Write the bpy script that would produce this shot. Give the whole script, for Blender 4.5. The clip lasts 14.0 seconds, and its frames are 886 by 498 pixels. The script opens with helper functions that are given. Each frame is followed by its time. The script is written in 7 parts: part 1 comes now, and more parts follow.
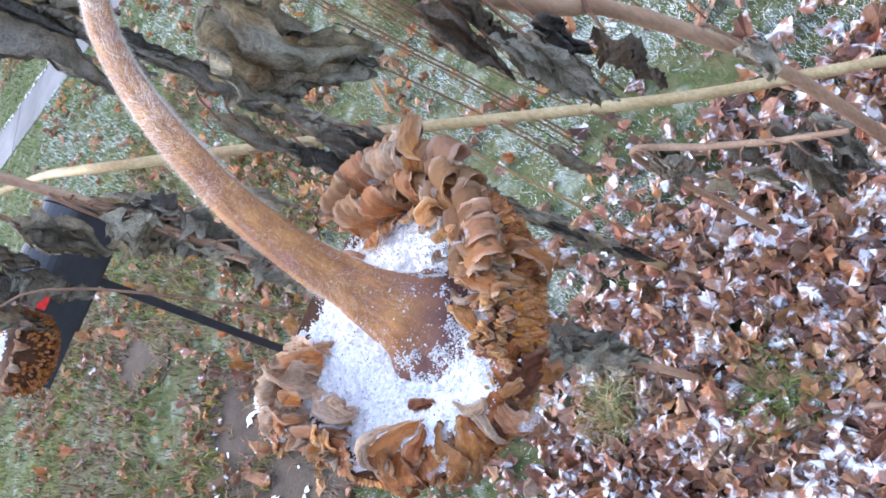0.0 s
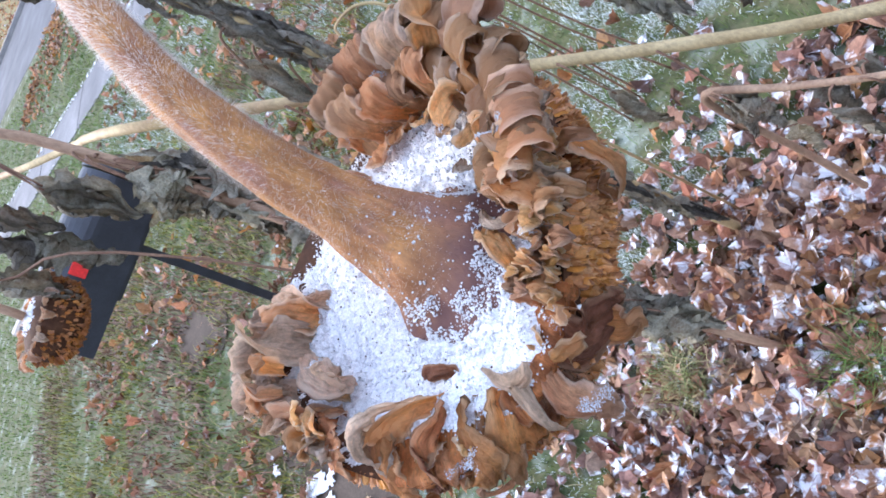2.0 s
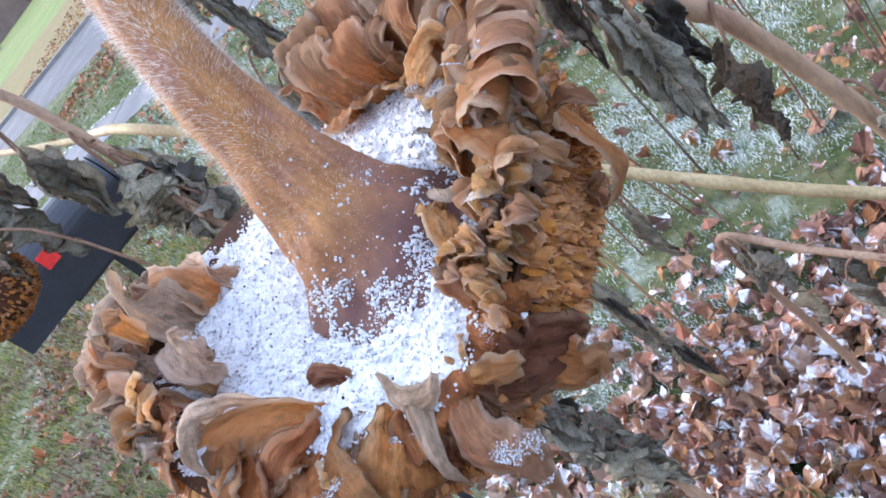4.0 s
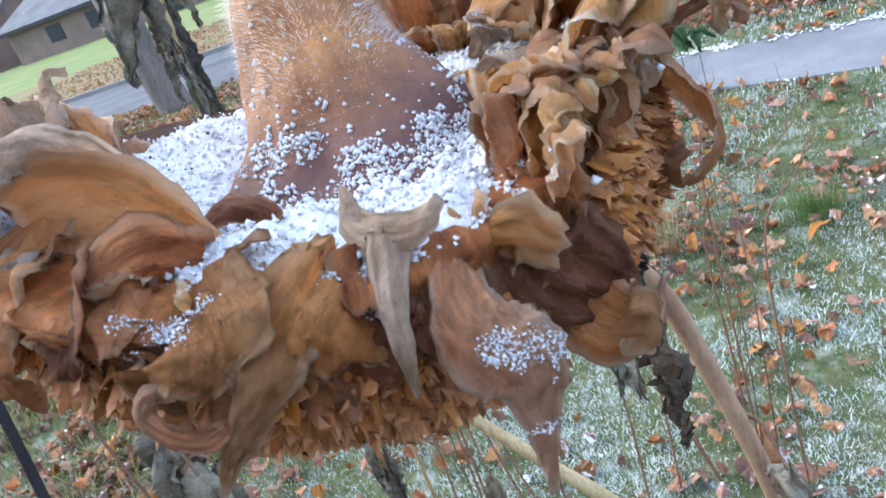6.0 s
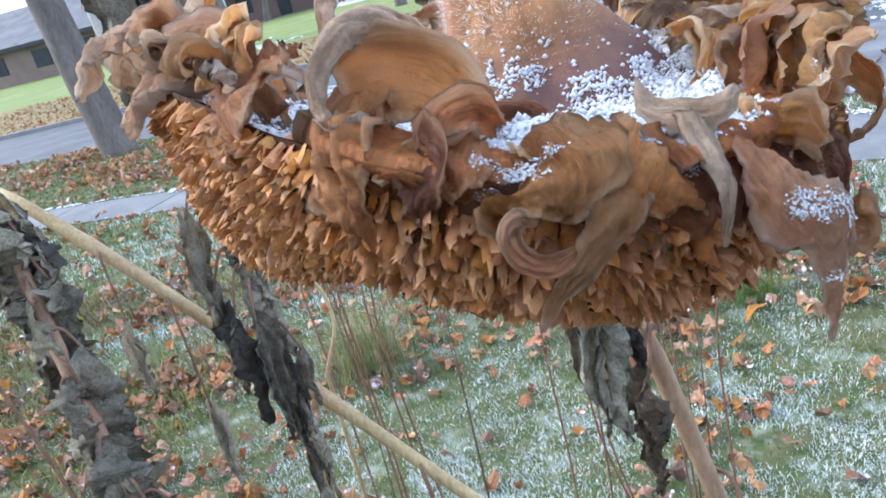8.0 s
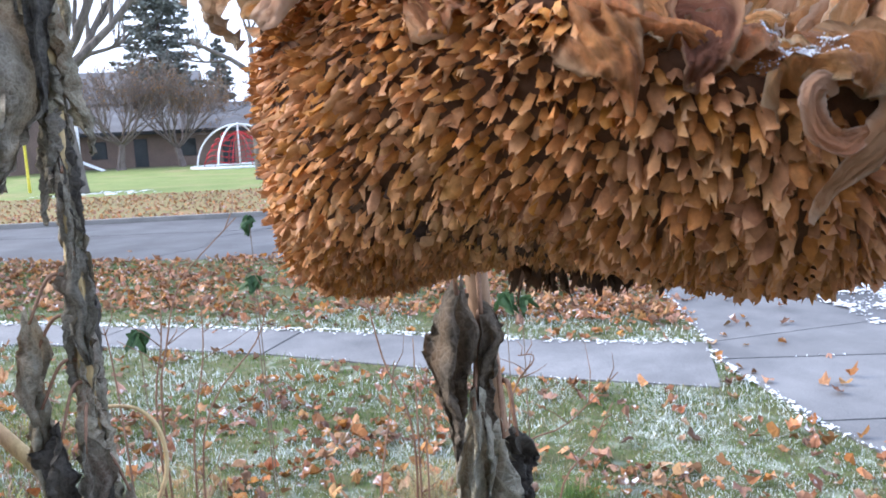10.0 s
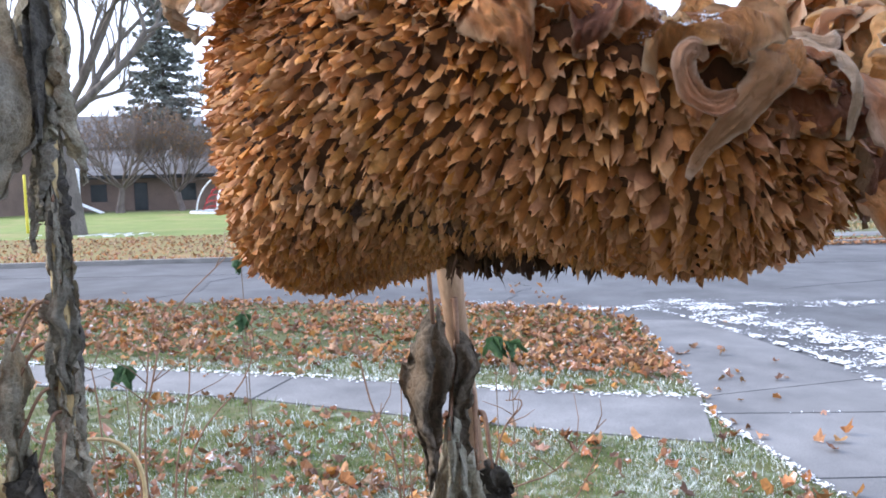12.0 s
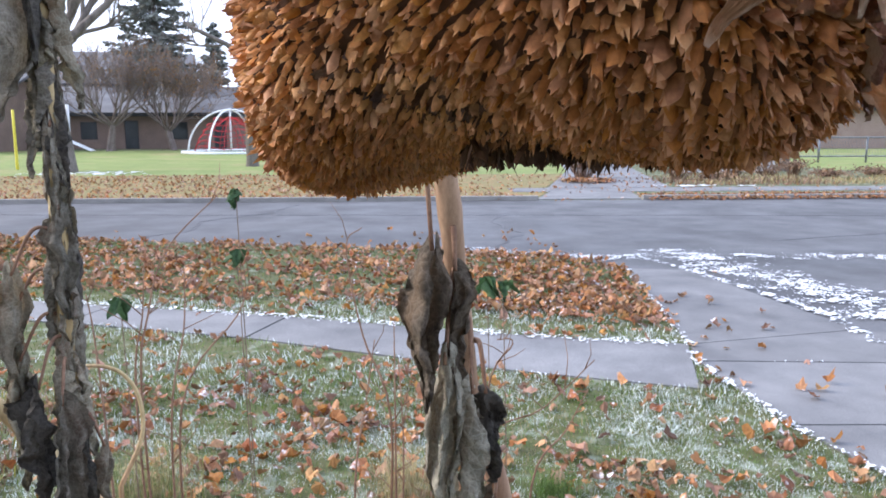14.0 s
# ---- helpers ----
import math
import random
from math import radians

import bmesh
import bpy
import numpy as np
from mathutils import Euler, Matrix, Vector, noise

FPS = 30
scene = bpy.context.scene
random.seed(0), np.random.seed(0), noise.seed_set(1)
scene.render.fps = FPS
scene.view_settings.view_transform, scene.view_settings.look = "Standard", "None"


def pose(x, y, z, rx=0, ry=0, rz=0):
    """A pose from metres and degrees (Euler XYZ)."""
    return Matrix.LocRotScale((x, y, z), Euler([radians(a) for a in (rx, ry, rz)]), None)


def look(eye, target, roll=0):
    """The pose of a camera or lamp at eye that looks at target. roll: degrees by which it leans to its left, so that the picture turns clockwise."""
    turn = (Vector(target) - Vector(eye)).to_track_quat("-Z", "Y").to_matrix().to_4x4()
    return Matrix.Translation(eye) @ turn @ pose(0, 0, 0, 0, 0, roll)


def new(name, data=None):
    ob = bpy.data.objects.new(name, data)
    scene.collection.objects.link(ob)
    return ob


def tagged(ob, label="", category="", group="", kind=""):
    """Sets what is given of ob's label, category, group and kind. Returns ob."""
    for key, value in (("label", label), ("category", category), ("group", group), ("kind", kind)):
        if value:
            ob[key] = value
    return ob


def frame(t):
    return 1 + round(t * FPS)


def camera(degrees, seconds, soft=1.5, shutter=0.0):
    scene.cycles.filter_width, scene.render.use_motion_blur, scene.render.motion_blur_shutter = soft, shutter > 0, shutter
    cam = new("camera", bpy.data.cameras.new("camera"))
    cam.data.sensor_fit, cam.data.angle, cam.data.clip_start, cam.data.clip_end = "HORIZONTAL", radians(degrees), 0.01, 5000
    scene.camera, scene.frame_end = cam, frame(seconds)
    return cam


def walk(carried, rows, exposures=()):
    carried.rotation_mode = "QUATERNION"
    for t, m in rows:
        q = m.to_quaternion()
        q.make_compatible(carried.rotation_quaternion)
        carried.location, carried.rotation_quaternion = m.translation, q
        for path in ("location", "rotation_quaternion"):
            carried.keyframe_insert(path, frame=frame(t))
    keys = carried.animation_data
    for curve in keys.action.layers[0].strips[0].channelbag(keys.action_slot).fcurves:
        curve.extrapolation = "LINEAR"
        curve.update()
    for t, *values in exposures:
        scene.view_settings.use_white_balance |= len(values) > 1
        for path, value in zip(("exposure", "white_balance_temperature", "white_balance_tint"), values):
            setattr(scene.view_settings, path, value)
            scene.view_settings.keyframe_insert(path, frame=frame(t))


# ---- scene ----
cam = camera(59.4, 14.0, 1.6)
cam.data.dof.use_dof = True
cam.data.dof.focus_distance = 0.30
cam.data.dof.aperture_fstop = 74
PATH = [
    (0, (0.281, -0.226, 2.154), (-0.749, 0.92, 0.877), -70.3),
    (0.5, (0.254, -0.205, 2.127), (-0.786, 0.935, 0.854), -70.5),
    (1, (0.236, -0.186, 2.103), (-0.853, 0.936, 0.855), -71.7),
    (1.5, (0.22, -0.172, 2.075), (-0.923, 0.925, 0.855), -73.0),
    (2, (0.208, -0.176, 2.055), (-0.957, 0.942, 0.874), -73.8),
    (2.5, (0.193, -0.182, 2.035), (-0.938, 1.007, 0.891), -68.7),
    (3, (0.178, -0.188, 2.021), (-0.849, 1.184, 0.989), -57.6),
    (3.5, (0.16, -0.179, 2.002), (-0.891, 1.167, 0.961), -57.3),
    (4, (0.163, -0.167, 1.985), (-0.87, 1.149, 0.889), -55.3),
    (4.2, (0.164, -0.168, 1.977), (-0.842, 1.148, 0.856), -54.5),
    (6.3, (0.059, -0.176, 1.9), (-0.437, 1.607, 1.142), -17.9),
    (6.5, (0.05, -0.18, 1.897), (-0.419, 1.617, 1.155), -17.2),
    (7, (0.049, -0.193, 1.901), (-0.39, 1.615, 1.167), -16.6),
    (7.2, (0.045, -0.199, 1.902), (-0.368, 1.618, 1.176), -15.9),
    (9.3, (-0.038, -0.217, 1.891), (-0.239, 1.68, 1.29), -9.8),
    (9.5, (-0.044, -0.21, 1.879), (-0.115, 1.725, 1.381), -6.8),
    (10, (-0.063, -0.211, 1.853), (0.05, 1.763, 1.547), -2.6),
    (10.5, (-0.06, -0.21, 1.846), (0.111, 1.772, 1.644), -2.3),
    (11, (-0.062, -0.205, 1.834), (0.134, 1.781, 1.701), -1.2),
    (11.5, (-0.055, -0.21, 1.833), (0.104, 1.778, 1.673), -1.2),
    (12, (-0.048, -0.224, 1.836), (0.078, 1.764, 1.657), -1.3),
    (12.5, (-0.052, -0.229, 1.826), (0.093, 1.744, 1.531), -0.4),
    (13, (-0.052, -0.232, 1.828), (0.083, 1.74, 1.525), -0.4),
    (13.5, (-0.057, -0.231, 1.824), (0.086, 1.74, 1.514), -0.1),
    (14, (-0.055, -0.233, 1.821), (0.088, 1.737, 1.504), 0.0),
]
walk(cam, [(t, look(eye, target, roll)) for t, eye, target, roll in PATH], exposures=((0, 1.03, 5820, 13), (4, 0.98, 5800, 12), (7, 0.98, 5700, 5), (10, 1.05, 6050, 11), (12.5, 0.95, 6250, 12), (14, 0.9, 6300, 13)))

# ---- light ----
world = bpy.data.worlds.new("overcast_sky")
scene.world = world
world.use_nodes = True
wn = world.node_tree
sky = wn.nodes.new("ShaderNodeTexSky")
sky.sky_type = "NISHITA"
sky.sun_disc = False
sky.sun_elevation = radians(31)
sky.sun_rotation = radians(-75)
sky.dust_density = 4.0
sky.air_density = 1.3
cloud_mix = wn.nodes.new("ShaderNodeMix")
cloud_mix.data_type = "RGBA"
cloud_mix.inputs[0].default_value = 0.84
cloud_mix.inputs[7].default_value = (8.1, 9.4, 12.3, 1)
wn.links.new(sky.outputs[0], cloud_mix.inputs[6])
wn.links.new(cloud_mix.outputs[2], wn.nodes["Background"].inputs[0])
wn.nodes["Background"].inputs[1].default_value = 0.115

sun_data = bpy.data.lights.new("sun", "SUN")
sun_data.energy = 2.5
sun_data.angle = radians(40)
sun_data.color = (1.0, 0.9, 0.78)
sun = new("sun", sun_data)
sun.matrix_world = look((-27, 7, 17.0), (0, 0, 0))

# ---- materials ----


def mat(name, a, b, scale=20.0, rough=0.8, bump=0.3, fine=120.0, c=None, per_island=0.0, per_object=0.0, metal=0.0,
        snow=0.0, snow_scale=60.0, translucent=0.0, stretch=(1, 1, 1), wet=0.0, depth=0.002, along=False, edge=None, spec=0.3, spots=None, veins=0.0, ribs=0.0, streaks=0.06, tip=None):
    """Two-scale noise between colours a and b (and stains of c), with bump; snow: share of frost on faces that look up."""
    m = bpy.data.materials.new(name)
    m.use_nodes = True
    nt = m.node_tree
    n, l = nt.nodes, nt.links
    bsdf = n["Principled BSDF"]
    co = n.new("ShaderNodeTexCoord")
    mp = n.new("ShaderNodeMapping")
    mp.inputs["Scale"].default_value = stretch
    l.new(co.outputs["UV" if along else "Object"], mp.inputs[0])

    def noise_tex(s, detail=5.0, r=0.6):
        t = n.new("ShaderNodeTexNoise")
        t.inputs["Scale"].default_value = s
        t.inputs["Detail"].default_value = detail
        t.inputs["Roughness"].default_value = r
        l.new(mp.outputs[0], t.inputs["Vector"])
        return t

    def ramp(src, lo, hi):
        r = n.new("ShaderNodeMapRange")
        r.inputs[1].default_value, r.inputs[2].default_value = lo, hi
        l.new(src, r.inputs[0])
        return r.outputs[0]

    def mix(fac, x, y):
        k = n.new("ShaderNodeMix")
        k.data_type = "RGBA"
        if isinstance(fac, float):
            k.inputs[0].default_value = fac
        else:
            l.new(fac, k.inputs[0])
        for i, v in ((6, x), (7, y)):
            if isinstance(v, tuple):
                k.inputs[i].default_value = (*v[:3], 1)
            else:
                l.new(v, k.inputs[i])
        return k.outputs[2]

    big, small = noise_tex(scale), noise_tex(fine, 6.0, 0.7)
    fac = ramp(big.outputs[0], 0.32, 0.68)
    col = mix(fac, a, b)
    if c is not None:
        col = mix(ramp(noise_tex(scale * 0.45, 3.0).outputs[0], 0.52, 0.72), col, c)
    dark = n.new("ShaderNodeMix")
    dark.data_type, dark.blend_type = "RGBA", "MULTIPLY"
    dark.inputs[0].default_value = 0.75
    l.new(col, dark.inputs[6])
    g = n.new("ShaderNodeMapRange")
    g.inputs[1].default_value, g.inputs[2].default_value = 0.3, 0.7
    g.inputs[3].default_value, g.inputs[4].default_value = 0.55, 1.3
    l.new(small.outputs[0], g.inputs[0])
    l.new(g.outputs[0], dark.inputs[7])
    col = dark.outputs[2]
    cells = rib = None
    if ribs:
        lengthwise = n.new("ShaderNodeMapping")
        lengthwise.inputs["Scale"].default_value = (0.07, 1, 1)
        l.new(co.outputs["UV"], lengthwise.inputs[0])
        rib = n.new("ShaderNodeTexNoise")
        rib.inputs["Scale"].default_value = ribs
        rib.inputs["Detail"].default_value = 3.0
        l.new(lengthwise.outputs[0], rib.inputs["Vector"])
        shade = n.new("ShaderNodeMapRange")
        shade.inputs[1].default_value, shade.inputs[2].default_value = 0.35, 0.65
        shade.inputs[3].default_value, shade.inputs[4].default_value = 1 - streaks, 1 + 0.7 * streaks
        l.new(rib.outputs[0], shade.inputs[0])
        streak = n.new("ShaderNodeMix")
        streak.data_type, streak.blend_type = "RGBA", "MULTIPLY"
        streak.inputs[0].default_value = 1.0
        l.new(col, streak.inputs[6])
        l.new(shade.outputs[0], streak.inputs[7])
        col = streak.outputs[2]
    if veins:
        cells = n.new("ShaderNodeTexVoronoi")
        cells.feature = "DISTANCE_TO_EDGE"
        cells.inputs["Scale"].default_value = veins
        warp = n.new("ShaderNodeVectorMath")
        warp.operation = "MULTIPLY_ADD"
        warp.inputs[1].default_value = (0.5 / veins,) * 3
        l.new(noise_tex(veins * 0.7, 2.0).outputs["Color"], warp.inputs[0])
        l.new(mp.outputs[0], warp.inputs[2])
        l.new(warp.outputs[0], cells.inputs["Vector"])
        pale = n.new("ShaderNodeMapRange")
        pale.inputs[1].default_value, pale.inputs[2].default_value = 0.0, 0.12
        pale.inputs[3].default_value, pale.inputs[4].default_value = 0.24, 0.0
        l.new(cells.outputs["Distance"], pale.inputs[0])
        col = mix(pale.outputs[0], col, tuple(min(0.8, q * 1.5 + 0.03) for q in b))
    if spots is not None:
        tone, size, low = spots
        col = mix(ramp(noise_tex(size, 4.0, 0.65).outputs[0], low, low + 0.10), col, tone)
    if edge is not None:
        margin = n.new("ShaderNodeUVMap")
        margin.uv_map = "margin"
        sp = n.new("ShaderNodeSeparateXYZ")
        l.new(margin.outputs[0], sp.inputs[0])
        if tip is not None:
            worn = n.new("ShaderNodeMath")
            worn.operation = "MULTIPLY_ADD"
            worn.inputs[1].default_value = 0.7
            l.new(big.outputs[0], worn.inputs[0])
            l.new(sp.outputs[1], worn.inputs[2])
            col = mix(ramp(worn.outputs[0], 0.62, 0.98), col, tip)
        wobble = n.new("ShaderNodeMath")
        wobble.operation = "MULTIPLY_ADD"
        wobble.inputs[1].default_value = 0.9
        l.new(big.outputs[0], wobble.inputs[0])
        l.new(sp.outputs[0], wobble.inputs[2])
        col = mix(ramp(wobble.outputs[0], 1.12, 1.5), col, edge)
    if per_island or per_object:
        if per_object:
            src = n.new("ShaderNodeObjectInfo").outputs["Random"]
        else:
            src = n.new("ShaderNodeNewGeometry").outputs["Random Per Island"]
        hsv = n.new("ShaderNodeHueSaturation")
        k = per_island or per_object
        for inp, lo, hi, mul in (("Value", 1 - 0.55 * k, 1 + 0.5 * k, 1.0), ("Hue", 0.5 - 0.014 * k, 0.5 + 0.014 * k, 7.31),
                                 ("Saturation", 1 - 0.22 * k, 1 + 0.2 * k, 3.77)):
            mu = n.new("ShaderNodeMath")
            mu.operation = "MULTIPLY"
            mu.inputs[1].default_value = mul
            l.new(src, mu.inputs[0])
            fr = n.new("ShaderNodeMath")
            fr.operation = "FRACT"
            l.new(mu.outputs[0], fr.inputs[0])
            mr = n.new("ShaderNodeMapRange")
            mr.inputs[3].default_value, mr.inputs[4].default_value = lo, hi
            l.new(fr.outputs[0], mr.inputs[0])
            l.new(mr.outputs[0], hsv.inputs[inp])
        l.new(col, hsv.inputs["Color"])
        col = hsv.outputs[0]
    if snow:
        up = n.new("ShaderNodeSeparateXYZ")
        l.new(n.new("ShaderNodeNewGeometry").outputs["Normal"], up.inputs[0])
        sn = noise_tex(snow_scale, 4.0)
        ab = n.new("ShaderNodeMath")
        ab.operation = "ABSOLUTE"
        l.new(up.outputs[2], ab.inputs[0])
        pr = n.new("ShaderNodeMath")
        pr.operation = "MULTIPLY"
        l.new(ramp(ab.outputs[0], 0.35, 0.75), pr.inputs[0])
        l.new(ramp(sn.outputs[0], 0.72 - 0.42 * snow, 0.80 - 0.40 * snow), pr.inputs[1])
        col = mix(pr.outputs[0], col, (0.8, 0.83, 0.88))
    l.new(col, bsdf.inputs["Base Color"])
    bsdf.inputs["Metallic"].default_value = metal
    if wet:
        rr = n.new("ShaderNodeMapRange")
        rr.inputs[1].default_value, rr.inputs[2].default_value = 0.35, 0.65
        rr.inputs[3].default_value, rr.inputs[4].default_value = rough - wet, rough
        l.new(noise_tex(1.1, 4.0).outputs[0], rr.inputs[0])
        l.new(rr.outputs[0], bsdf.inputs["Roughness"])
    else:
        bsdf.inputs["Roughness"].default_value = rough
    bsdf.inputs["Specular IOR Level"].default_value = spec
    if translucent:
        tr = n.new("ShaderNodeBsdfTranslucent")
        l.new(col, tr.inputs[0])
        ms = n.new("ShaderNodeMixShader")
        ms.inputs[0].default_value = translucent
        l.new(bsdf.outputs[0], ms.inputs[1])
        l.new(tr.outputs[0], ms.inputs[2])
        l.new(ms.outputs[0], n["Material Output"].inputs[0])
    if bump:
        ad = n.new("ShaderNodeMath")
        ad.operation = "MULTIPLY_ADD"
        ad.inputs[1].default_value = 0.5
        l.new(small.outputs[0], ad.inputs[0])
        l.new(big.outputs[0], ad.inputs[2])
        top = ad.outputs[0]
        if cells is not None:
            rise = n.new("ShaderNodeMath")
            rise.operation = "MULTIPLY_ADD"
            rise.inputs[1].default_value = 0.9
            l.new(cells.outputs["Distance"], rise.inputs[0])
            l.new(top, rise.inputs[2])
            top = rise.outputs[0]
        if rib is not None:
            ridge = n.new("ShaderNodeMath")
            ridge.operation = "MULTIPLY_ADD"
            ridge.inputs[1].default_value = 0.22
            l.new(rib.outputs[0], ridge.inputs[0])
            l.new(top, ridge.inputs[2])
            top = ridge.outputs[0]
        bp = n.new("ShaderNodeBump")
        bp.inputs["Strength"].default_value = bump
        bp.inputs["Distance"].default_value = depth
        l.new(top, bp.inputs["Height"])
        l.new(bp.outputs[0], bsdf.inputs["Normal"])
    return m


M = {}
M["soil"] = mat("lawn_soil", (0.06, 0.085, 0.028), (0.14, 0.13, 0.065), 12, 0.95, 0.6, 60, c=(0.3, 0.33, 0.27), depth=0.01)
M["lawn_leafy"] = mat("leaf_strewn_lawn", (0.15, 0.15, 0.055), (0.26, 0.19, 0.085), 3.0, 0.95, 0.6, 18, c=(0.3, 0.17, 0.085), depth=0.01)
M["lawn"] = mat("green_lawn", (0.14, 0.19, 0.05), (0.22, 0.26, 0.085), 0.6, 0.95, 0.6, 12, c=(0.27, 0.24, 0.11), depth=0.01)
M["grass"] = mat("grass_blades", (0.075, 0.138, 0.027), (0.18, 0.24, 0.068), 2.5, 0.7, 0, 9, c=(0.2, 0.19, 0.09), per_island=1.0, translucent=0.2)
M["frost"] = mat("frosted_grass", (0.56, 0.62, 0.58), (0.82, 0.86, 0.86), 5, 0.7, 0, 20, per_island=0.4)
M["straw"] = mat("dry_grass", (0.3, 0.24, 0.11), (0.42, 0.35, 0.18), 5, 0.8, 0, 20, per_island=0.7)
M["fallen"] = mat("fallen_leaf", (0.17, 0.07, 0.042), (0.36, 0.205, 0.125), 6, 0.65, 0.3, 90, per_island=1.0, snow=0.47, snow_scale=17, translucent=0.1)
M["fallen_lawn"] = mat("fallen_leaf_damp", (0.17, 0.07, 0.03), (0.40, 0.20, 0.095), 6, 0.6, 0.3, 90, per_island=1.0, snow=0.26, snow_scale=24, translucent=0.1)
M["fallen_far"] = mat("fallen_leaf_dry", (0.22, 0.088, 0.036), (0.46, 0.255, 0.13), 3, 0.65, 0.2, 60, per_island=1.0, snow=0.3, snow_scale=11, translucent=0.15)
M["asphalt"] = mat("wet_asphalt", (0.075, 0.075, 0.08), (0.125, 0.125, 0.13), 0.7, 0.75, 0.4, 90, c=(0.06, 0.06, 0.064), wet=0.2, depth=0.004, spec=0.25)
M["concrete"] = mat("wet_concrete", (0.15, 0.15, 0.155), (0.225, 0.222, 0.225), 1.6, 0.8, 0.25, 120, c=(0.11, 0.11, 0.115), wet=0.14, per_object=0.2, spec=0.2)
M["kerb"] = mat("kerb_concrete", (0.2, 0.19, 0.175), (0.29, 0.275, 0.25), 2, 0.8, 0.3, 60)
M["mud"] = mat("wet_paving", (0.06, 0.045, 0.036), (0.115, 0.09, 0.07), 3, 0.85, 0.3, 60, spec=0.12)
M["snow"] = mat("granular_snow", (0.71, 0.72, 0.75), (0.84, 0.845, 0.865), 300, 0.6, 0.8, 900, depth=0.0015)
M["snow_flat"] = mat("thin_snow", (0.62, 0.65, 0.69), (0.82, 0.84, 0.88), 12, 0.7, 0.5, 120, depth=0.006)
M["bract"] = mat("dried_bract", (0.56, 0.225, 0.075), (0.90, 0.54, 0.24), 80, 0.5, 1.0, 520, c=(0.70, 0.44, 0.26), per_object=0.45, translucent=0.26, stretch=(0.6, 1.0, 1), depth=0.0034, along=True, edge=(0.80, 0.63, 0.47), spec=0.35, ribs=1100, streaks=0.10, tip=(0.64, 0.36, 0.185), spots=((0.26, 0.105, 0.04), 330, 0.68))
M["bract_grey"] = mat("weathered_bract", (0.54, 0.38, 0.26), (0.80, 0.62, 0.47), 80, 0.65, 1.0, 520, c=(0.62, 0.36, 0.20), per_object=0.3, translucent=0.15, stretch=(0.6, 1.0, 1), depth=0.0038, along=True, edge=(0.76, 0.63, 0.51), ribs=1100, streaks=0.10, spots=((0.24, 0.15, 0.095), 330, 0.66))
M["bract_pink"] = mat("pinkish_bract", (0.52, 0.22, 0.085), (0.82, 0.47, 0.225), 80, 0.6, 1.0, 520, c=(0.68, 0.29, 0.11), per_object=0.45, translucent=0.22, stretch=(0.6, 1.0, 1), depth=0.0038, along=True, edge=(0.76, 0.58, 0.43), spec=0.25, ribs=1100, streaks=0.10, tip=(0.56, 0.325, 0.18), spots=((0.22, 0.09, 0.04), 330, 0.66))
M["bract_red"] = mat("red_brown_bract", (0.48, 0.17, 0.054), (0.86, 0.42, 0.155), 80, 0.5, 1.0, 520, c=(0.34, 0.14, 0.07), per_object=0.4, translucent=0.22, stretch=(0.6, 1.0, 1), depth=0.0038, along=True, edge=(0.70, 0.47, 0.28), spec=0.35, ribs=1100, streaks=0.12, spots=((0.15, 0.055, 0.03), 330, 0.62))
M["bract_dark"] = mat("dark_red_bract", (0.19, 0.066, 0.034), (0.44, 0.17, 0.078), 80, 0.5, 1.0, 520, c=(0.28, 0.12, 0.075), per_object=0.3, translucent=0.15, stretch=(0.6, 1.0, 1), depth=0.0038, along=True, edge=(0.58, 0.36, 0.21), spec=0.35, ribs=1100, streaks=0.10, spots=((0.08, 0.035, 0.022), 330, 0.66))
M["bract_gold"] = mat("golden_bract", (0.76, 0.42, 0.15), (0.90, 0.62, 0.32), 80, 0.5, 1.0, 520, per_object=0.25, translucent=0.26, stretch=(0.6, 1.0, 1), depth=0.0034, along=True, edge=(0.88, 0.74, 0.55), spec=0.35, ribs=1100, streaks=0.10)
M["chaff"] = mat("seed_chaff", (0.29, 0.102, 0.030), (0.57, 0.255, 0.080), 28, 0.6, 0.5, 500, c=(0.50, 0.27, 0.115), per_island=0.4, translucent=0.14, depth=0.0006)
M["chaff_piece"] = mat("seed_chaff_piece", (0.29, 0.102, 0.030), (0.57, 0.255, 0.080), 28, 0.6, 0.5, 500, c=(0.50, 0.27, 0.115), per_object=0.4, translucent=0.14, depth=0.0006)
M["chaff_tip"] = mat("pale_chaff_tip", (0.37, 0.155, 0.055), (0.60, 0.31, 0.13), 28, 0.6, 0.3, 500, per_island=0.4, translucent=0.16, depth=0.0006)
# Near-black chaff; along the crease it also stands in for shade.
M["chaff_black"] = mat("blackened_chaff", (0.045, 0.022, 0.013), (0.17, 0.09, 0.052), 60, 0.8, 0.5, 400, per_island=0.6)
M["face"] = mat("seed_bed", (0.045, 0.018, 0.008), (0.10, 0.042, 0.018), 60, 0.85, 0.6, 300)
M["stem"] = mat("sunflower_stem", (0.27, 0.11, 0.045), (0.52, 0.25, 0.08), 110, 0.6, 1.0, 700, c=(0.34, 0.165, 0.115), stretch=(0.5, 1.0, 1), depth=0.0018, along=True, spots=((0.12, 0.06, 0.045), 800, 0.63), ribs=420, streaks=0.16, edge=(0.17, 0.075, 0.06), tip=(0.135, 0.062, 0.05))
M["hair"] = mat("stem_hair", (0.80, 0.76, 0.70), (0.90, 0.87, 0.82), 40, 0.5, 0, 100, translucent=0.5)
M["stalk_brown"] = mat("pinkish_stalk", (0.28, 0.165, 0.10), (0.45, 0.30, 0.19), 18, 0.65, 0.5, 160, c=(0.24, 0.115, 0.075), stretch=(1, 1, 0.25))
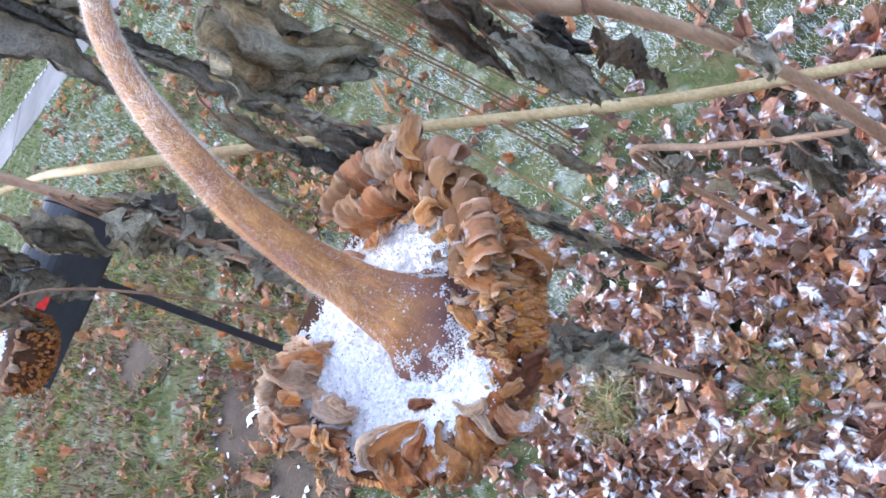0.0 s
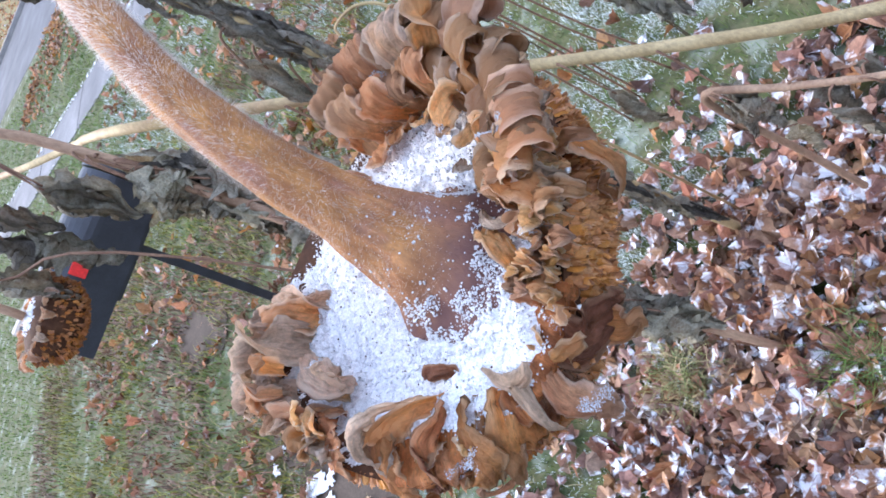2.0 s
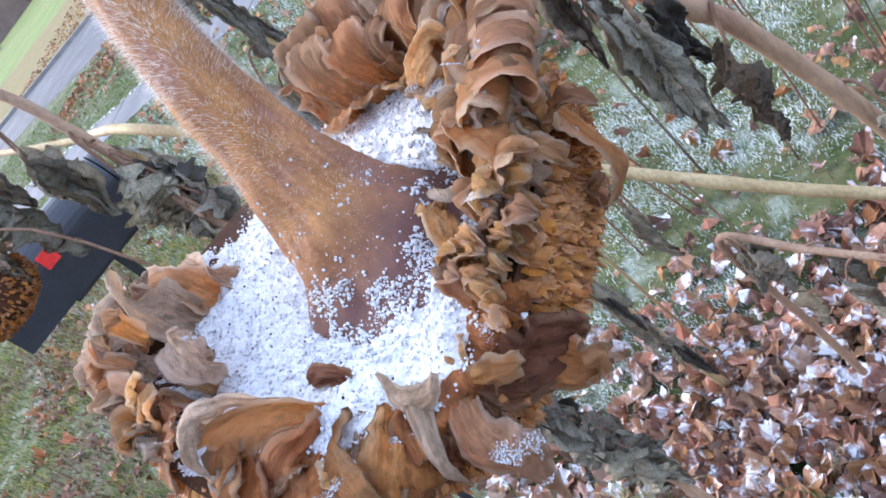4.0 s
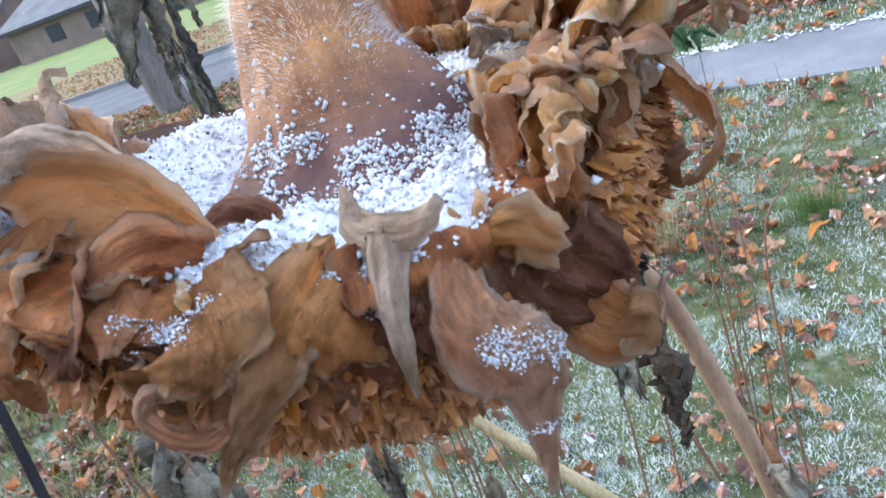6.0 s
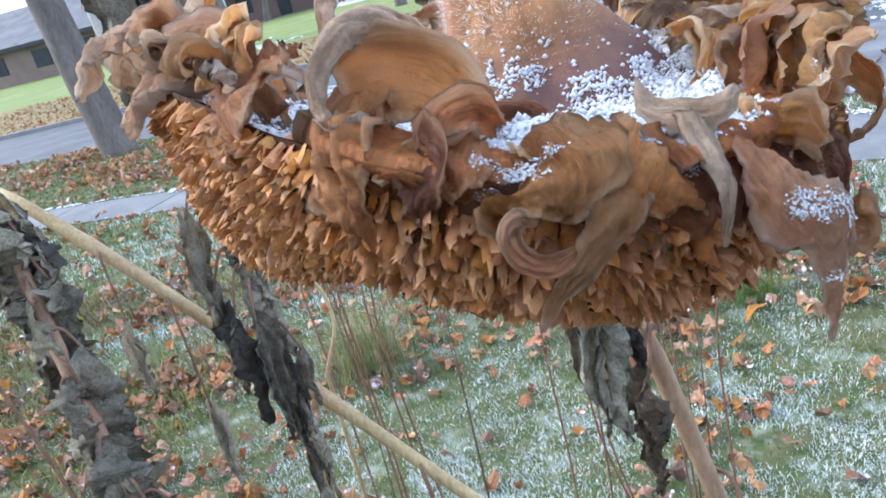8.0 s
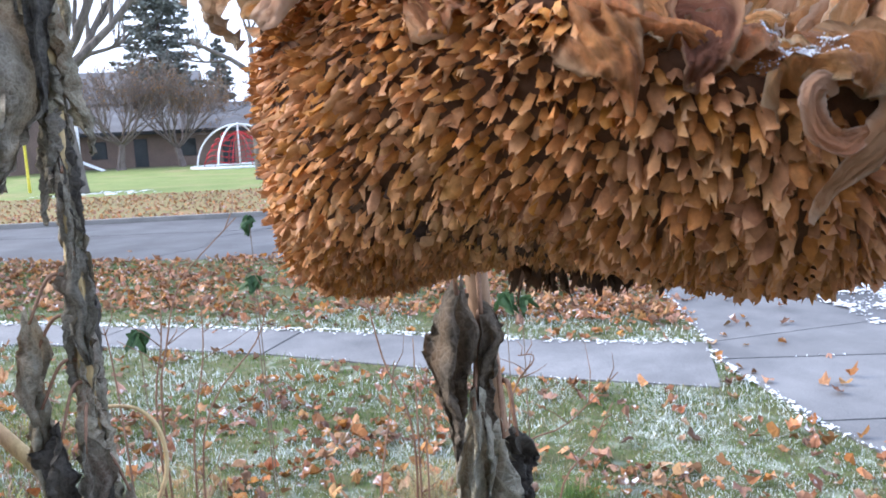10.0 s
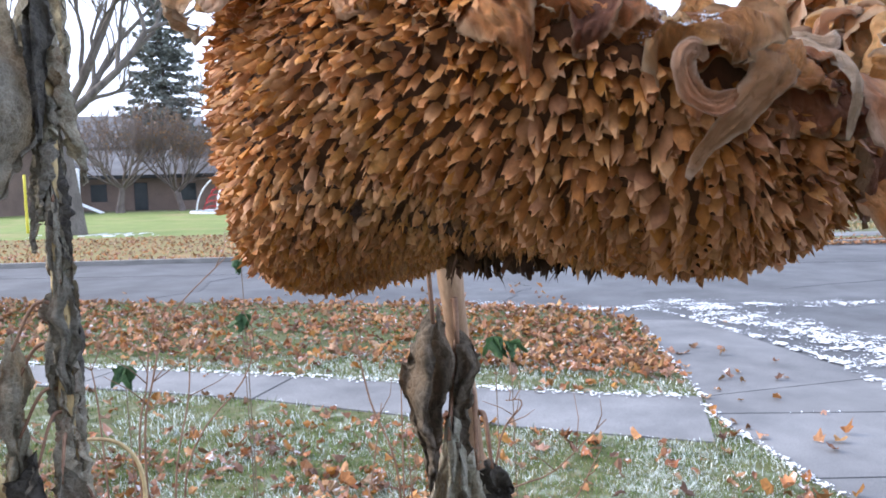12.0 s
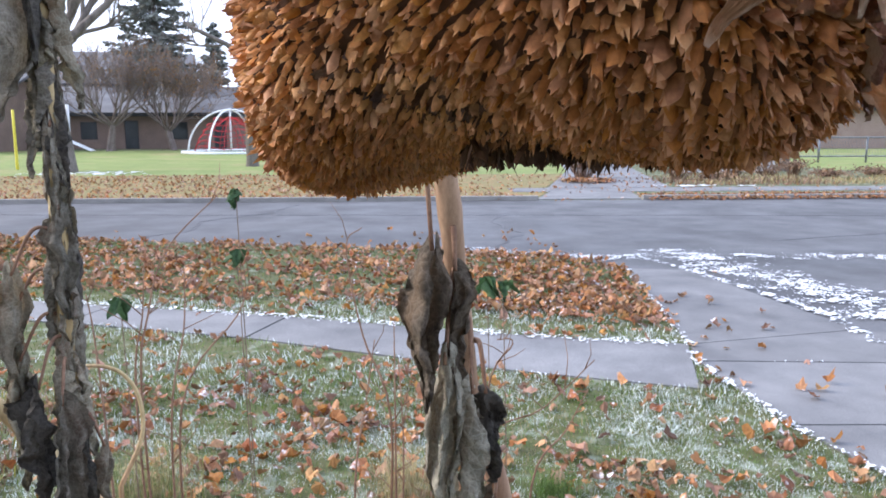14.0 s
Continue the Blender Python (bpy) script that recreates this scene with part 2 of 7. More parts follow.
M["stalk_yellow"] = mat("straw_stalk", (0.38, 0.27, 0.125), (0.55, 0.42, 0.22), 14, 0.6, 0.4, 140, c=(0.36, 0.20, 0.11), stretch=(1, 1, 0.3))
M["weed"] = mat("red_brown_weed", (0.16, 0.085, 0.055), (0.27, 0.16, 0.10), 30, 0.75, 0.3, 200)
M["weed_leaf"] = mat("yellow_green_weed", (0.14, 0.15, 0.035), (0.3, 0.27, 0.08), 4, 0.7, 0, 14, per_island=1.0, translucent=0.2)
M["twig"] = mat("dark_petiole", (0.10, 0.07, 0.05), (0.2, 0.14, 0.09), 30, 0.75, 0.4, 200)
M["withered"] = mat("withered_leaf", (0.27, 0.24, 0.18), (0.60, 0.54, 0.42), 34, 0.7, 1.0, 340, c=(0.33, 0.245, 0.165), per_object=0.6, snow=0.02, snow_scale=90, translucent=0.12, depth=0.003, veins=110)
M["withered_brown"] = mat("brown_withered_leaf", (0.09, 0.070, 0.052), (0.27, 0.215, 0.16), 34, 0.7, 1.0, 340, c=(0.22, 0.15, 0.095), per_object=0.3, translucent=0.12, depth=0.003, veins=110)
M["withered_black"] = mat("blackened_leaf", (0.06, 0.055, 0.05), (0.17, 0.15, 0.12), 26, 0.65, 1.0, 240, per_object=0.4, depth=0.003, veins=110)
M["black_metal"] = mat("black_painted_steel", (0.012, 0.014, 0.02), (0.025, 0.028, 0.038), 20, 0.32, 0.1, 200, snow=0.06, snow_scale=160, spec=0.6)
M["red"] = mat("red_flag_paint", (0.7, 0.03, 0.03), (0.8, 0.06, 0.05), 20, 0.45, 0.05, 100)
M["bark"] = mat("grey_bark", (0.11, 0.094, 0.082), (0.20, 0.174, 0.15), 5, 0.9, 1.0, 30, stretch=(1, 1, 0.25), depth=0.03)
M["bark_far"] = mat("far_bark", (0.14, 0.11, 0.10), (0.22, 0.18, 0.16), 3, 0.9, 0.4, 12)
M["needles"] = mat("spruce_needles", (0.16, 0.175, 0.155), (0.26, 0.27, 0.235), 1.2, 0.9, 0, 6, per_island=0.6)
M["rusty"] = mat("rusty_foliage", (0.2, 0.1, 0.04), (0.36, 0.2, 0.08), 1.0, 0.8, 0, 6, per_island=1.0)
M["shrub"] = mat("dry_shrub", (0.17, 0.10, 0.07), (0.32, 0.21, 0.14), 3, 0.85, 0, 12, per_island=0.9)
M["brick"] = mat("brown_brick", (0.20, 0.145, 0.12), (0.29, 0.21, 0.17), 0.6, 0.9, 0.4, 14)
M["brick_tan"] = mat("tan_brick", (0.3, 0.21, 0.165), (0.37, 0.27, 0.215), 0.6, 0.9, 0.4, 14)
M["roof"] = mat("grey_shingle", (0.10, 0.10, 0.11), (0.17, 0.17, 0.18), 0.8, 0.8, 0.4, 10)
M["trim"] = mat("white_trim", (0.6, 0.6, 0.6), (0.72, 0.72, 0.7), 2, 0.6, 0.1, 30)
M["glass"] = mat("dark_window", (0.03, 0.035, 0.04), (0.05, 0.055, 0.06), 2, 0.15, 0, 20)
M["dark"] = mat("dark_paint", (0.03, 0.03, 0.035), (0.05, 0.05, 0.055), 2, 0.5, 0.1, 20)
M["white_metal"] = mat("white_steel_tube", (0.75, 0.77, 0.8), (0.85, 0.86, 0.88), 4, 0.4, 0.05, 40)
M["red_rope"] = mat("red_rope", (0.45, 0.03, 0.04), (0.6, 0.05, 0.06), 20, 0.7, 0.2, 90)
M["yellow"] = mat("yellow_post", (0.65, 0.55, 0.06), (0.75, 0.64, 0.1), 5, 0.5, 0.1, 60)
M["galv"] = mat("grey_steel", (0.16, 0.17, 0.18), (0.25, 0.26, 0.27), 5, 0.5, 0.1, 60, metal=0.6)
M["wood_pole"] = mat("pale_pole", (0.4, 0.37, 0.33), (0.52, 0.49, 0.45), 3, 0.8, 0.3, 40)
M["green_leaf"] = mat("green_leaf", (0.07, 0.14, 0.06), (0.12, 0.22, 0.10), 20, 0.5, 0.3, 100, translucent=0.2)

# ---- building helpers ----


def link(name, bm, material, parent=None, label="", smooth=True):
    me = bpy.data.meshes.new(name)
    bm.to_mesh(me)
    bm.free()
    if smooth:
        me.polygons.foreach_set("use_smooth", np.ones(len(me.polygons), dtype=bool))
    me.materials.append(material)
    ob = new(name, me)
    ob.parent = parent
    if label:
        ob["label"] = label
    return ob


def part(name, bm, material, parent, label="", smooth=True):
    return link(name, bm, material, parent, label, smooth)


def empty(name, at=(0, 0, 0)):
    ob = new(name)
    ob.location = at
    ob.empty_display_size = 0.05
    return ob


def raw(name, verts, faces, material, parent=None, smooth=False):
    me = bpy.data.meshes.new(name)
    me.from_pydata([tuple(v) for v in verts], [], faces)
    me.materials.append(material)
    if smooth:
        me.polygons.foreach_set("use_smooth", np.ones(len(me.polygons), dtype=bool))
    ob = new(name, me)
    ob.parent = parent
    return ob


def many(name, verts, template, material, parent=None, smooth=False):
    """Pieces alike in topology: verts is (pieces, k, 3), template the faces of one piece."""
    count, k, _ = verts.shape
    t = np.array(template)
    faces = (t[None] + (np.arange(count) * k)[:, None, None]).reshape(-1, t.shape[1])
    me = bpy.data.meshes.new(name)
    me.vertices.add(count * k)
    me.vertices.foreach_set("co", verts.astype(np.float32).ravel())
    me.loops.add(faces.size)
    me.loops.foreach_set("vertex_index", faces.astype(np.int32).ravel())
    me.polygons.add(len(faces))
    me.polygons.foreach_set("loop_start", np.arange(0, faces.size, t.shape[1], dtype=np.int32))
    me.polygons.foreach_set("use_smooth", np.full(len(faces), smooth))
    me.update(calc_edges=True)
    me.materials.append(material)
    ob = new(name, me)
    ob.parent = parent
    return ob


def smooth_path(points, steps=8):
    """Catmull-Rom through the points."""
    p = [Vector(q) for q in points]
    p = [2 * p[0] - p[1]] + p + [2 * p[-1] - p[-2]]
    out = []
    for i in range(1, len(p) - 2):
        for s in range(steps):
            t = s / steps
            a, b, c, d = p[i - 1:i + 3]
            out.append(0.5 * ((2 * b) + (c - a) * t + (2 * a - 5 * b + 4 * c - d) * t * t + (3 * b - a - 3 * c + d) * t ** 3))
    out.append(p[-2])
    return out


def tube(bm, path, radii, sides=10, wobble=0.0, seed=0, cap=True):
    """A tube along a path; radii per point."""
    rings = []
    normal = None
    for i, c in enumerate(path):
        d = (path[min(i + 1, len(path) - 1)] - path[max(i - 1, 0)]).normalized()
        if normal is None:
            normal = d.orthogonal().normalized()
        normal = (normal - d * normal.dot(d)).normalized()
        side = d.cross(normal)
        ring = []
        for k in range(sides):
            a = 2 * math.pi * k / sides
            r = radii[i]
            if wobble:
                r *= 1 + wobble * noise.noise(Vector((math.cos(a) * 1.3 + seed, math.sin(a) * 1.3, i * 0.35)))
            ring.append(bm.verts.new(c + r * (math.cos(a) * normal + math.sin(a) * side)))
        rings.append(ring)
    for a, b in zip(rings, rings[1:]):
        for k in range(sides):
            bm.faces.new((a[k], a[(k + 1) % sides], b[(k + 1) % sides], b[k]))
    if cap:
        bm.faces.new(rings[0][::-1])
        bm.faces.new(rings[-1])
    return bm


def taper(n, r0, r1):
    return [r0 + (r1 - r0) * i / (n - 1) for i in range(n)]


def box(bm, x0, y0, z0, x1, y1, z1, bevel=0.0):
    vs = [bm.verts.new((x, y, z)) for z in (z0, z1) for y in (y0, y1) for x in (x0, x1)]
    faces = [bm.faces.new([vs[i] for i in f]) for f in ((0, 2, 3, 1), (4, 5, 7, 6), (0, 1, 5, 4), (2, 6, 7, 3), (0, 4, 6, 2), (1, 3, 7, 5))]
    if bevel:
        edges = list({e for f in faces for e in f.edges})
        bmesh.ops.bevel(bm, geom=edges, offset=bevel, segments=2, affect="EDGES")
    return bm


def slab(bm, corners, z0, z1):
    """A flat polygon with thickness."""
    lo = [bm.verts.new((x, y, z0)) for x, y in corners]
    hi = [bm.verts.new((x, y, z1)) for x, y in corners]
    bm.faces.new(hi)
    bm.faces.new(lo[::-1])
    for i in range(len(lo)):
        j = (i + 1) % len(lo)
        bm.faces.new((lo[i], lo[j], hi[j], hi[i]))
    bmesh.ops.recalc_face_normals(bm, faces=bm.faces)
    return bm


def inside(px, py, poly):
    """Which points lie in a polygon."""
    hit = np.zeros(len(px), bool)
    n = len(poly)
    for i in range(n):
        (x0, y0), (x1, y1) = poly[i], poly[(i + 1) % n]
        if y0 == y1:
            continue
        cond = ((y0 > py) != (y1 > py)) & (px < (x1 - x0) * (py - y0) / (y1 - y0) + x0)
        hit ^= cond
    return hit


def patch_noise(x, y, s, seed=0.0):
    return np.array([noise.noise(Vector((a * s, b * s, seed))) for a, b in zip(x, y)])


# ---- the ground ----
SIDEWALK = [(-14.0, 10.3), (-8.6, 9.05), (-4.7, 8.25), (-2.8, 7.62), (-1.06, 7.08), (1.45, 6.1), (2.44, 5.86),
            (2.10, 4.78), (1.22, 5.08), (-1.05, 6.25), (-2.6, 6.87), (-4.9, 7.5), (-8.2, 8.1), (-14.0, 9.2)]
NEAR_KERB = [(-40, 16.5), (-25, 15.6), (-14.7, 14.4), (-9.8, 13.2), (-6.4, 12.7), (-3.0, 11.95), (0.07, 11.16), (2.28, 10.4), (2.97, 9.3)]
DRIVE = [(2.97, 9.3), (2.44, 5.86), (2.32, 5.43), (2.34, 4.78), (2.41, 4.15), (2.53, 3.44), (2.7, 1.0), (2.8, -12.0), (7.5, -12.0), (7.0, 5.0), (9.0, 8.0), (14.0, 8.6), (60, 8.6), (60, 18.3)]
ROAD = NEAR_KERB[:-1] + [(2.97, 9.3), (3.9, 5.6), (7.6, 4.9), (14, 4.8), (60, 4.8), (60, 18.3), (5.8, 18.3), (3.8, 18.3), (-60, 18.3), (-60, 17.2)]

bm = bmesh.new()
rings = [0, 3, 6, 10, 16, 26, 45, 90, 200, 600, 2500]
pts = [bm.verts.new((0, 5, 0))]
last = None
for r in rings[1:]:
    ring = [bm.verts.new((r * math.cos(2 * math.pi * k / 48), 5 + r * math.sin(2 * math.pi * k / 48), 0)) for k in range(48)]
    for k in range(48):
        j = (k + 1) % 48
        if last is None:
            bm.faces.new((pts[0], ring[k], ring[j]))
        else:
            bm.faces.new((last[k], ring[k], ring[j], last[j]))
    last = ring
tagged(link("ground", bm, M["soil"]), "autumn lawn of green grass with patches of thin snow", "lawn", kind="structure")

bm = slab(bmesh.new(), ROAD, -0.2, 0.006)
tagged(link("road", bm, M["asphalt"], smooth=False), "wet grey asphalt street with worn cracks", "street", kind="structure")


def strip(bm, pts, w, h0, h1):
    """A kerb of width w along a polyline."""
    for (x0, y0), (x1, y1) in zip(pts, pts[1:]):
        d = Vector((x1 - x0, y1 - y0)).normalized()
        nx, ny = -d.y * w, d.x * w
        slab(bm, [(x0, y0), (x1, y1), (x1 + nx, y1 + ny), (x0 + nx, y0 + ny)], h0, h1)
    return bm


bm = strip(bmesh.new(), [(-60, 18.3), (-20, 18.3), (3.6, 18.3)], 0.16, -0.1, 0.11)
tagged(link("kerb_far", bm, M["kerb"], smooth=False), "low concrete kerb along the far edge of the street", "kerb", kind="structure")
bm = strip(bmesh.new(), [(6.2, 18.3), (25, 18.3), (60, 18.3)], 0.16, -0.1, 0.11)
tagged(link("kerb_far_east", bm, M["kerb"], smooth=False), "low concrete kerb edged with fallen leaves", "kerb", kind="structure")
bm = slab(bmesh.new(), [(3.4, 20.6), (60, 20.6), (60, 21.9), (3.4, 21.9)], -0.1, 0.012)
tagged(link("pavement_far", bm, M["concrete"], smooth=False), "pale concrete pavement across the street", "pavement", kind="structure")
bm = slab(bmesh.new(), [(3.6, 18.46), (6.2, 18.46), (6.6, 20.6), (4.4, 20.6)], -0.1, 0.02)
slab(bm, [(4.6, 21.9), (8.2, 21.9), (9.8, 30), (15, 52), (11, 52), (7.0, 30)], -0.1, 0.016)
tagged(link("driveway_far", bm, M["concrete"], smooth=False), "wet concrete driveway leading to the school", "driveway", kind="structure")

# Unseen wall behind the camera, added to hold sky light off the front.
bm = box(bmesh.new(), -2.4, -5.4, -0.2, 2.4, -5.0, 5.0)
tagged(link("house_wall", bm, M["brick"], smooth=False), "unseen brown brick wall behind the camera, added to block sky light", "wall", kind="structure")

# ---- far side: trees, buildings, playground ----


def leaf_cards(centres, size, rng, flat=0.0):
    """Small folded leaf pieces round given centres: (n, 4, 3)."""
    n = len(centres)
    u = rng.normal(size=(n, 3))
    u[:, 2] *= 1 - flat
    u /= np.linalg.norm(u, axis=1, keepdims=True)
    w = np.cross(u, rng.normal(size=(n, 3)))
    w /= np.linalg.norm(w, axis=1, keepdims=True)
    s = (size * rng.uniform(0.6, 1.4, n))[:, None]
    c = np.asarray(centres)
    return np.stack([c - u * s, c + w * s * 0.5, c + u * s, c - w * s * 0.5], 1)


def branches(rng, start, direction, length, radius, depth, out, spread=0.6, rise=0.12):
    """Recursive limbs: a list of (path, r0, r1)."""
    p = [Vector(start)]
    d = Vector(direction).normalized()
    steps = 5
    for i in range(steps):
        d = (d + Vector(rng.normal(size=3)) * 0.14 + Vector((0, 0, rise * 0.5))).normalized()
        p.append(p[-1] + d * length / steps)
    out.append((p, radius, radius * 0.55, depth))
    if depth <= 0:
        return
    for _ in range(rng.integers(3, 5)):
        k = rng.integers(2, steps + 1)
        v = Vector(rng.normal(size=3))
        nd = (d + v.normalized() * spread + Vector((0, 0, rise))).normalized()
        branches(rng, p[k], nd, length * rng.uniform(0.5, 0.75), radius * 0.5, depth - 1, out, spread, rise)


def bare_tree(name, at, trunk_r, fork, length, seed, material, label, lean=(0, 0), limbs=4, depth=3, stems=1, group="", leafy=None, sides=7):
    rng = np.random.default_rng(seed)
    tree = tagged(empty(name, at), label, "tree", group)
    for s in range(stems):
        off = Vector((rng.uniform(-0.5, 0.5), rng.uniform(-0.3, 0.3), 0)) * (0 if stems == 1 else trunk_r * 4)
        tip = off + Vector((lean[0] + (rng.uniform(-0.25, 0.25) * fork if stems > 1 else 0), lean[1], fork))
        path = smooth_path([off - Vector((0, 0, 0.2)), off * 1.0 + Vector((0, 0, 0.25)), off * 0.5 + tip * 0.5, tip], 5)
        n = len(path)
        rad = [trunk_r * (1.0 + 0.55 * max(0.0, 1 - i / 5) ** 2) * (1 - 0.3 * i / n) for i in range(n)]
        part("trunk", tube(bmesh.new(), path, rad, 12, 0.1, seed), material, tree)
        out = []
        for k in range(limbs):
            a = 2 * math.pi * (k + rng.uniform(0, 0.7)) / limbs
            d = Vector((math.cos(a), math.sin(a), rng.uniform(0.5, 1.1)))
            branches(rng, tip - Vector((0, 0, rng.uniform(0, 0.1) * fork)), d, length, trunk_r * 0.42, depth, out)
        bm_l, bm_t = bmesh.new(), bmesh.new()
        tips = []
        for p, r0, r1, dep in out:
            tube(bm_l if dep >= depth - 1 else bm_t, p, taper(len(p), max(r0, 0.012), max(r1, 0.008)), sides if dep >= depth - 1 else 3, cap=False)
            if dep <= 1:
                tips += p[1:]
        tagged(part("limb", bm_l, material, tree), kind="stuff")
        tagged(part("twig", bm_t, material, tree), kind="stuff")
        if leafy:
            pick = np.array(tips)[rng.random(len(tips)) < leafy[1]]
            pick = np.repeat(pick, 3, 0) + rng.normal(size=(len(pick) * 3, 3)) * 0.12
            tagged(many("leaves", leaf_cards(pick, 0.07, rng), [(0, 1, 2, 3)], leafy[0], tree), kind="stuff")
    return tree


bare_tree("boulevard_tree", (-7.4, 12.0, 0), 0.34, 5.5, 3.2, 3, M["bark"], "thick grey-barked bare street tree on the grass strip", lean=(-0.55, 0.1), limbs=4)
bare_tree("lawn_tree", (-12.4, 30.8, 0), 0.46, 4.6, 5.0, 11, M["bark"], "large bare tree with spreading limbs beside the street", lean=(-0.5, 0.2), limbs=5, depth=4)
bare_tree("small_tree", (-19.0, 55.0, 0), 0.17, 1.8, 3.2, 21, M["bark_far"], "small bare many-stemmed tree before the school", stems=3, group="bare trees", limbs=5, depth=4, leafy=(M["rusty"], 0.03))
bare_tree("small_tree", (-15.2, 57.0, 0), 0.15, 1.4, 3.2, 22, M["bark_far"], "low bare tree with a few brown leaves", stems=3, group="bare trees", limbs=5, depth=4, leafy=(M["rusty"], 0.06))
bare_tree("small_tree", (-15.0, 66.0, 0), 0.2, 2.0, 2.6, 29, M["bark_far"], "slender tree with clinging orange-brown leaves", stems=2, group="bare trees", limbs=4, leafy=(M["rusty"], 0.5))
bare_tree("small_tree", (-6.0, 62.0, 0), 0.3, 2.2, 4.0, 23, M["bark_far"], "bare tree with clinging rusty leaves", stems=2, group="bare trees", limbs=4, leafy=(M["rusty"], 0.7))
bare_tree("small_tree", (15.6, 29.5, 0), 0.22, 3.4, 3.0, 24, M["bark"], "slim bare tree beside the fence", group="bare trees", limbs=4)
bare_tree("small_tree", (-5.9, 34.5, 0), 0.3, 5.0, 3.0, 25, M["bark"], "bare tree on the school lawn", group="bare trees", limbs=4)


def spruce(at, height, radius, seed, label):
    """Whorls of level boughs with gaps between them; each bough carries hanging sprays of needles."""
    rng = np.random.default_rng(seed)
    tree = tagged(empty("spruce_tree", at), label, "tree")
    path = [Vector((0, 0, z)) for z in np.linspace(-0.2, height, 12)]
    part("trunk", tube(bmesh.new(), path, taper(12, 0.3, 0.03), 8), M["bark_far"], tree)
    cards, bm_b = [], bmesh.new()
    z = height * 0.08
    while z < height * 0.985:
        t = 1 - z / height
        r = radius * (t ** 0.8) + 0.12
        n = int(4 + 4 * t)
        for k in range(n):
            a = 2 * math.pi * (k + rng.random()) / n
            L = r * rng.uniform(0.6, 1.2)
            d = np.array((math.cos(a), math.sin(a), 0.0))
            base = np.array((0, 0, z + rng.normal(0, 0.12)))
            mid, tip = base + d * L * 0.55 + np.array((0, 0, -0.10 * L)), base + d * L + np.array((0, 0, rng.uniform(-0.12, 0.06) * L))
            tube(bm_b, [Vector(base), Vector(mid), Vector(tip)], [0.05, 0.03, 0.01], 3, cap=False)
            m = int(10 + 17 * L)
            s = rng.random(m)[:, None] ** 0.7
            q = base * (1 - s) ** 2 + 2 * mid * s * (1 - s) + tip * s * s
            side = np.array((-d[1], d[0], 0))
            q += side * (rng.normal(size=(m, 1)) * 0.22 * (1.1 - s) * L * 0.5)
            q[:, 2] -= np.abs(rng.normal(size=m)) * 0.2
            cards.append(q)
        z += rng.uniform(0.34, 0.62)
    tagged(part("limb", bm_b, M["bark_far"], tree), kind="stuff")
    tagged(many("needles", leaf_cards(np.concatenate(cards), 0.26, rng, 0.5), [(0, 1, 2, 3)], M["needles"], tree), kind="stuff")


spruce((-21.1, 75, 0), 24.0, 5.4, 5, "tall grey-green spruce behind the school grounds")
spruce((-15.7, 74, 0), 11.0, 3.4, 6, "shorter dark conifer beside the tall spruce")


def gable_house(name, at, rot, w, d, h, rise, wall_m, label, openings, category="building"):
    """Walls with thickness as four boxes, a pitched roof with eaves, doors and windows proud of the wall."""
    ob = tagged(empty(name, at), label, category)
    ob.rotation_euler = (0, 0, radians(rot))
    t = 0.3
    for x0, y0, x1, y1 in ((-w / 2, 0, w / 2, t), (-w / 2, d - t, w / 2, d), (-w / 2, t, -w / 2 + t, d - t), (w / 2 - t, t, w / 2, d - t)):
        part("wall", box(bmesh.new(), x0, y0, -0.2, x1, y1, h), wall_m, ob, smooth=False)
    bm = bmesh.new()
    e = 0.6
    sect = [(-e, h - 0.05), (d / 2, h + rise), (d + e, h - 0.05), (d + e, h - 0.25), (d / 2, h + rise - 0.2), (-e, h - 0.25)]
    a = [bm.verts.new((-w / 2 - e, y, z)) for y, z in sect]
    b = [bm.verts.new((w / 2 + e, y, z)) for y, z in sect]
    for i in range(6):
        j = (i + 1) % 6
        bm.faces.new((a[i], a[j], b[j], b[i]))
    bm.faces.new(a[::-1])
    bm.faces.new(b)
    part("roof", bm, M["roof"], ob, smooth=False)
    for s in (-w / 2 + 0.15, w / 2 - 0.15):
        bm = bmesh.new()
        slabv = [bm.verts.new((s + dx, y, z)) for dx in (-0.15, 0.15) for y, z in ((0, h), (d, h), (d / 2, h + rise - 0.25))]
        bm.faces.new(slabv[:3])
        bm.faces.new(slabv[3:][::-1])
        for i in range(3):
            j = (i + 1) % 3
            bm.faces.new((slabv[i], slabv[3 + i], slabv[3 + j], slabv[j]))
        part("gable", bm, wall_m, ob, smooth=False)
    part("fascia", box(bmesh.new(), -w / 2 - e, -e - 0.04, h - 0.3, w / 2 + e, -e - 0.005, h - 0.02), M["dark"], ob, smooth=False)
    for kind, x, z, ww, hh in openings:
        op = part(kind, box(bmesh.new(), x - ww / 2, -0.03, z, x + ww / 2, -0.002, z + hh), M["dark"], ob, smooth=False)
        part("pane", box(bmesh.new(), x - ww / 2 + 0.08, -0.05, z + 0.08, x + ww / 2 - 0.08, -0.034, z + hh - 0.08), M["glass"], op, smooth=False)
    return ob


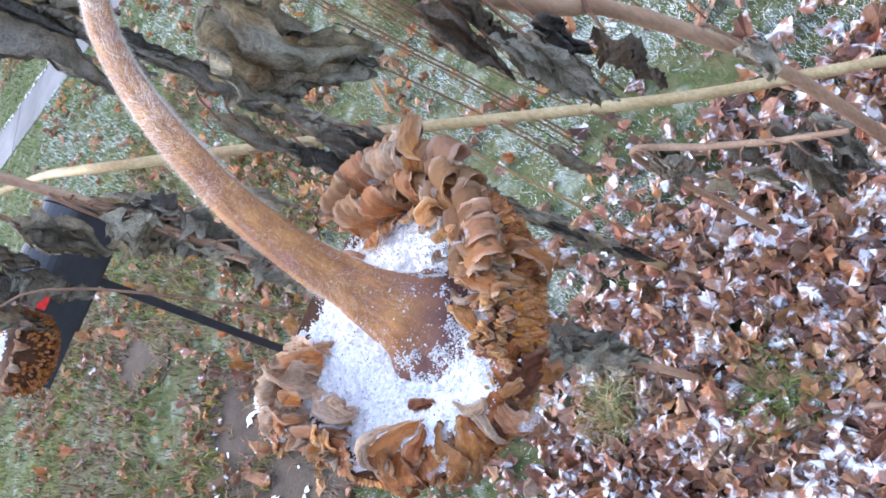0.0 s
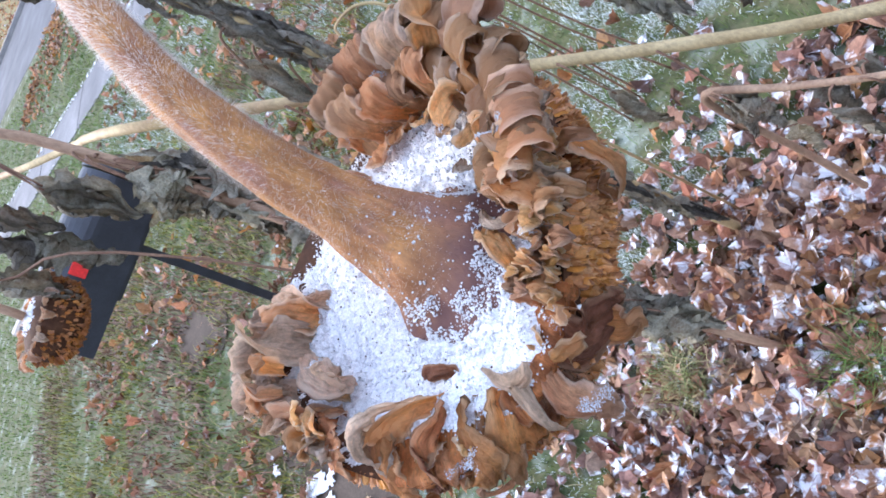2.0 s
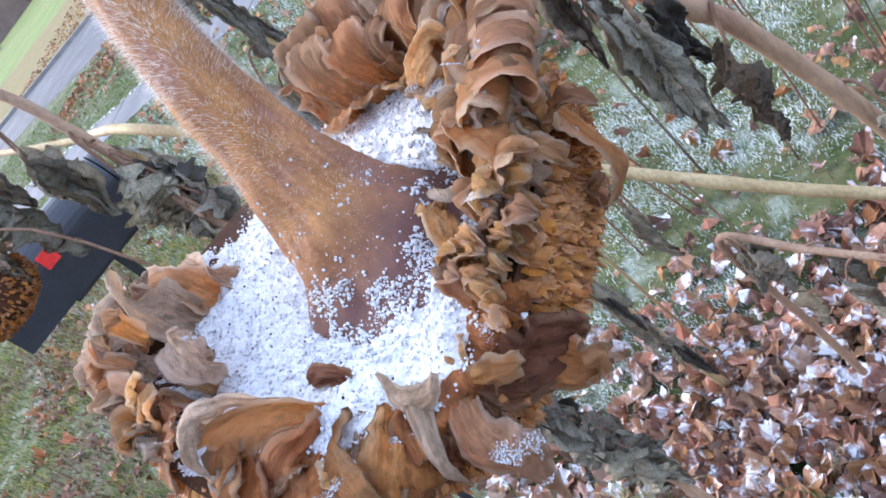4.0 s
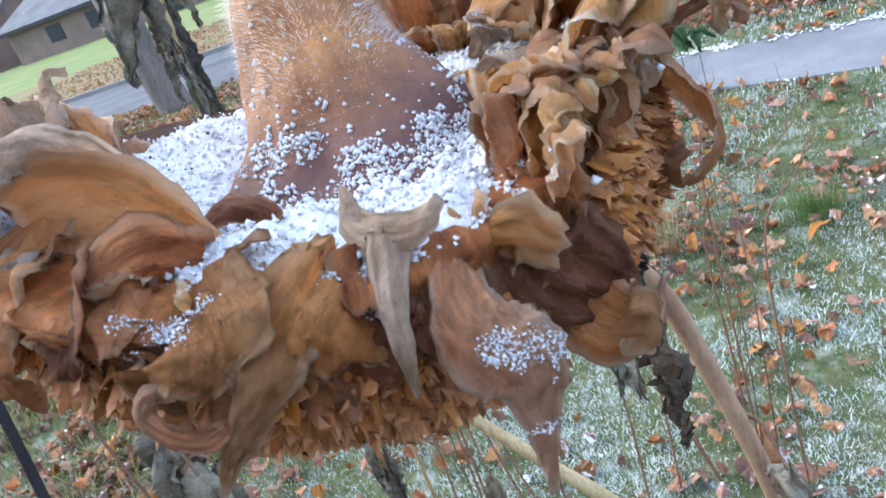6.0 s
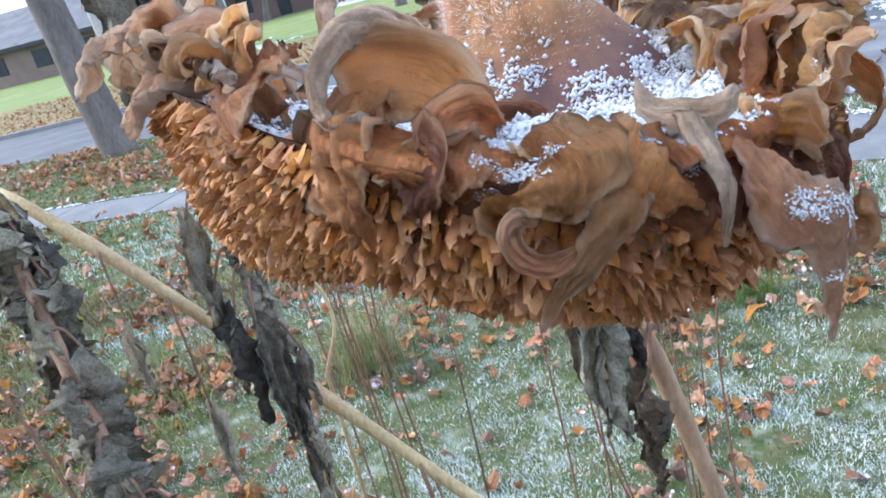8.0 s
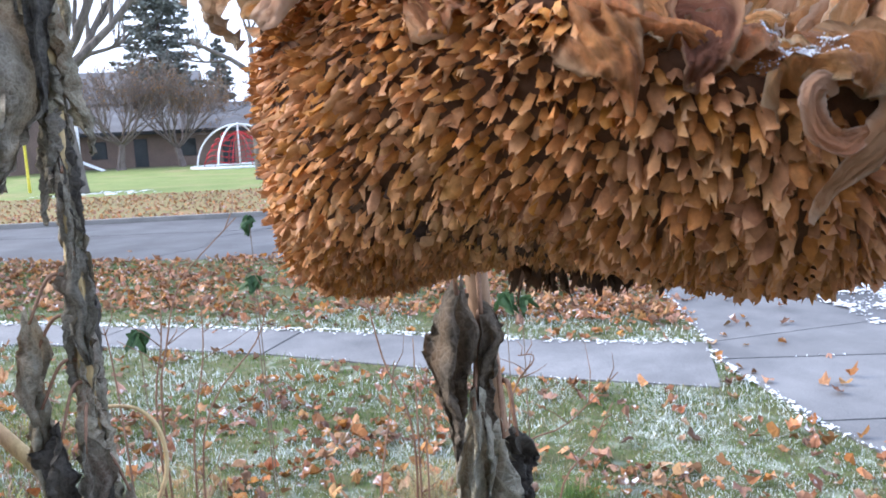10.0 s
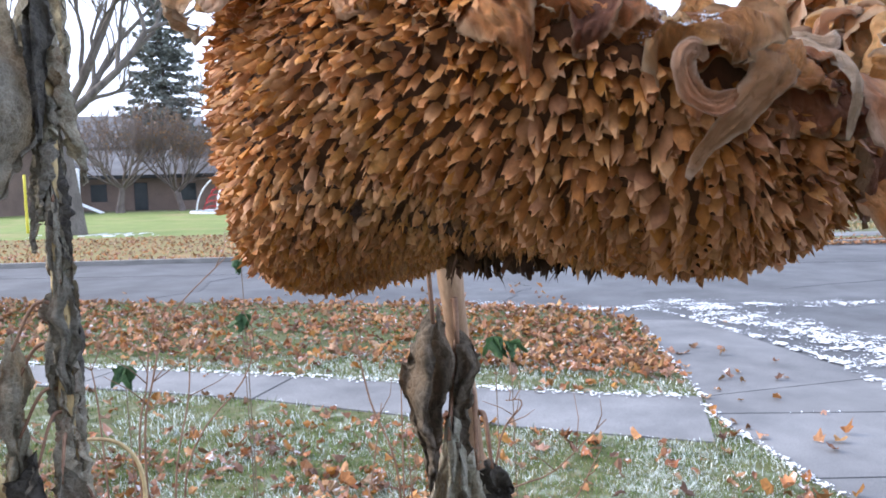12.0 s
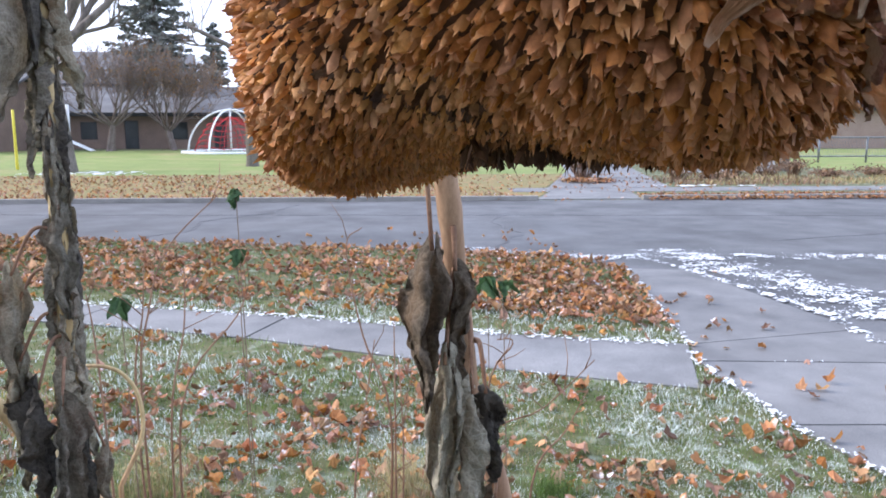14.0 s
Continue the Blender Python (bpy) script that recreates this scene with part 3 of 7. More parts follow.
gable_house("school_wing", (-17.5, 60, 0), 0, 20, 14, 2.7, 2.2, M["brick"], "low brown-brick school wing with a dark fascia",
            [("door", -1.5, 0, 1.0, 2.1), ("window", 2.0, 0.7, 1.2, 1.3), ("window", -4.6, 0.7, 1.2, 1.3), ("door", 5.0, 0, 0.9, 2.1)])
gable_house("school_hall", (-29.0, 72, 0), 12, 22, 20, 5.4, 3.6, M["brick_tan"], "tan-brick school hall with a grey pitched roof",
            [("window", 3, 2.2, 1.6, 1.4), ("window", 7, 2.2, 1.6, 1.4)])
gable_house("school_wing", (-34.5, 52, 0), -8, 17, 12, 2.6, 2.6, M["brick"], "brown-brick wing with a wide grey shingle roof",
            [("window", -4, 0.8, 1.5, 1.2), ("window", 0, 0.8, 1.5, 1.2), ("window", 4, 0.8, 1.5, 1.2), ("door", 7, 0, 1.0, 2.1)])
gable_house("school_wing", (-5.0, 66, 0), 0, 18, 12, 2.6, 1.6, M["brick"], "low brick wing behind the climbing net",
            [("window", -4, 0.8, 1.5, 1.2), ("window", 1, 0.8, 1.5, 1.2)])
gable_house("brick_house", (30.0, 58, 0), 0, 26, 12, 3.2, 2.0, M["brick_tan"], "pale brick building beyond the fenced lawn",
            [("window", -8, 0.9, 1.5, 1.2), ("window", -3, 0.9, 1.5, 1.2), ("window", 3, 0.9, 1.5, 1.2)])


gable_house("brown_house", (-60.0, 56, 0), 4, 24, 12, 3.0, 3.0, M["brick"], "brown-brick house far along the street",
            [("window", -6, 0.9, 1.5, 1.2), ("window", 0, 0.9, 1.5, 1.2), ("door", 4, 0, 1.0, 2.1)])
bare_tree("small_tree", (-48.0, 50.0, 0), 0.4, 3.4, 4.4, 27, M["bark_far"], "bare tree far along the street", group="bare trees", limbs=5)


def ramp_slab(at, rot):
    bm = slab(bmesh.new(), [(0, 0), (1.6, 0), (1.6, 0.9), (0, 0.9)], 0, 0.05)
    for v in bm.verts:
        v.co.z += 0.75 - v.co.x * 0.45
    ob = link("slide", bm, M["white_metal"], smooth=False)
    ob.location = at
    ob.rotation_euler = (0, 0, radians(rot))
    bm = box(bmesh.new(), 0.05, 0.1, -0.8, 0.12, 0.2, -0.02)
    part("leg", box(bmesh.new(), 0.02, 0.05, -0.1, 0.1, 0.85, 0.72), M["dark"], ob, smooth=False)
    bm.free()
    return tagged(ob, "short white playground slide on the lawn", "slide", "playground slides")


ramp_slab((-21.5, 54.0, 0), 0)
ramp_slab((-23.6, 54.4, 0), 0)

# climbing dome with a red rope net
dome = tagged(empty("climbing_dome", (-10.1, 51.6, 0)), "white steel climbing dome with a red rope net", "climbing frame")
R = 2.75
for k in range(5):
    a0 = math.pi * k / 5
    path = [Vector((math.cos(a0) * math.cos(t) * R, math.sin(a0) * math.cos(t) * R, math.sin(t) * R)) for t in np.linspace(0, math.pi, 25)]
    if k in (0, 2):
        part("hoop", tube(bmesh.new(), path, [0.06] * 25, 8), M["white_metal"], dome)
part("post", tube(bmesh.new(), [Vector((0, 0, -0.1)), Vector((0, 0, 1.5)), Vector((0, 0, R + 0.1))], [0.06] * 3, 8), M["white_metal"], dome)
bm = bmesh.new()
path = [Vector((math.cos(t) * (R + 0.3), math.sin(t) * (R + 0.3), 0.06)) for t in np.linspace(0, 2 * math.pi, 40)]
tube(bm, path, [0.1] * 40, 6)
part("kerb_ring", bm, M["white_metal"], dome)
rng = np.random.default_rng(8)
for level in range(1, 7):
    z = level * 0.36
    rr = math.sqrt(max(0.1, (R - 0.25) ** 2 - z * z)) * 0.85
    path = [Vector((math.cos(t) * rr, math.sin(t) * rr, z + 0.1 * math.sin(5 * t))) for t in np.linspace(0, 2 * math.pi, 26)]
    part("rope", tube(bmesh.new(), path, [0.022] * 26, 4), M["red_rope"], dome)
for k in range(12):
    a = 2 * math.pi * k / 12
    path = [Vector((math.cos(a) * r, math.sin(a) * r, z)) for r, z in ((R * 0.86, 0.15), (R * 0.75, 0.9), (R * 0.55, 1.6), (0.1, 2.3))]
    part("rope", tube(bmesh.new(), path, [0.022] * 4, 4), M["red_rope"], dome)


def post(name, at, r, h, material, label, category, lean=0.0):
    path = [Vector((lean * z / h, 0, z)) for z in np.linspace(-0.2, h, 6)]
    ob = link(name, tube(bmesh.new(), path, taper(6, r, r * 0.9), 12), material)
    ob.location = at
    return tagged(ob, label, category)


post("yellow_post", (-15.0, 32.6, 0), 0.06, 2.4, M["yellow"], "thin yellow steel post at the edge of the lawn", "post")
post("utility_pole", (-15.4, 27.0, 0), 0.17, 9.0, M["wood_pole"], "pale weathered utility pole across the street", "pole", -0.3)
post("white_post", (-12.6, 31.9, 0), 0.07, 2.6, M["white_metal"], "white steel post beside the tree", "post")

# fence, planter and shrubs on the school side
fence = tagged(empty("lawn_fence", (15.9, 36.0, 0)), "low grey steel fence along the far lawn", "fence")
for k in range(8):
    part("post", tube(bmesh.new(), [Vector((k * 2.4, 0, -0.1)), Vector((k * 2.4, 0, 1.25))], [0.05, 0.05], 8), M["galv"], fence)
for z in (1.2, 0.3):
    part("rail", tube(bmesh.new(), [Vector((0, 0, z)), Vector((8.4, 0, z)), Vector((16.8, 0, z))], [0.035] * 3, 8), M["galv"], fence)
bm = bmesh.new()
for k in range(120):
    x = k * 0.14
    tube(bm, [Vector((x, 0, 0.3)), Vector((x + 0.3, 0, 1.2))], [0.006, 0.006], 3, cap=False)
    tube(bm, [Vector((x + 0.3, 0, 0.3)), Vector((x, 0, 1.2))], [0.006, 0.006], 3, cap=False)
tagged(part("mesh_wire", bm, M["galv"], fence), kind="stuff")

planter = tagged(empty("planter_wall", (11.4, 29.0, 0)), "low pale concrete planter wall", "planter")
part("wall", box(bmesh.new(), 0, 0, -0.1, 3.6, 0.3, 0.62, 0.03), M["trim"], planter, smooth=False)
part("coping", box(bmesh.new(), -0.08, -0.08, 0.624, 3.68, 0.38, 0.74, 0.02), M["kerb"], planter, smooth=False)


def shrub(name, at, r, h, seed, label, n=900, twigs=60):
    rng = np.random.default_rng(seed)
    ob = tagged(empty(name, at), label, "shrub", "dry shrubs")
    bm = bmesh.new()
    tips = []
    for _ in range(twigs):
        a, s = rng.uniform(0, 2 * math.pi), rng.uniform(0.1, 1)
        tip = Vector((math.cos(a) * r * s, math.sin(a) * r * s * 0.7, h * rng.uniform(0.5, 1.0)))
        mid = tip * 0.5 + Vector((0, 0, 0.1 * h))
        tube(bm, [Vector((tip.x * 0.2, tip.y * 0.2, -0.05)), mid, tip], [0.02, 0.013, 0.006], 3, cap=False)
        tips += [mid.lerp(tip, u) for u in (0.2, 0.5, 0.8, 1.0)]
    tagged(part("twig", bm, M["shrub"], ob), kind="stuff")
    c = np.array(tips)[rng.integers(0, len(tips), n)] + rng.normal(size=(n, 3)) * 0.07
    c[:, 2] = np.abs(c[:, 2])
    tagged(many("leaves", leaf_cards(c, 0.05, rng), [(0, 1, 2, 3)], M["shrub"], ob), kind="stuff")


shrub("dry_shrub", (6.3, 24.6, 0), 0.95, 1.15, 31, "rounded dry brown shrub on a leaf-covered mound")
for k, (x, y, r, h) in enumerate(((9.6, 26.4, 0.7, 0.9), (10.6, 26.0, 0.6, 0.6), (12.0, 27.5, 0.8, 1.0), (13.4, 28.0, 0.7, 0.9), (14.6, 28.4, 0.6, 1.1), (15.4, 27.5, 0.8, 0.5), (17.5, 28.0, 0.9, 0.6))):
    shrub("dry_shrub", (x, y - 1.5, 0), r * 1.35, h * 0.55, 40 + k, "tangle of dry flower stems beside the planter", 350, 40)

# ---- near pavement, snow, grass and leaves ----
pavement = tagged(empty("pavement", (0, 0, 0)), "wet concrete pavement slabs with snowy joints", "pavement", kind="structure")
far_edge = SIDEWALK[:7]
near_edge = SIDEWALK[7:][::-1]


def along(line, s):
    """A point at share s of a polyline's x range."""
    x = line[0][0] + s * (line[-1][0] - line[0][0])
    for (x0, y0), (x1, y1) in zip(line, line[1:]):
        if x0 <= x <= x1:
            return x, y0 + (y1 - y0) * (x - x0) / (x1 - x0)
    return line[-1]


shares = [0.0, 0.12, 0.24, 0.36, 0.48, 0.58, 0.68, 0.79, 0.90, 0.997]
for s0, s1 in zip(shares, shares[1:]):
    a, b, c, d = along(far_edge, s0), along(far_edge, s1), along(near_edge, s1), along(near_edge, s0)
    g = 0.012 if s1 < 0.99 else -0.045
    ob = part("slab", slab(bmesh.new(), [(d[0] + g, d[1]), (c[0] - g, c[1]), (b[0] - g, b[1]), (a[0] + g, a[1])], -0.1, 0.012 + 0.003 * random.random()), M["concrete"], pavement, smooth=False)
drive = tagged(empty("driveway", (0, 0, 0)), "wet concrete driveway with snow in its joints", "driveway", kind="structure")
DRIVE_X = [(2.97, 9.3), (2.44, 5.86), (2.32, 5.40), (2.38, 4.1), (2.53, 3.40), (2.62, 2.0), (2.7, 0.6), (2.75, -1.0), (2.8, -4.0), (2.9, -9.0)]
DRIVE_R = [(3.72, 9.1), (4.12, 6.2), (7.1, 4.9), (7.0, 3.8), (7.0, 3.2), (7.0, 1.9), (7.0, 0.5), (7.0, -1.0), (7.0, -4.0), (7.0, -9.0)]
for (l0, l1), (r0, r1) in zip(zip(DRIVE_X, DRIVE_X[1:]), zip(DRIVE_R, DRIVE_R[1:])):
    for u0, u1 in ((0, 1),):
        q = [(p[0] + (r[0] - p[0]) * u, p[1] + (r[1] - p[1]) * u) for p, r, u in ((l1, r1, u0), (l1, r1, u1), (l0, r0, u1), (l0, r0, u0))]
        q = [(q[0][0] + 0.01, q[0][1] + 0.01), (q[1][0] - 0.01, q[1][1] + 0.01), (q[2][0] - 0.01, q[2][1] - 0.01), (q[3][0] + 0.01, q[3][1] - 0.01)]
        part("slab", slab(bmesh.new(), q, -0.1, 0.014 + 0.003 * random.random()), M["concrete"], drive, smooth=False)
path_bm = bmesh.new()
STONES = ((-3.12, 1.66, 0.40, 0.30, -0.9), (-2.72, 1.0, 0.48, 0.4, -0.7), (-4.35, 2.72, 0.42, 0.26, -0.5), (-2.45, 0.3, 0.5, 0.42, 0.1))
for (x, y, w, h, rot) in STONES:
    c, s = math.cos(rot), math.sin(rot)
    ring = []
    for k in range(28):
        a = 2 * math.pi * k / 28
        r = 1.0 + 0.28 * noise.noise(Vector((math.cos(a) * 1.6 + x, math.sin(a) * 1.6, y))) + 0.12 * noise.noise(Vector((math.cos(a) * 5 + x, math.sin(a) * 5, y)))
        u, v = math.cos(a) * r * w, math.sin(a) * r * h
        ring.append((x + c * u - s * v, y + s * u + c * v))
    slab(path_bm, ring, -0.05, 0.012 + 0.004 * random.random())
tagged(link("stepping_path", path_bm, M["mud"], smooth=False), "brown flat paving stones sunk in the lawn", "path", kind="structure")

rng = np.random.default_rng(77)


def on_paving(x, y):
    hit = inside(x, y, SIDEWALK) | inside(x, y, DRIVE) | inside(x, y, ROAD)
    for cx, cy, w, h, rot in STONES:
        c, s = math.cos(rot), math.sin(rot)
        hit |= ((c * (x - cx) + s * (y - cy)) / w) ** 2 + ((c * (y - cy) - s * (x - cx)) / h) ** 2 < 0.35 + 0.3 * np.sin(x * 21.0) * np.cos(y * 17.0)
    return hit


def snow_sheet(name, cx, cy, rx, ry, seed, thresh, z, label, step=0.03, rot=0.0, mask=None):
    """Thin broken snow: lumps where a noise is high, thin at their edges."""
    nx, ny = int(2 * rx / step), int(2 * ry / step)
    xs, ys = np.linspace(-rx, rx, nx), np.linspace(-ry, ry, ny)
    gx, gy = np.meshgrid(xs, ys)
    c, s = math.cos(rot), math.sin(rot)
    wx, wy = cx + c * gx - s * gy, cy + s * gx + c * gy
    v = np.array([noise.fractal(Vector((a * 3.4, b * 3.4, seed)), 0.55, 2.3, 6) for a, b in zip(wx.ravel(), wy.ravel())]).reshape(gx.shape)
    v -= 0.6 * (np.maximum(np.abs(gx / rx), np.abs(gy / ry)) ** 4)
    hgt = np.clip((v - thresh) * 0.05, -0.004, 0.014)
    keep = hgt > -0.003
    if mask is not None:
        keep &= mask(wx.ravel(), wy.ravel()).reshape(gx.shape)
    index, verts, faces = {}, [], []
    for j in range(ny - 1):
        for i in range(nx - 1):
            q = [(j, i), (j, i + 1), (j + 1, i + 1), (j + 1, i)]
            if all(keep[a] for a in q):
                f = []
                for a in q:
                    if a not in index:
                        index[a] = len(verts)
                        verts.append((wx[a], wy[a], z + hgt[a]))
                    f.append(index[a])
                faces.append(f)
    if faces:
        tagged(raw(name, verts, faces, M["snow_flat"], smooth=True), label, "snow", kind="stuff")


snow_sheet("snow_patch", -11.5, 30.0, 3.0, 1.2, 2.5, -0.1, 0.01, "thin snow round the tree", step=0.12)
snow_sheet("snow_patch", 9.4, 22.3, 1.5, 0.22, 4.5, -0.5, 0.02, "snow before the dry flower bed", step=0.1)


def snow_lines(lines, seed, label, z=0.022, step=0.018, fine=9.0, rise=0.04):
    """Lacy snow along broken lines: each line is (points, half width, cover)."""
    cells = {}
    for pts, w, cover in lines:
        for (x0, y0), (x1, y1) in zip(pts, pts[1:]):
            length = math.hypot(x1 - x0, y1 - y0)
            dx, dy = (x1 - x0) / length, (y1 - y0) / length
            for a in range(int(length / step) + 1):
                for b in range(-int(w * 1.6 / step), int(w * 1.6 / step) + 1):
                    px, py = x0 + dx * a * step - dy * b * step, y0 + dy * a * step + dx * b * step
                    key = (round(px / step), round(py / step))
                    v = cover - (b * step / w) ** 2 * 0.55
                    if v > cells.get(key, -9):
                        cells[key] = v
    verts, index, faces, hs = [], {}, [], {}
    for (i, j), v in cells.items():
        p = Vector((i * step * fine * 0.6, j * step * fine, seed))
        ridge = 0.45 - 1.6 * abs(noise.noise(p)) + 0.35 * noise.noise(p * 2.7) + 0.4 * noise.noise(p * 0.22)
        hs[i, j] = v + 0.55 * ridge
    for (i, j), h in hs.items():
        q = [(i, j), (i + 1, j), (i + 1, j + 1), (i, j + 1)]
        if all(k in hs and hs[k] > 0 for k in q):
            f = []
            for k in q:
                if k not in index:
                    index[k] = len(verts)
                    verts.append((k[0] * step, k[1] * step, z + min(0.014, hs[k] * rise)))
                f.append(index[k])
            faces.append(f)
    tagged(raw("snow_patch", verts, faces, M["snow_flat"], smooth=True), label, "snow", kind="stuff")


snow_lines([([(3.42, 10.17), (3.72, 9.09), (3.96, 7.9), (4.14, 6.85), (4.04, 5.74)], 0.16, 0.03), ([(3.87, 10.72), (4.25, 9.64), (4.55, 8.45), (4.75, 7.4), (4.7, 6.5)], 1.05, -0.03), ([(1.0, 11.0), (2.6, 10.2), (4.2, 10.1), (6.0, 9.9), (8.5, 9.6)], 0.55, -0.06)],
           3.1, "lacy crust of snow where the driveway meets the street", fine=22.0, step=0.0125)
snow_lines([(far_edge[2:], 0.17, 0.06), (far_edge[:3], 0.12, 0.02), (near_edge, 0.05, -0.11)], 5.5, "thin snow along the pavement edges", fine=42.0, step=0.013)
snow_lines([(DRIVE_X[:8], 0.09, 0.02), ([(2.32, 5.40), (4.4, 5.16), (7.1, 4.9)], 0.012, 0.2), ([(2.53, 3.42), (4.6, 3.3), (7.0, 3.2)], 0.012, 0.2), ([(4.5, 5.25), (5.6, 5.05), (7.0, 5.0)], 0.09, 0.12)],
           1.5, "snow in the joints and along the edge of the driveway", fine=46.0, step=0.01)
snow_sheet("snow_patch", -2.95, 1.35, 0.55, 0.5, 9.5, 0.12, 0.022, "snow between the paving stones", step=0.015)


def leaf_weight(x, y):
    """How thickly fallen leaves lie."""
    pile = np.exp(-(((x + 0.45) / 0.62) ** 2 + ((y - 0.55) / 0.55) ** 2))
    pile += 0.35 * np.exp(-(((x - 0.9) / 0.7) ** 2 + ((y - 2.9) / 0.8) ** 2))
    boulevard = (y > 7.2 - 0.33 * x) & (y < 12.4)
    w = 0.05 + 1.5 * pile + 0.12 * (1 + np.sin(x * 1.7 + 1) * np.cos(y * 1.3)) + boulevard * (0.15 + 0.5 * (x > 1.2))
    return np.clip(w, 0, 1.6)


def fallen_leaves(name, n, x0, x1, y0, y1, size, material, label, lift=0.012, weight=leaf_weight, keep_off=True):
    """Lobed, curled leaves strewn on the ground."""
    x, y = rng.uniform(x0, x1, n * 3), rng.uniform(y0, y1, n * 3)
    ok = rng.random(n * 3) < weight(x, y)
    if keep_off:
        ok &= ~on_paving(x, y) | (rng.random(n * 3) < 0.02)
    x, y = x[ok][:n], y[ok][:n]
    n = len(x)
    ang = np.array([-0.5, 0.0, 0.35, 0.75, 1.05, 1.4, 1.75, 2.1, 2.4, 2.8, 3.2, 3.65]) - 1.57 + 0.0
    rad = np.array([0.3, 0.66, 0.62, 0.82, 0.72, 0.84, 1.0, 0.84, 0.72, 0.82, 0.62, 0.66])
    base = np.stack([np.sin(ang + 0.22) * rad, -np.cos(ang + 0.22) * rad + 0.0, np.zeros(12)], 1)
    pts = np.concatenate([np.zeros((1, 3)), base])
    v = np.repeat(pts[None], n, 0)
    s = size * rng.uniform(0.55, 1.25, n)
    curl = rng.normal(0, 0.62, (n, 1))
    fold = rng.uniform(0.0, 0.95, (n, 1))
    v[:, :, 2] = fold * np.abs(v[:, :, 0]) + curl * v[:, :, 1] ** 2 + rng.normal(0, 0.17, (n, 13))
    v[:, 1:, :2] *= rng.uniform(0.78, 1.2, (n, 12, 1))
    flip = np.where(rng.random(n) < 0.45, -1.0, 1.0)
    v[:, :, 2] *= flip[:, None]
    v *= s[:, None, None]
    a, tx, ty = rng.uniform(0, 6.28, n), rng.normal(0, 0.25, n).clip(-0.5, 0.5), rng.normal(0, 0.25, n).clip(-0.5, 0.5)
    ca, sa = np.cos(a), np.sin(a)
    X = v[:, :, 0] * ca[:, None] - v[:, :, 1] * sa[:, None]
    Y = v[:, :, 0] * sa[:, None] + v[:, :, 1] * ca[:, None]
    Z = v[:, :, 2] + X * np.tan(tx)[:, None] + Y * np.tan(ty)[:, None]
    heap = np.clip(weight(x, y), 0, 1.2) * 0.05 * rng.random(n)
    Z += (lift + heap - np.minimum(Z.min(1), 0) * 0.75)[:, None]
    out = np.stack([X + x[:, None], Y + y[:, None], Z], 2)
    tri = [(0, i, i + 1 if i < 12 else 1) for i in range(1, 13)]
    return tagged(many(name, out, tri, material), label, "fallen leaves", kind="stuff")


fallen_leaves("fallen_leaves", 21000, -3.2, 2.4, -2.0, 3.0, 0.048, M["fallen"], "snow-dusted brown oak and maple leaves in a drift",
              weight=lambda x, y: np.clip(1.7 * np.exp(-(((x + 0.30) / 0.85) ** 2 + ((y - 0.42) / 0.66) ** 2)) * (0.75 + 0.6 * patch_noise(x, y, 1.8, 5.0)), 0.0, 1.2))
fallen_leaves("fallen_leaves", 2300, -3.2, 2.4, 1.7, 5.6, 0.043, M["fallen_lawn"], "brown and orange leaves scattered on the lawn",
              weight=lambda x, y: (0.07 + 0.93 * np.clip(1.5 * patch_noise(x, y, 1.4, 12.0) + 0.15, 0, 1)) * np.where(x > 0.5, 0.4, 1.0))
fallen_leaves("fallen_leaves", 4200, -7, 2.9, 3.0, 12.6, 0.06, M["fallen_far"], "orange and brown fallen leaves on the grass strip")
fallen_leaves("fallen_leaves", 4600, -12, 3.0, 6.6, 13.4, 0.062, M["fallen_far"], "thick orange leaves between pavement and street",
              weight=lambda x, y: np.where((y > 7.35 - 0.33 * x - 0.1 * (x < -2)) & (y < 13.5), 0.10 + 0.8 * np.clip(0.45 + 1.6 * patch_noise(x, y, 0.9, 3.0), 0, 1), 0.02))
fallen_leaves("fallen_leaves", 8000, -20, 22, 18.5, 28, 0.055, M["fallen_far"], "brown leaves along the far kerb and lawn", keep_off=False,
              weight=lambda x, y: np.where(y < 19.3, 1.0, np.where(y > 22, 0.10 + 0.3 * (x < 2), 0.06 + 0.35 * (x < 3))) * ~((x > 3.4) & (x < 6.4) & (y < 19.6)))
fallen_leaves("fallen_leaves", 2600, 2.0, 17.0, 17.9, 19.2, 0.06, M["fallen_far"], "leaves drifted against the far kerb", keep_off=False,
              weight=lambda x, y: np.where((x > 6.3) & (y > 18.0), 1.0, 0.02))
fallen_leaves("fallen_leaves", 400, 2.2, 7.0, 3.0, 9.5, 0.055, M["fallen_far"], "a few brown leaves on the wet driveway", keep_off=False,
              weight=lambda x, y: np.where(x < 3.4, 0.16, 0.015), lift=0.02)


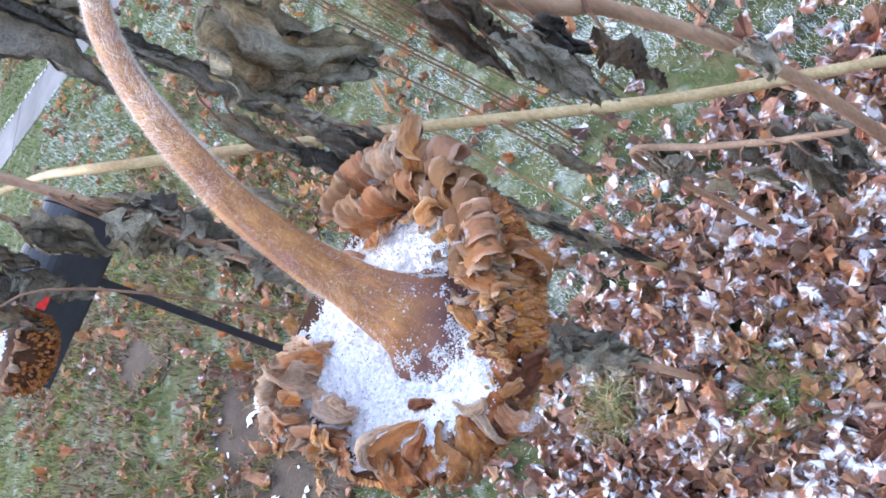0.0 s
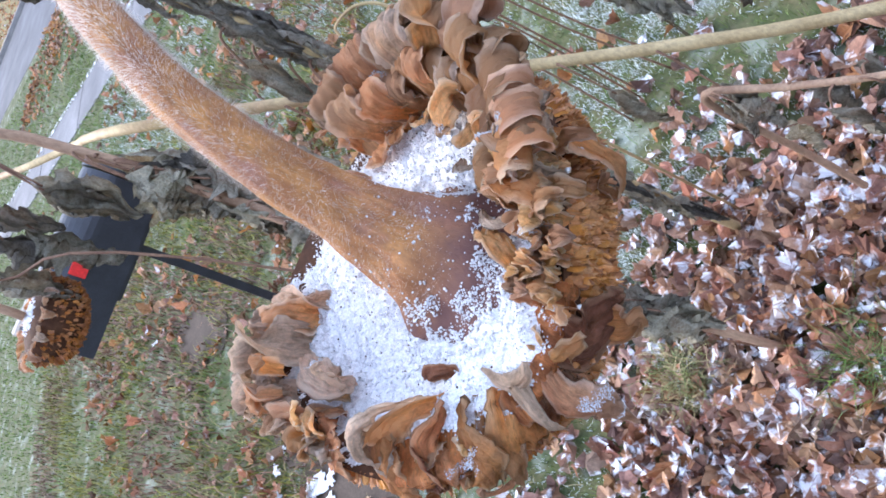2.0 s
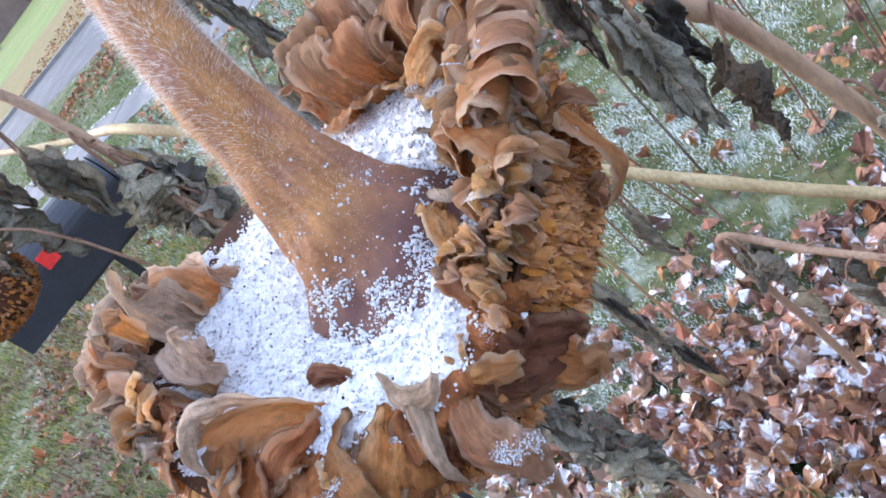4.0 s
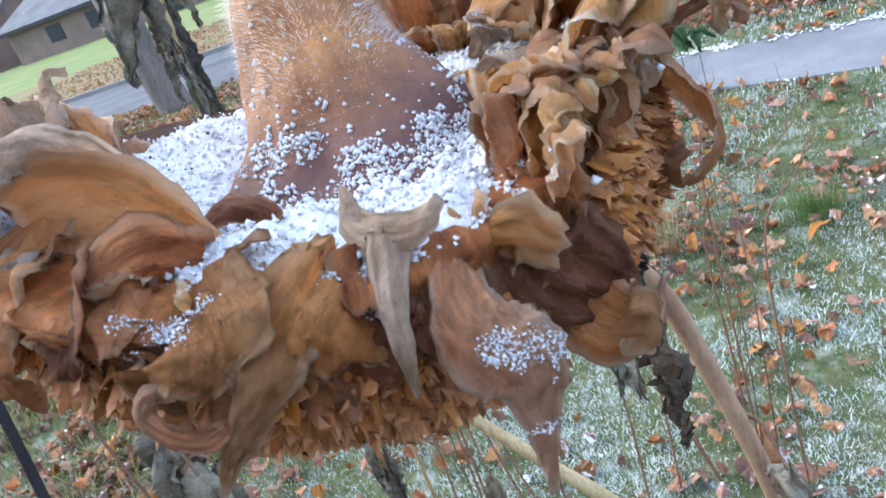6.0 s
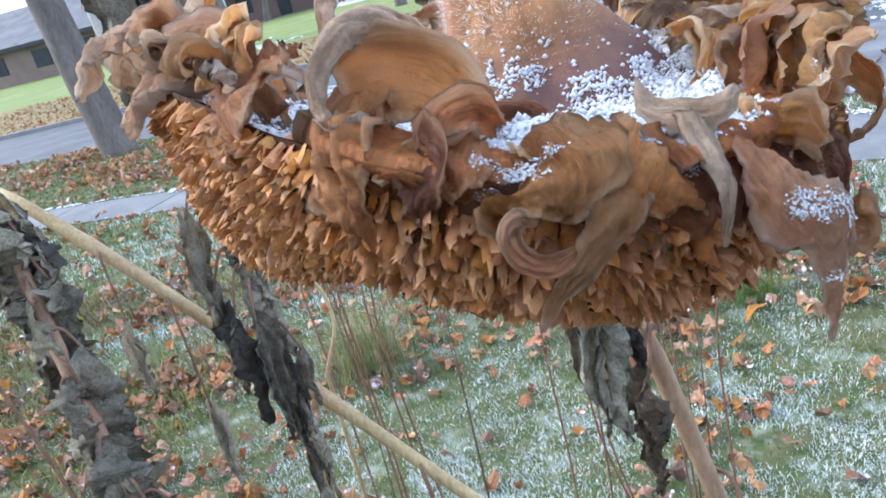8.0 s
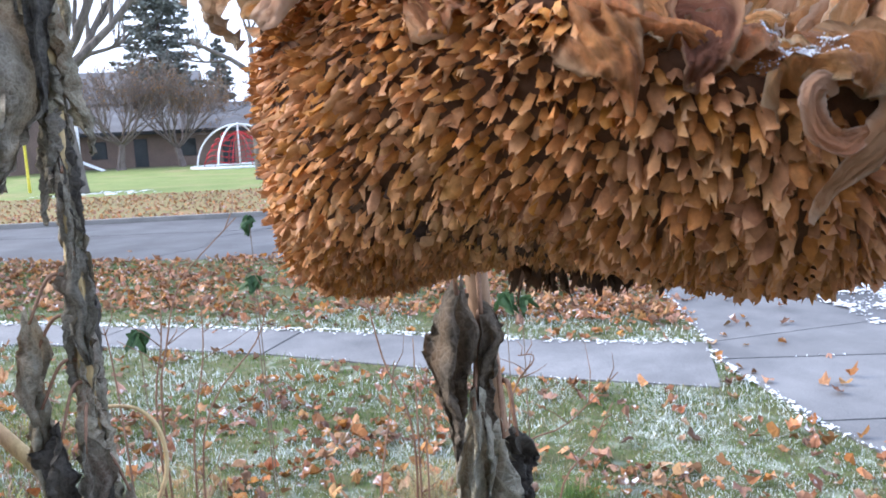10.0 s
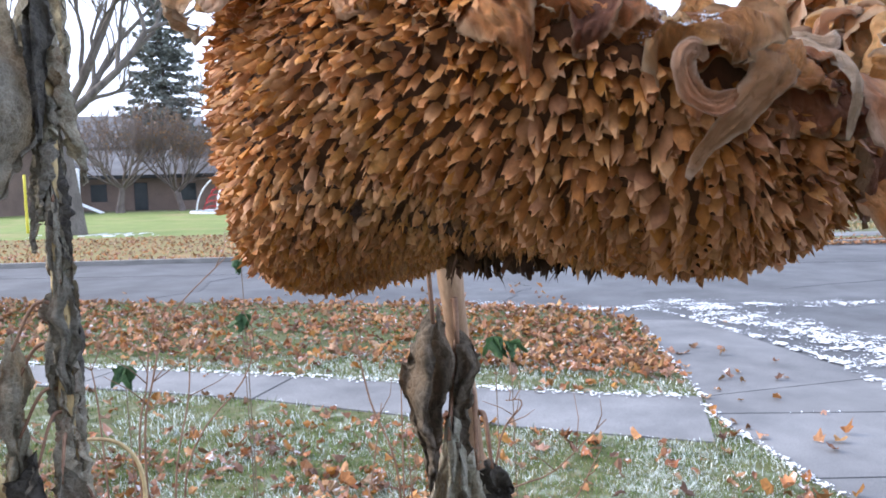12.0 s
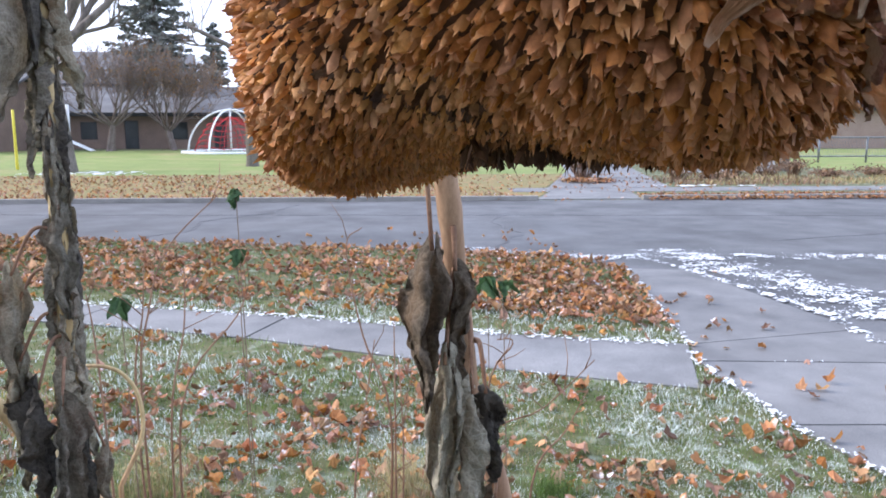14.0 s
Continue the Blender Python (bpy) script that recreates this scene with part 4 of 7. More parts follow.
def grass(name, n, x0, x1, y0, y1, h, w, material, label, patch=0.0, seed=0.0, thresh=-1.0, avoid=True):
    x, y = rng.uniform(x0, x1, n), rng.uniform(y0, y1, n)
    if avoid:
        ok = ~on_paving(x, y)
        x, y = x[ok], y[ok]
    if thresh > -1:
        ok = patch_noise(x, y, patch, seed) + rng.normal(0, 0.12, len(x)) > thresh
        x, y = x[ok], y[ok]
    n = len(x)
    a, hh = rng.uniform(0, 6.28, n), h * rng.uniform(0.35, 1.2, n)
    bend = hh * rng.uniform(0.2, 1.3, n)
    dx, dy = np.cos(a), np.sin(a)
    px, py = -dy * w, dx * w
    z = np.zeros(n)
    b0 = np.stack([x - px, y - py, z], 1)
    b1 = np.stack([x + px, y + py, z], 1)
    m0 = np.stack([x - px * 0.7 + dx * bend * 0.35, y - py * 0.7 + dy * bend * 0.35, hh * 0.62], 1)
    m1 = np.stack([x + px * 0.7 + dx * bend * 0.35, y + py * 0.7 + dy * bend * 0.35, hh * 0.62], 1)
    t = np.stack([x + dx * bend, y + dy * bend, hh * 0.85], 1)
    v = np.stack([b0, b1, m1, m0, t], 1)
    # two triangles make the blade's foot, one its tip
    return tagged(many(name, v, [(0, 1, 2), (0, 2, 3), (3, 2, 4)], material), label, "grass", kind="stuff")


grass("grass", 150000, -4.6, 2.8, -0.6, 5.4, 0.036, 0.0013, M["grass"], "short green lawn grass")
grass("frosted_grass", 120000, -3.3, 2.8, -0.6, 5.4, 0.019, 0.0016, M["frost"], "grass whitened by thin snow", 1.6, 2.0, 0.02)
grass("grass", 60000, -9, 3.0, 4.5, 13.2, 0.05, 0.003, M["grass"], "green grass by the pavement")
grass("frosted_grass", 34000, -7, 3.0, 4.0, 8.0, 0.045, 0.003, M["frost"], "snow-whitened grass by the pavement", 1.4, 5.0, -0.05)
grass("grass", 50000, -16, -4, 2.0, 13.4, 0.055, 0.005, M["grass"], "green lawn beside the street")
grass("frosted_grass", 60000, -1.5, 1.6, 0.8, 2.6, 0.02, 0.0014, M["frost"], "grass whitened beside the leaf drift", 3.5, 4.0, 0.0)
grass("frosted_grass", 80000, -3.3, 2.8, 0.4, 5.0, 0.016, 0.0017, M["frost"], "grass tips dusted with thin snow", 5.0, 7.0, 0.0)
grass("dry_grass", 26000, -4.6, 2.8, 0.4, 5.4, 0.045, 0.0016, M["straw"], "dry blades in the lawn", 0.9, 4.0, 0.0)
grass("weeds", 26000, -8.5, -2.0, -0.6, 5.0, 0.09, 0.005, M["weed_leaf"], "yellow-green weeds beside the paving stones", 1.1, 3.0, -0.08)
grass("dry_grass", 26000, -8.5, -2.0, -0.8, 5.0, 0.09, 0.005, M["shrub"], "brown dry weeds beside the paving stones", 0.9, 8.0, -0.08)
strip_bm = slab(bmesh.new(), [(-70, 18.47), (3.5, 18.47), (4.3, 20.58), (3.38, 20.58), (3.38, 21.92), (4.5, 21.92), (6.6, 28.4), (-70, 28.4)], -0.1, 0.008)
tagged(link("lawn_strip_far", strip_bm, M["lawn_leafy"], smooth=False), "brown leaf-strewn grass strip across the street", "lawn", kind="structure")
grass("grass", 60000, -7.0, 2.8, -5.0, -0.5, 0.045, 0.0026, M["grass"], "green lawn behind the flowers")
grass("frosted_grass", 34000, -7.0, 2.8, -5.0, -0.5, 0.03, 0.0024, M["frost"], "lightly frosted lawn behind the flowers", 1.6, 2.0, 0.02)
lawn = slab(bmesh.new(), [(-70, 28.4), (6.65, 28.4), (8.2, 36), (12, 56), (-70, 56)], -0.1, 0.005)
slab(lawn, [(18, 30), (70, 30), (70, 56), (18, 56)], -0.1, 0.005)
tagged(link("lawn_far", lawn, M["lawn"], smooth=False), "bright green mown lawn before the school", "lawn", kind="structure")


def tuft(x, y, n, r, h, material, label):
    n = int(n * 2.2)
    a = rng.uniform(0, 6.28, n)
    hh, out = h * rng.uniform(0.25, 1.15, n), r * rng.uniform(0.1, 1.7, n) * rng.uniform(0.4, 1.0, n)
    dx, dy = np.cos(a), np.sin(a)
    bx, by, w = x + rng.normal(0, 1, n) * r * 0.45, y + rng.normal(0, 1, n) * r * 0.45, 0.0009
    z = np.zeros(n)
    v = np.stack([np.stack([bx - dy * w, by + dx * w, z], 1), np.stack([bx + dy * w, by - dx * w, z], 1),
                  np.stack([bx + dx * out * 0.4 + dy * w, by + dy * out * 0.4 - dx * w, hh * 0.75], 1), np.stack([bx + dx * out * 0.4 - dy * w, by + dy * out * 0.4 + dx * w, hh * 0.75], 1),
                  np.stack([bx + dx * out, by + dy * out, hh * 0.8], 1)], 1)
    tagged(many("grass_tuft", v, [(0, 1, 2), (0, 2, 3), (3, 2, 4)], material), label, "grass", "grass tufts", "stuff")


tuft(-0.90, 0.67, 260, 0.11, 0.15, M["grass"], "dark green grass tuft among the fallen leaves")
tuft(-0.90, 0.67, 140, 0.12, 0.16, M["straw"], "dry blades in the grass tuft")
tuft(-0.40, 0.46, 240, 0.12, 0.16, M["grass"], "green grass tuft among the fallen leaves")
tuft(0.75, 3.3, 240, 0.14, 0.16, M["grass"], "green grass tuft in the lawn")
tuft(-1.2, 3.2, 260, 0.2, 0.36, M["grass"], "tall green grass beside the dead stalk")
tuft(-1.15, 3.2, 220, 0.22, 0.4, M["straw"], "tall dry grass beside the dead stalk")
tuft(0.0, 3.3, 200, 0.16, 0.3, M["straw"], "dry grass tuft in the lawn")

fallen_leaves("fallen_leaves", 900, -6.5, -2.2, -0.2, 3.6, 0.055, M["fallen_lawn"], "brown leaves caught round the paving stones", weight=lambda x, y: 0.25 + 0.75 * np.exp(-((x + 3.0) / 0.8) ** 2 - ((y - 1.2) / 1.2) ** 2))
grass("dry_grass", 3000, 9.5, 19.0, 22.8, 26.5, 0.16, 0.012, M["straw"], "dry flower bed before the planter", 0.35, 6.0, -0.15)
grass("dry_grass", 900, 8.6, 14.0, 22.4, 25.0, 0.2, 0.012, M["shrub"], "brown stems in the flower bed", avoid=False)
fallen_leaves("fallen_leaves", 500, 5.5, 7.2, 23.2, 24.6, 0.07, M["fallen_far"], "orange leaves heaped under the shrub", keep_off=False, weight=lambda x, y: np.exp(-((x - 6.3) / 0.7) ** 2 - ((y - 24.0) / 0.5) ** 2), lift=0.05)


def crack(points, w, label):
    """A thin tarred seam in the road."""
    bm = bmesh.new()
    p = []
    for (x0, y0), (x1, y1) in zip(points, points[1:]):
        for k in range(6):
            u = k / 6
            p.append((x0 + (x1 - x0) * u + rng.normal(0, 0.035), y0 + (y1 - y0) * u + rng.normal(0, 0.035)))
    for (x0, y0), (x1, y1) in zip(p, p[1:]):
        d = Vector((y0 - y1, x1 - x0)).normalized() * w * rng.uniform(0.5, 1.3)
        slab(bm, [(x0 - d.x, y0 - d.y), (x1 - d.x, y1 - d.y), (x1 + d.x, y1 + d.y), (x0 + d.x, y0 + d.y)], 0.0, 0.0095)
    tagged(link("road_seam", bm, M["dark"], smooth=False), label, "road seam", kind="structure")


crack([(-4.2, 12.3), (-3.4, 13.4), (-3.6, 14.6), (-2.4, 16.0), (-2.0, 18.2)], 0.018, "dark tarred crack across the street")
crack([(-9.0, 16.2), (-4.0, 15.7), (1.0, 15.4), (6.0, 15.0), (12.0, 14.4)], 0.015, "dark tarred crack along the street")
crack([(1.6, 11.2), (2.2, 12.6), (1.9, 14.2), (2.7, 16.4)], 0.014, "thin crack in the asphalt")
crack([(6.0, 11.5), (8.5, 12.2), (12.0, 12.0), (16.0, 12.8)], 0.02, "dark patched seam in the asphalt")

# ---- mailbox ----
mailbox = tagged(empty("mailbox"), "black steel mailbox with red flag on a leaning thin black post", "mailbox")
mailbox.matrix_basis = (Matrix.Translation((-1.42, 1.09, 1.5)) @ Matrix.Rotation(math.atan2(0.79, 0.61), 4, "Z") @ Matrix.Rotation(radians(7.5), 4, "Y")
                        @ Matrix.Translation((0, 0, -1.5)))
part("post", box(bmesh.new(), -0.012, -0.012, -0.1, 0.012, 0.012, 1.50, 0.002), M["black_metal"], mailbox, smooth=False)
bm = bmesh.new()
prof = [(-0.076, 0.0), (-0.076, 0.10)] + [(-0.076 * math.cos(a), 0.10 + 0.076 * math.sin(a)) for a in np.linspace(0.15, math.pi - 0.15, 15)] + [(0.076, 0.10), (0.076, 0.0)]
ra = [bm.verts.new((-0.29, y, 1.505 + z)) for y, z in prof]
rb = [bm.verts.new((0.14, y, 1.505 + z)) for y, z in prof]
for i in range(len(prof)):
    j = (i + 1) % len(prof)
    bm.faces.new((ra[i], ra[j], rb[j], rb[i]))
bm.faces.new(ra[::-1])
bm.faces.new(rb)
bmesh.ops.recalc_face_normals(bm, faces=bm.faces)
body = part("body", bm, M["black_metal"], mailbox, smooth=False)
bm = bmesh.new()
ra = [bm.verts.new((0.144, y * 1.06, 1.503 + z * 1.03)) for y, z in prof]
rb = [bm.verts.new((0.158, y * 1.06, 1.503 + z * 1.03)) for y, z in prof]
for i in range(len(prof)):
    j = (i + 1) % len(prof)
    bm.faces.new((ra[i], ra[j], rb[j], rb[i]))
bm.faces.new(ra[::-1])
bm.faces.new(rb)
part("door", bm, M["black_metal"], mailbox, smooth=False)
flag = part("flag", box(bmesh.new(), -0.115, -0.085, 1.595, -0.075, -0.080, 1.635, 0.001), M["red"], mailbox, smooth=False)
part("flag_arm", box(bmesh.new(), -0.075, -0.084, 1.608, -0.02, -0.081, 1.618, 0.001), M["black_metal"], flag, smooth=False)
part("bracket", box(bmesh.new(), -0.14, -0.06, 1.492, 0.08, 0.06, 1.503, 0.002), M["black_metal"], mailbox, smooth=False)

# ---- stalks and withered leaves ----


def stalk_tube(points, r0, r1, material, parent, seed, name="stalk", knots=0.0):
    path = smooth_path(points, 8)
    n = len(path)
    rad = taper(n, r0, r1)
    if knots:
        rad = [r * (1 + knots * (1 if i % 6 == 0 else 0)) for i, r in enumerate(rad)]
    return part(name, tube(bmesh.new(), path, rad, 10, 0.12, seed), material, parent), path


def leaf_bm(rng, L, W, crumple=1.0, fold=0.5, curl=0.6, nu=17, nv=36, thick=0.0007):
    """A heart-shaped leaf that hangs from its base along -z, gathered into pleats like wet cloth, its margin frilled and torn."""
    bm = bmesh.new()
    grid = []
    s0 = rng.uniform(0, 100)
    twist = rng.normal(0, 0.9) * curl
    pleats, ph = rng.uniform(5.5, 9.0), rng.uniform(0, 6)
    gather = 0.62 - 0.25 * fold
    for j in range(nv):
        t = j / (nv - 1)
        half = W * 0.5 * ((t / 0.3) ** 0.6 if t < 0.3 else max(0.0, (1 - t) / 0.7) ** 0.7) + 0.002
        half *= 1 + 0.3 * noise.noise(Vector((t * 4, s0, 0))) + 0.18 * noise.noise(Vector((t * 13, s0, 4)))
        bow = curl * L * 0.22 * math.sin(t * 2.6) * t
        sway = W * 0.22 * noise.noise(Vector((t * 2.6, s0, 9)))
        row = []
        for i in range(nu):
            u = 2 * i / (nu - 1) - 1
            au = abs(u)
            edge = 1 + au * (0.4 * noise.noise(Vector((t * 9, s0 + (3 if u > 0 else 0), 2))) + 0.22 * noise.noise(Vector((t * 26, s0 + (3 if u > 0 else 0), 6))))
            ang = u * (0.4 + 1.9 * fold)
            x = half * gather * edge * math.sin(ang) / (0.4 + 1.2 * fold) * 1.25
            y = half * (1 - math.cos(ang)) / (0.4 + 1.9 * fold) * 1.2 - bow
            z = -t * L + 0.12 * L * au ** 1.5 * (1 - t)
            p = Vector((u * 1.5, t * L / W * 1.1, s0))
            k = crumple * W * (0.03 + 0.15 * min(1.0, t * 5))
            deep = crumple * half * 0.36 * min(1.0, t * 4)
            y += deep * math.sin(pleats * u + ph + 3.0 * noise.noise(Vector((t * 2.2, s0, 5))))
            y += k * (0.9 * noise.noise(p * 1.3) + 0.5 * (0.5 - 2 * abs(noise.noise(p * 2.6 + Vector((7, 0, 0))))) + 0.35 * (0.5 - 2 * abs(noise.noise(p * 5.5))))
            x += k * (0.45 * noise.noise(p * 1.6 + Vector((0, 9, 3))) + 0.3 * noise.noise(p * 4.1 + Vector((1, 9, 3)))) + sway
            z += k * (0.5 * noise.noise(p * 1.9 + Vector((3, 0, 9))) + 0.4 * noise.noise(p * 5.5))
            frill = au ** 4 * W * 0.13 * crumple * min(1.0, t * 6)
            y += frill * 2.2 * noise.noise(Vector((t * 19, s0, 11 if u > 0 else 17)))
            z += frill * 1.2 * noise.noise(Vector((t * 15, s0, 21 if u > 0 else 27)))
            y -= 0.0012 * math.exp(-(u * 9) ** 2)
            a = twist * t
            row.append(bm.verts.new((x * math.cos(a) - y * math.sin(a), x * math.sin(a) + y * math.cos(a), z)))
        grid.append(row)
    for a, b in zip(grid, grid[1:]):
        for i in range(nu - 1):
            bm.faces.new((a[i], a[i + 1], b[i + 1], b[i]))
    bmesh.ops.solidify(bm, geom=bm.faces[:], thickness=thick)
    return bm


def hang_leaf(rng, plant, at, L, W, yaw, tilt, material, petiole_from=None, crumple=1.0, fold=0.5, curl=0.6, label=""):
    ob = part("leaf", leaf_bm(rng, L, W, crumple, fold, curl), material, plant, label)
    ob.matrix_basis = Matrix.Translation(at) @ Euler((tilt, 0, yaw), "XYZ").to_matrix().to_4x4()
    if petiole_from is not None:
        a, b = Vector(petiole_from), Vector(at)
        mid = a.lerp(b, 0.5) + Vector((0, 0, 0.35 * (a - b).length))
        path = smooth_path([a, mid, b], 6)
        part("petiole", tube(bmesh.new(), path, taper(len(path), 0.0032, 0.0020), 6), M["weed"], plant)
    return ob


def at_height(path, z):
    """The point of a stalk at height z."""
    for a, b in zip(path, path[1:]):
        if min(a.z, b.z) <= z <= max(a.z, b.z):
            return a.lerp(b, (z - a.z) / (b.z - a.z + 1e-9))
    return path[0].copy()


# tall dead stalk wrapped in grey leaves
prng = np.random.default_rng(5)
plant_a = tagged(empty("dead_sunflower_stalk", (0, 0, 0)), "tall dead sunflower stalk wrapped in grey shrivelled leaves", "dead plant", "dead sunflower stalks")
_, path_a = stalk_tube([(-0.57, 1.0, -0.03), (-0.545, 0.95, 0.4), (-0.52, 0.89, 0.9), (-0.505, 0.86, 1.4), (-0.50, 0.85, 1.8), (-0.50, 0.84, 2.2)], 0.014, 0.009, M["stalk_yellow"], plant_a, 1, knots=0.12)
z = 2.22
while z > 0.35:
    c = at_height(path_a, z)
    yaw = prng.uniform(0, 6.28)
    L = prng.uniform(0.13, 0.22)
    m = M["withered_black"] if prng.random() < 0.22 else M["withered"]
    off = Vector((math.sin(yaw), -math.cos(yaw), 0)) * prng.uniform(0.006, 0.018)
    hang_leaf(prng, plant_a, c + off, L, prng.uniform(0.036, 0.062), yaw, prng.normal(0, 0.08), m, c + Vector((0, 0, 0.02)), 0.9, prng.uniform(0.3, 0.55), 0.25)
    z -= prng.uniform(0.024, 0.042)
hang_leaf(prng, plant_a, Vector((-0.545, 0.80, 2.06)), 0.26, 0.15, 0.2, 0.05, M["withered"], Vector((-0.50, 0.84, 2.16)), 0.8, 0.35, 0.3)
hang_leaf(prng, plant_a, Vector((-0.56, 0.83, 1.62)), 0.2, 0.062, 0.5, 0.08, M["withered"], Vector((-0.505, 0.85, 1.68)), 1.0, 0.5, 0.3)

hang_leaf(prng, plant_a, Vector((-0.558, 0.831, 1.501)), 0.19, 0.062, 0.3, 0.04, M["withered"], at_height(path_a, 1.56), 1.1, 0.4, 0.25)
hang_leaf(prng, plant_a, Vector((-0.528, 0.811, 1.466)), 0.2, 0.062, 2.0, 0.04, M["withered_black"], at_height(path_a, 1.53), 1.1, 0.4, 0.25)
hang_leaf(prng, plant_a, Vector((-0.496, 0.806, 1.444)), 0.2, 0.068, 4.0, 0.04, M["withered"], at_height(path_a, 1.50), 1.1, 0.4, 0.25)
hang_leaf(prng, plant_a, Vector((-0.463, 0.857, 1.364)), 0.11, 0.031, 1.0, 0.04, M["withered"], at_height(path_a, 1.42), 1.1, 0.4, 0.25)
hang_leaf(prng, plant_a, Vector((-0.569, 0.842, 1.561)), 0.12, 0.037, 5.0, 0.04, M["withered"], at_height(path_a, 1.62), 1.1, 0.4, 0.25)

# main stalk that carries the head
hero = tagged(empty("sunflower", (0, 0, 0)), "dead nodding sunflower, its seed head filled with snow", "sunflower")
_, path_b = stalk_tube([(0.20, 0.70, -0.03), (0.185, 0.68, 0.4), (0.165, 0.66, 0.75), (0.135, 0.63, 1.07), (0.071, 0.58, 1.40), (0.033, 0.540, 1.52), (0.016, 0.500, 1.63), (-0.003, 0.46, 1.78),
                         (-0.028, 0.435, 1.91), (-0.045, 0.385, 1.995), (-0.057, 0.33, 2.028), (-0.058, 0.295, 2.032)], 0.0135, 0.0095, M["stalk_brown"], hero, 2, knots=0.08)
stem_pts = [(-0.058, 0.295, 2.032), (-0.047, 0.237, 2.030), (-0.030, 0.169, 2.018), (-0.013, 0.112, 1.999), (-0.008, 0.077, 1.972), (-0.003, 0.048, 1.937), (0.001, 0.031, 1.905), (0.005, 0.019, 1.880), (0.009, 0.012, 1.864), (0.011, 0.008, 1.846)]
stem_r = [0.0092, 0.0088, 0.0088, 0.0094, 0.0104, 0.0120, 0.0145, 0.0190, 0.0265, 0.042]
stem_path = smooth_path(stem_pts, 8)
stem_rad = [float(np.interp(i, np.linspace(0, len(stem_path) - 1, len(stem_r)), stem_r)) for i in range(len(stem_path))]


def grained_tube(path, radii, sides, wobble, seed):
    """A tube with its length and girth as UV, so that streaks run along it."""
    bm = bmesh.new()
    flat = bm.loops.layers.uv.new("length")
    foot = bm.loops.layers.uv.new("margin")
    rings, run, normal = [], [0.0], None
    for i, c in enumerate(path):
        d = (path[min(i + 1, len(path) - 1)] - path[max(i - 1, 0)]).normalized()
        normal = d.orthogonal().normalized() if normal is None else (normal - d * normal.dot(d)).normalized()
        side = d.cross(normal)
        ring = []
        for k in range(sides):
            a = 2 * math.pi * k / sides
            e = Vector((math.cos(a) * 1.3 + seed, math.sin(a) * 1.3, i * 0.16))
            r = radii[i] * (1 + max(0.0, i / len(path) - 0.78) * 0.55 * (noise.noise(Vector((math.cos(a) * 2.3, math.sin(a) * 2.3, 7))) + 0.5 * noise.noise(Vector((math.cos(a) * 6, math.sin(a) * 6, i * 0.3)))) + wobble * (noise.noise(e) + 0.35 * noise.noise(e * 3.3)) + 0.02 * math.sin(9 * a + 2 * noise.noise(e)))
            ring.append(bm.verts.new(c + r * (math.cos(a) * normal + math.sin(a) * side)))
        rings.append(ring)
        if i:
            run.append(run[-1] + (c - path[i - 1]).length)
    for i in range(len(rings) - 1):
        for k in range(sides):
            j = (k + 1) % sides
            f = bm.faces.new((rings[i][k], rings[i][j], rings[i + 1][j], rings[i + 1][k]))
            for lp, (a, b) in zip(f.loops, ((i, k), (i, k + 1), (i + 1, k + 1), (i + 1, k))):
                lp[flat].uv = (run[a], 0.075 * b / sides)
                lp[foot].uv = (0.0, 3.4 * max(0.0, a / len(rings) - 0.74))
    bmesh.ops.recalc_face_normals(bm, faces=bm.faces)
    return bm


stem = part("stem", grained_tube(stem_path, stem_rad, 72, 0.12, 4), M["stem"], hero, "velvety orange-brown stem covered in fine white hairs")
hr = np.random.default_rng(9)
N = 48000
idx = hr.uniform(2, len(stem_path) - 6, N)
P0 = np.array([tuple(stem_path[int(i)].lerp(stem_path[int(i) + 1], i % 1)) for i in idx])
D0 = np.array([tuple((stem_path[int(i) + 1] - stem_path[int(i)]).normalized()) for i in idx])
R0 = np.interp(idx, np.arange(len(stem_rad)), stem_rad)
u = hr.normal(size=(N, 3))
u -= D0 * (u * D0).sum(1, keepdims=True)
u /= np.linalg.norm(u, axis=1, keepdims=True)
side = np.cross(D0, u)
base = P0 + u * (R0 * 0.97)[:, None]
L = (0.0022 + 0.0034 * hr.random(N) ** 1.4)[:, None] * ((0.55 + 0.45 * np.clip((idx - 14) / 30, 0, 1)) * np.clip((len(stem_path) - 5 - idx) / 18, 0.12, 1))[:, None]
tip = base + (u + hr.normal(size=(N, 3)) * 0.22) * L
v = np.stack([base - side * 0.00008, base + side * 0.00008, tip], 1)
tagged(many("hairs", v, [(0, 1, 2)], M["hair"], hero), kind="stuff")

lr = np.random.default_rng(15)
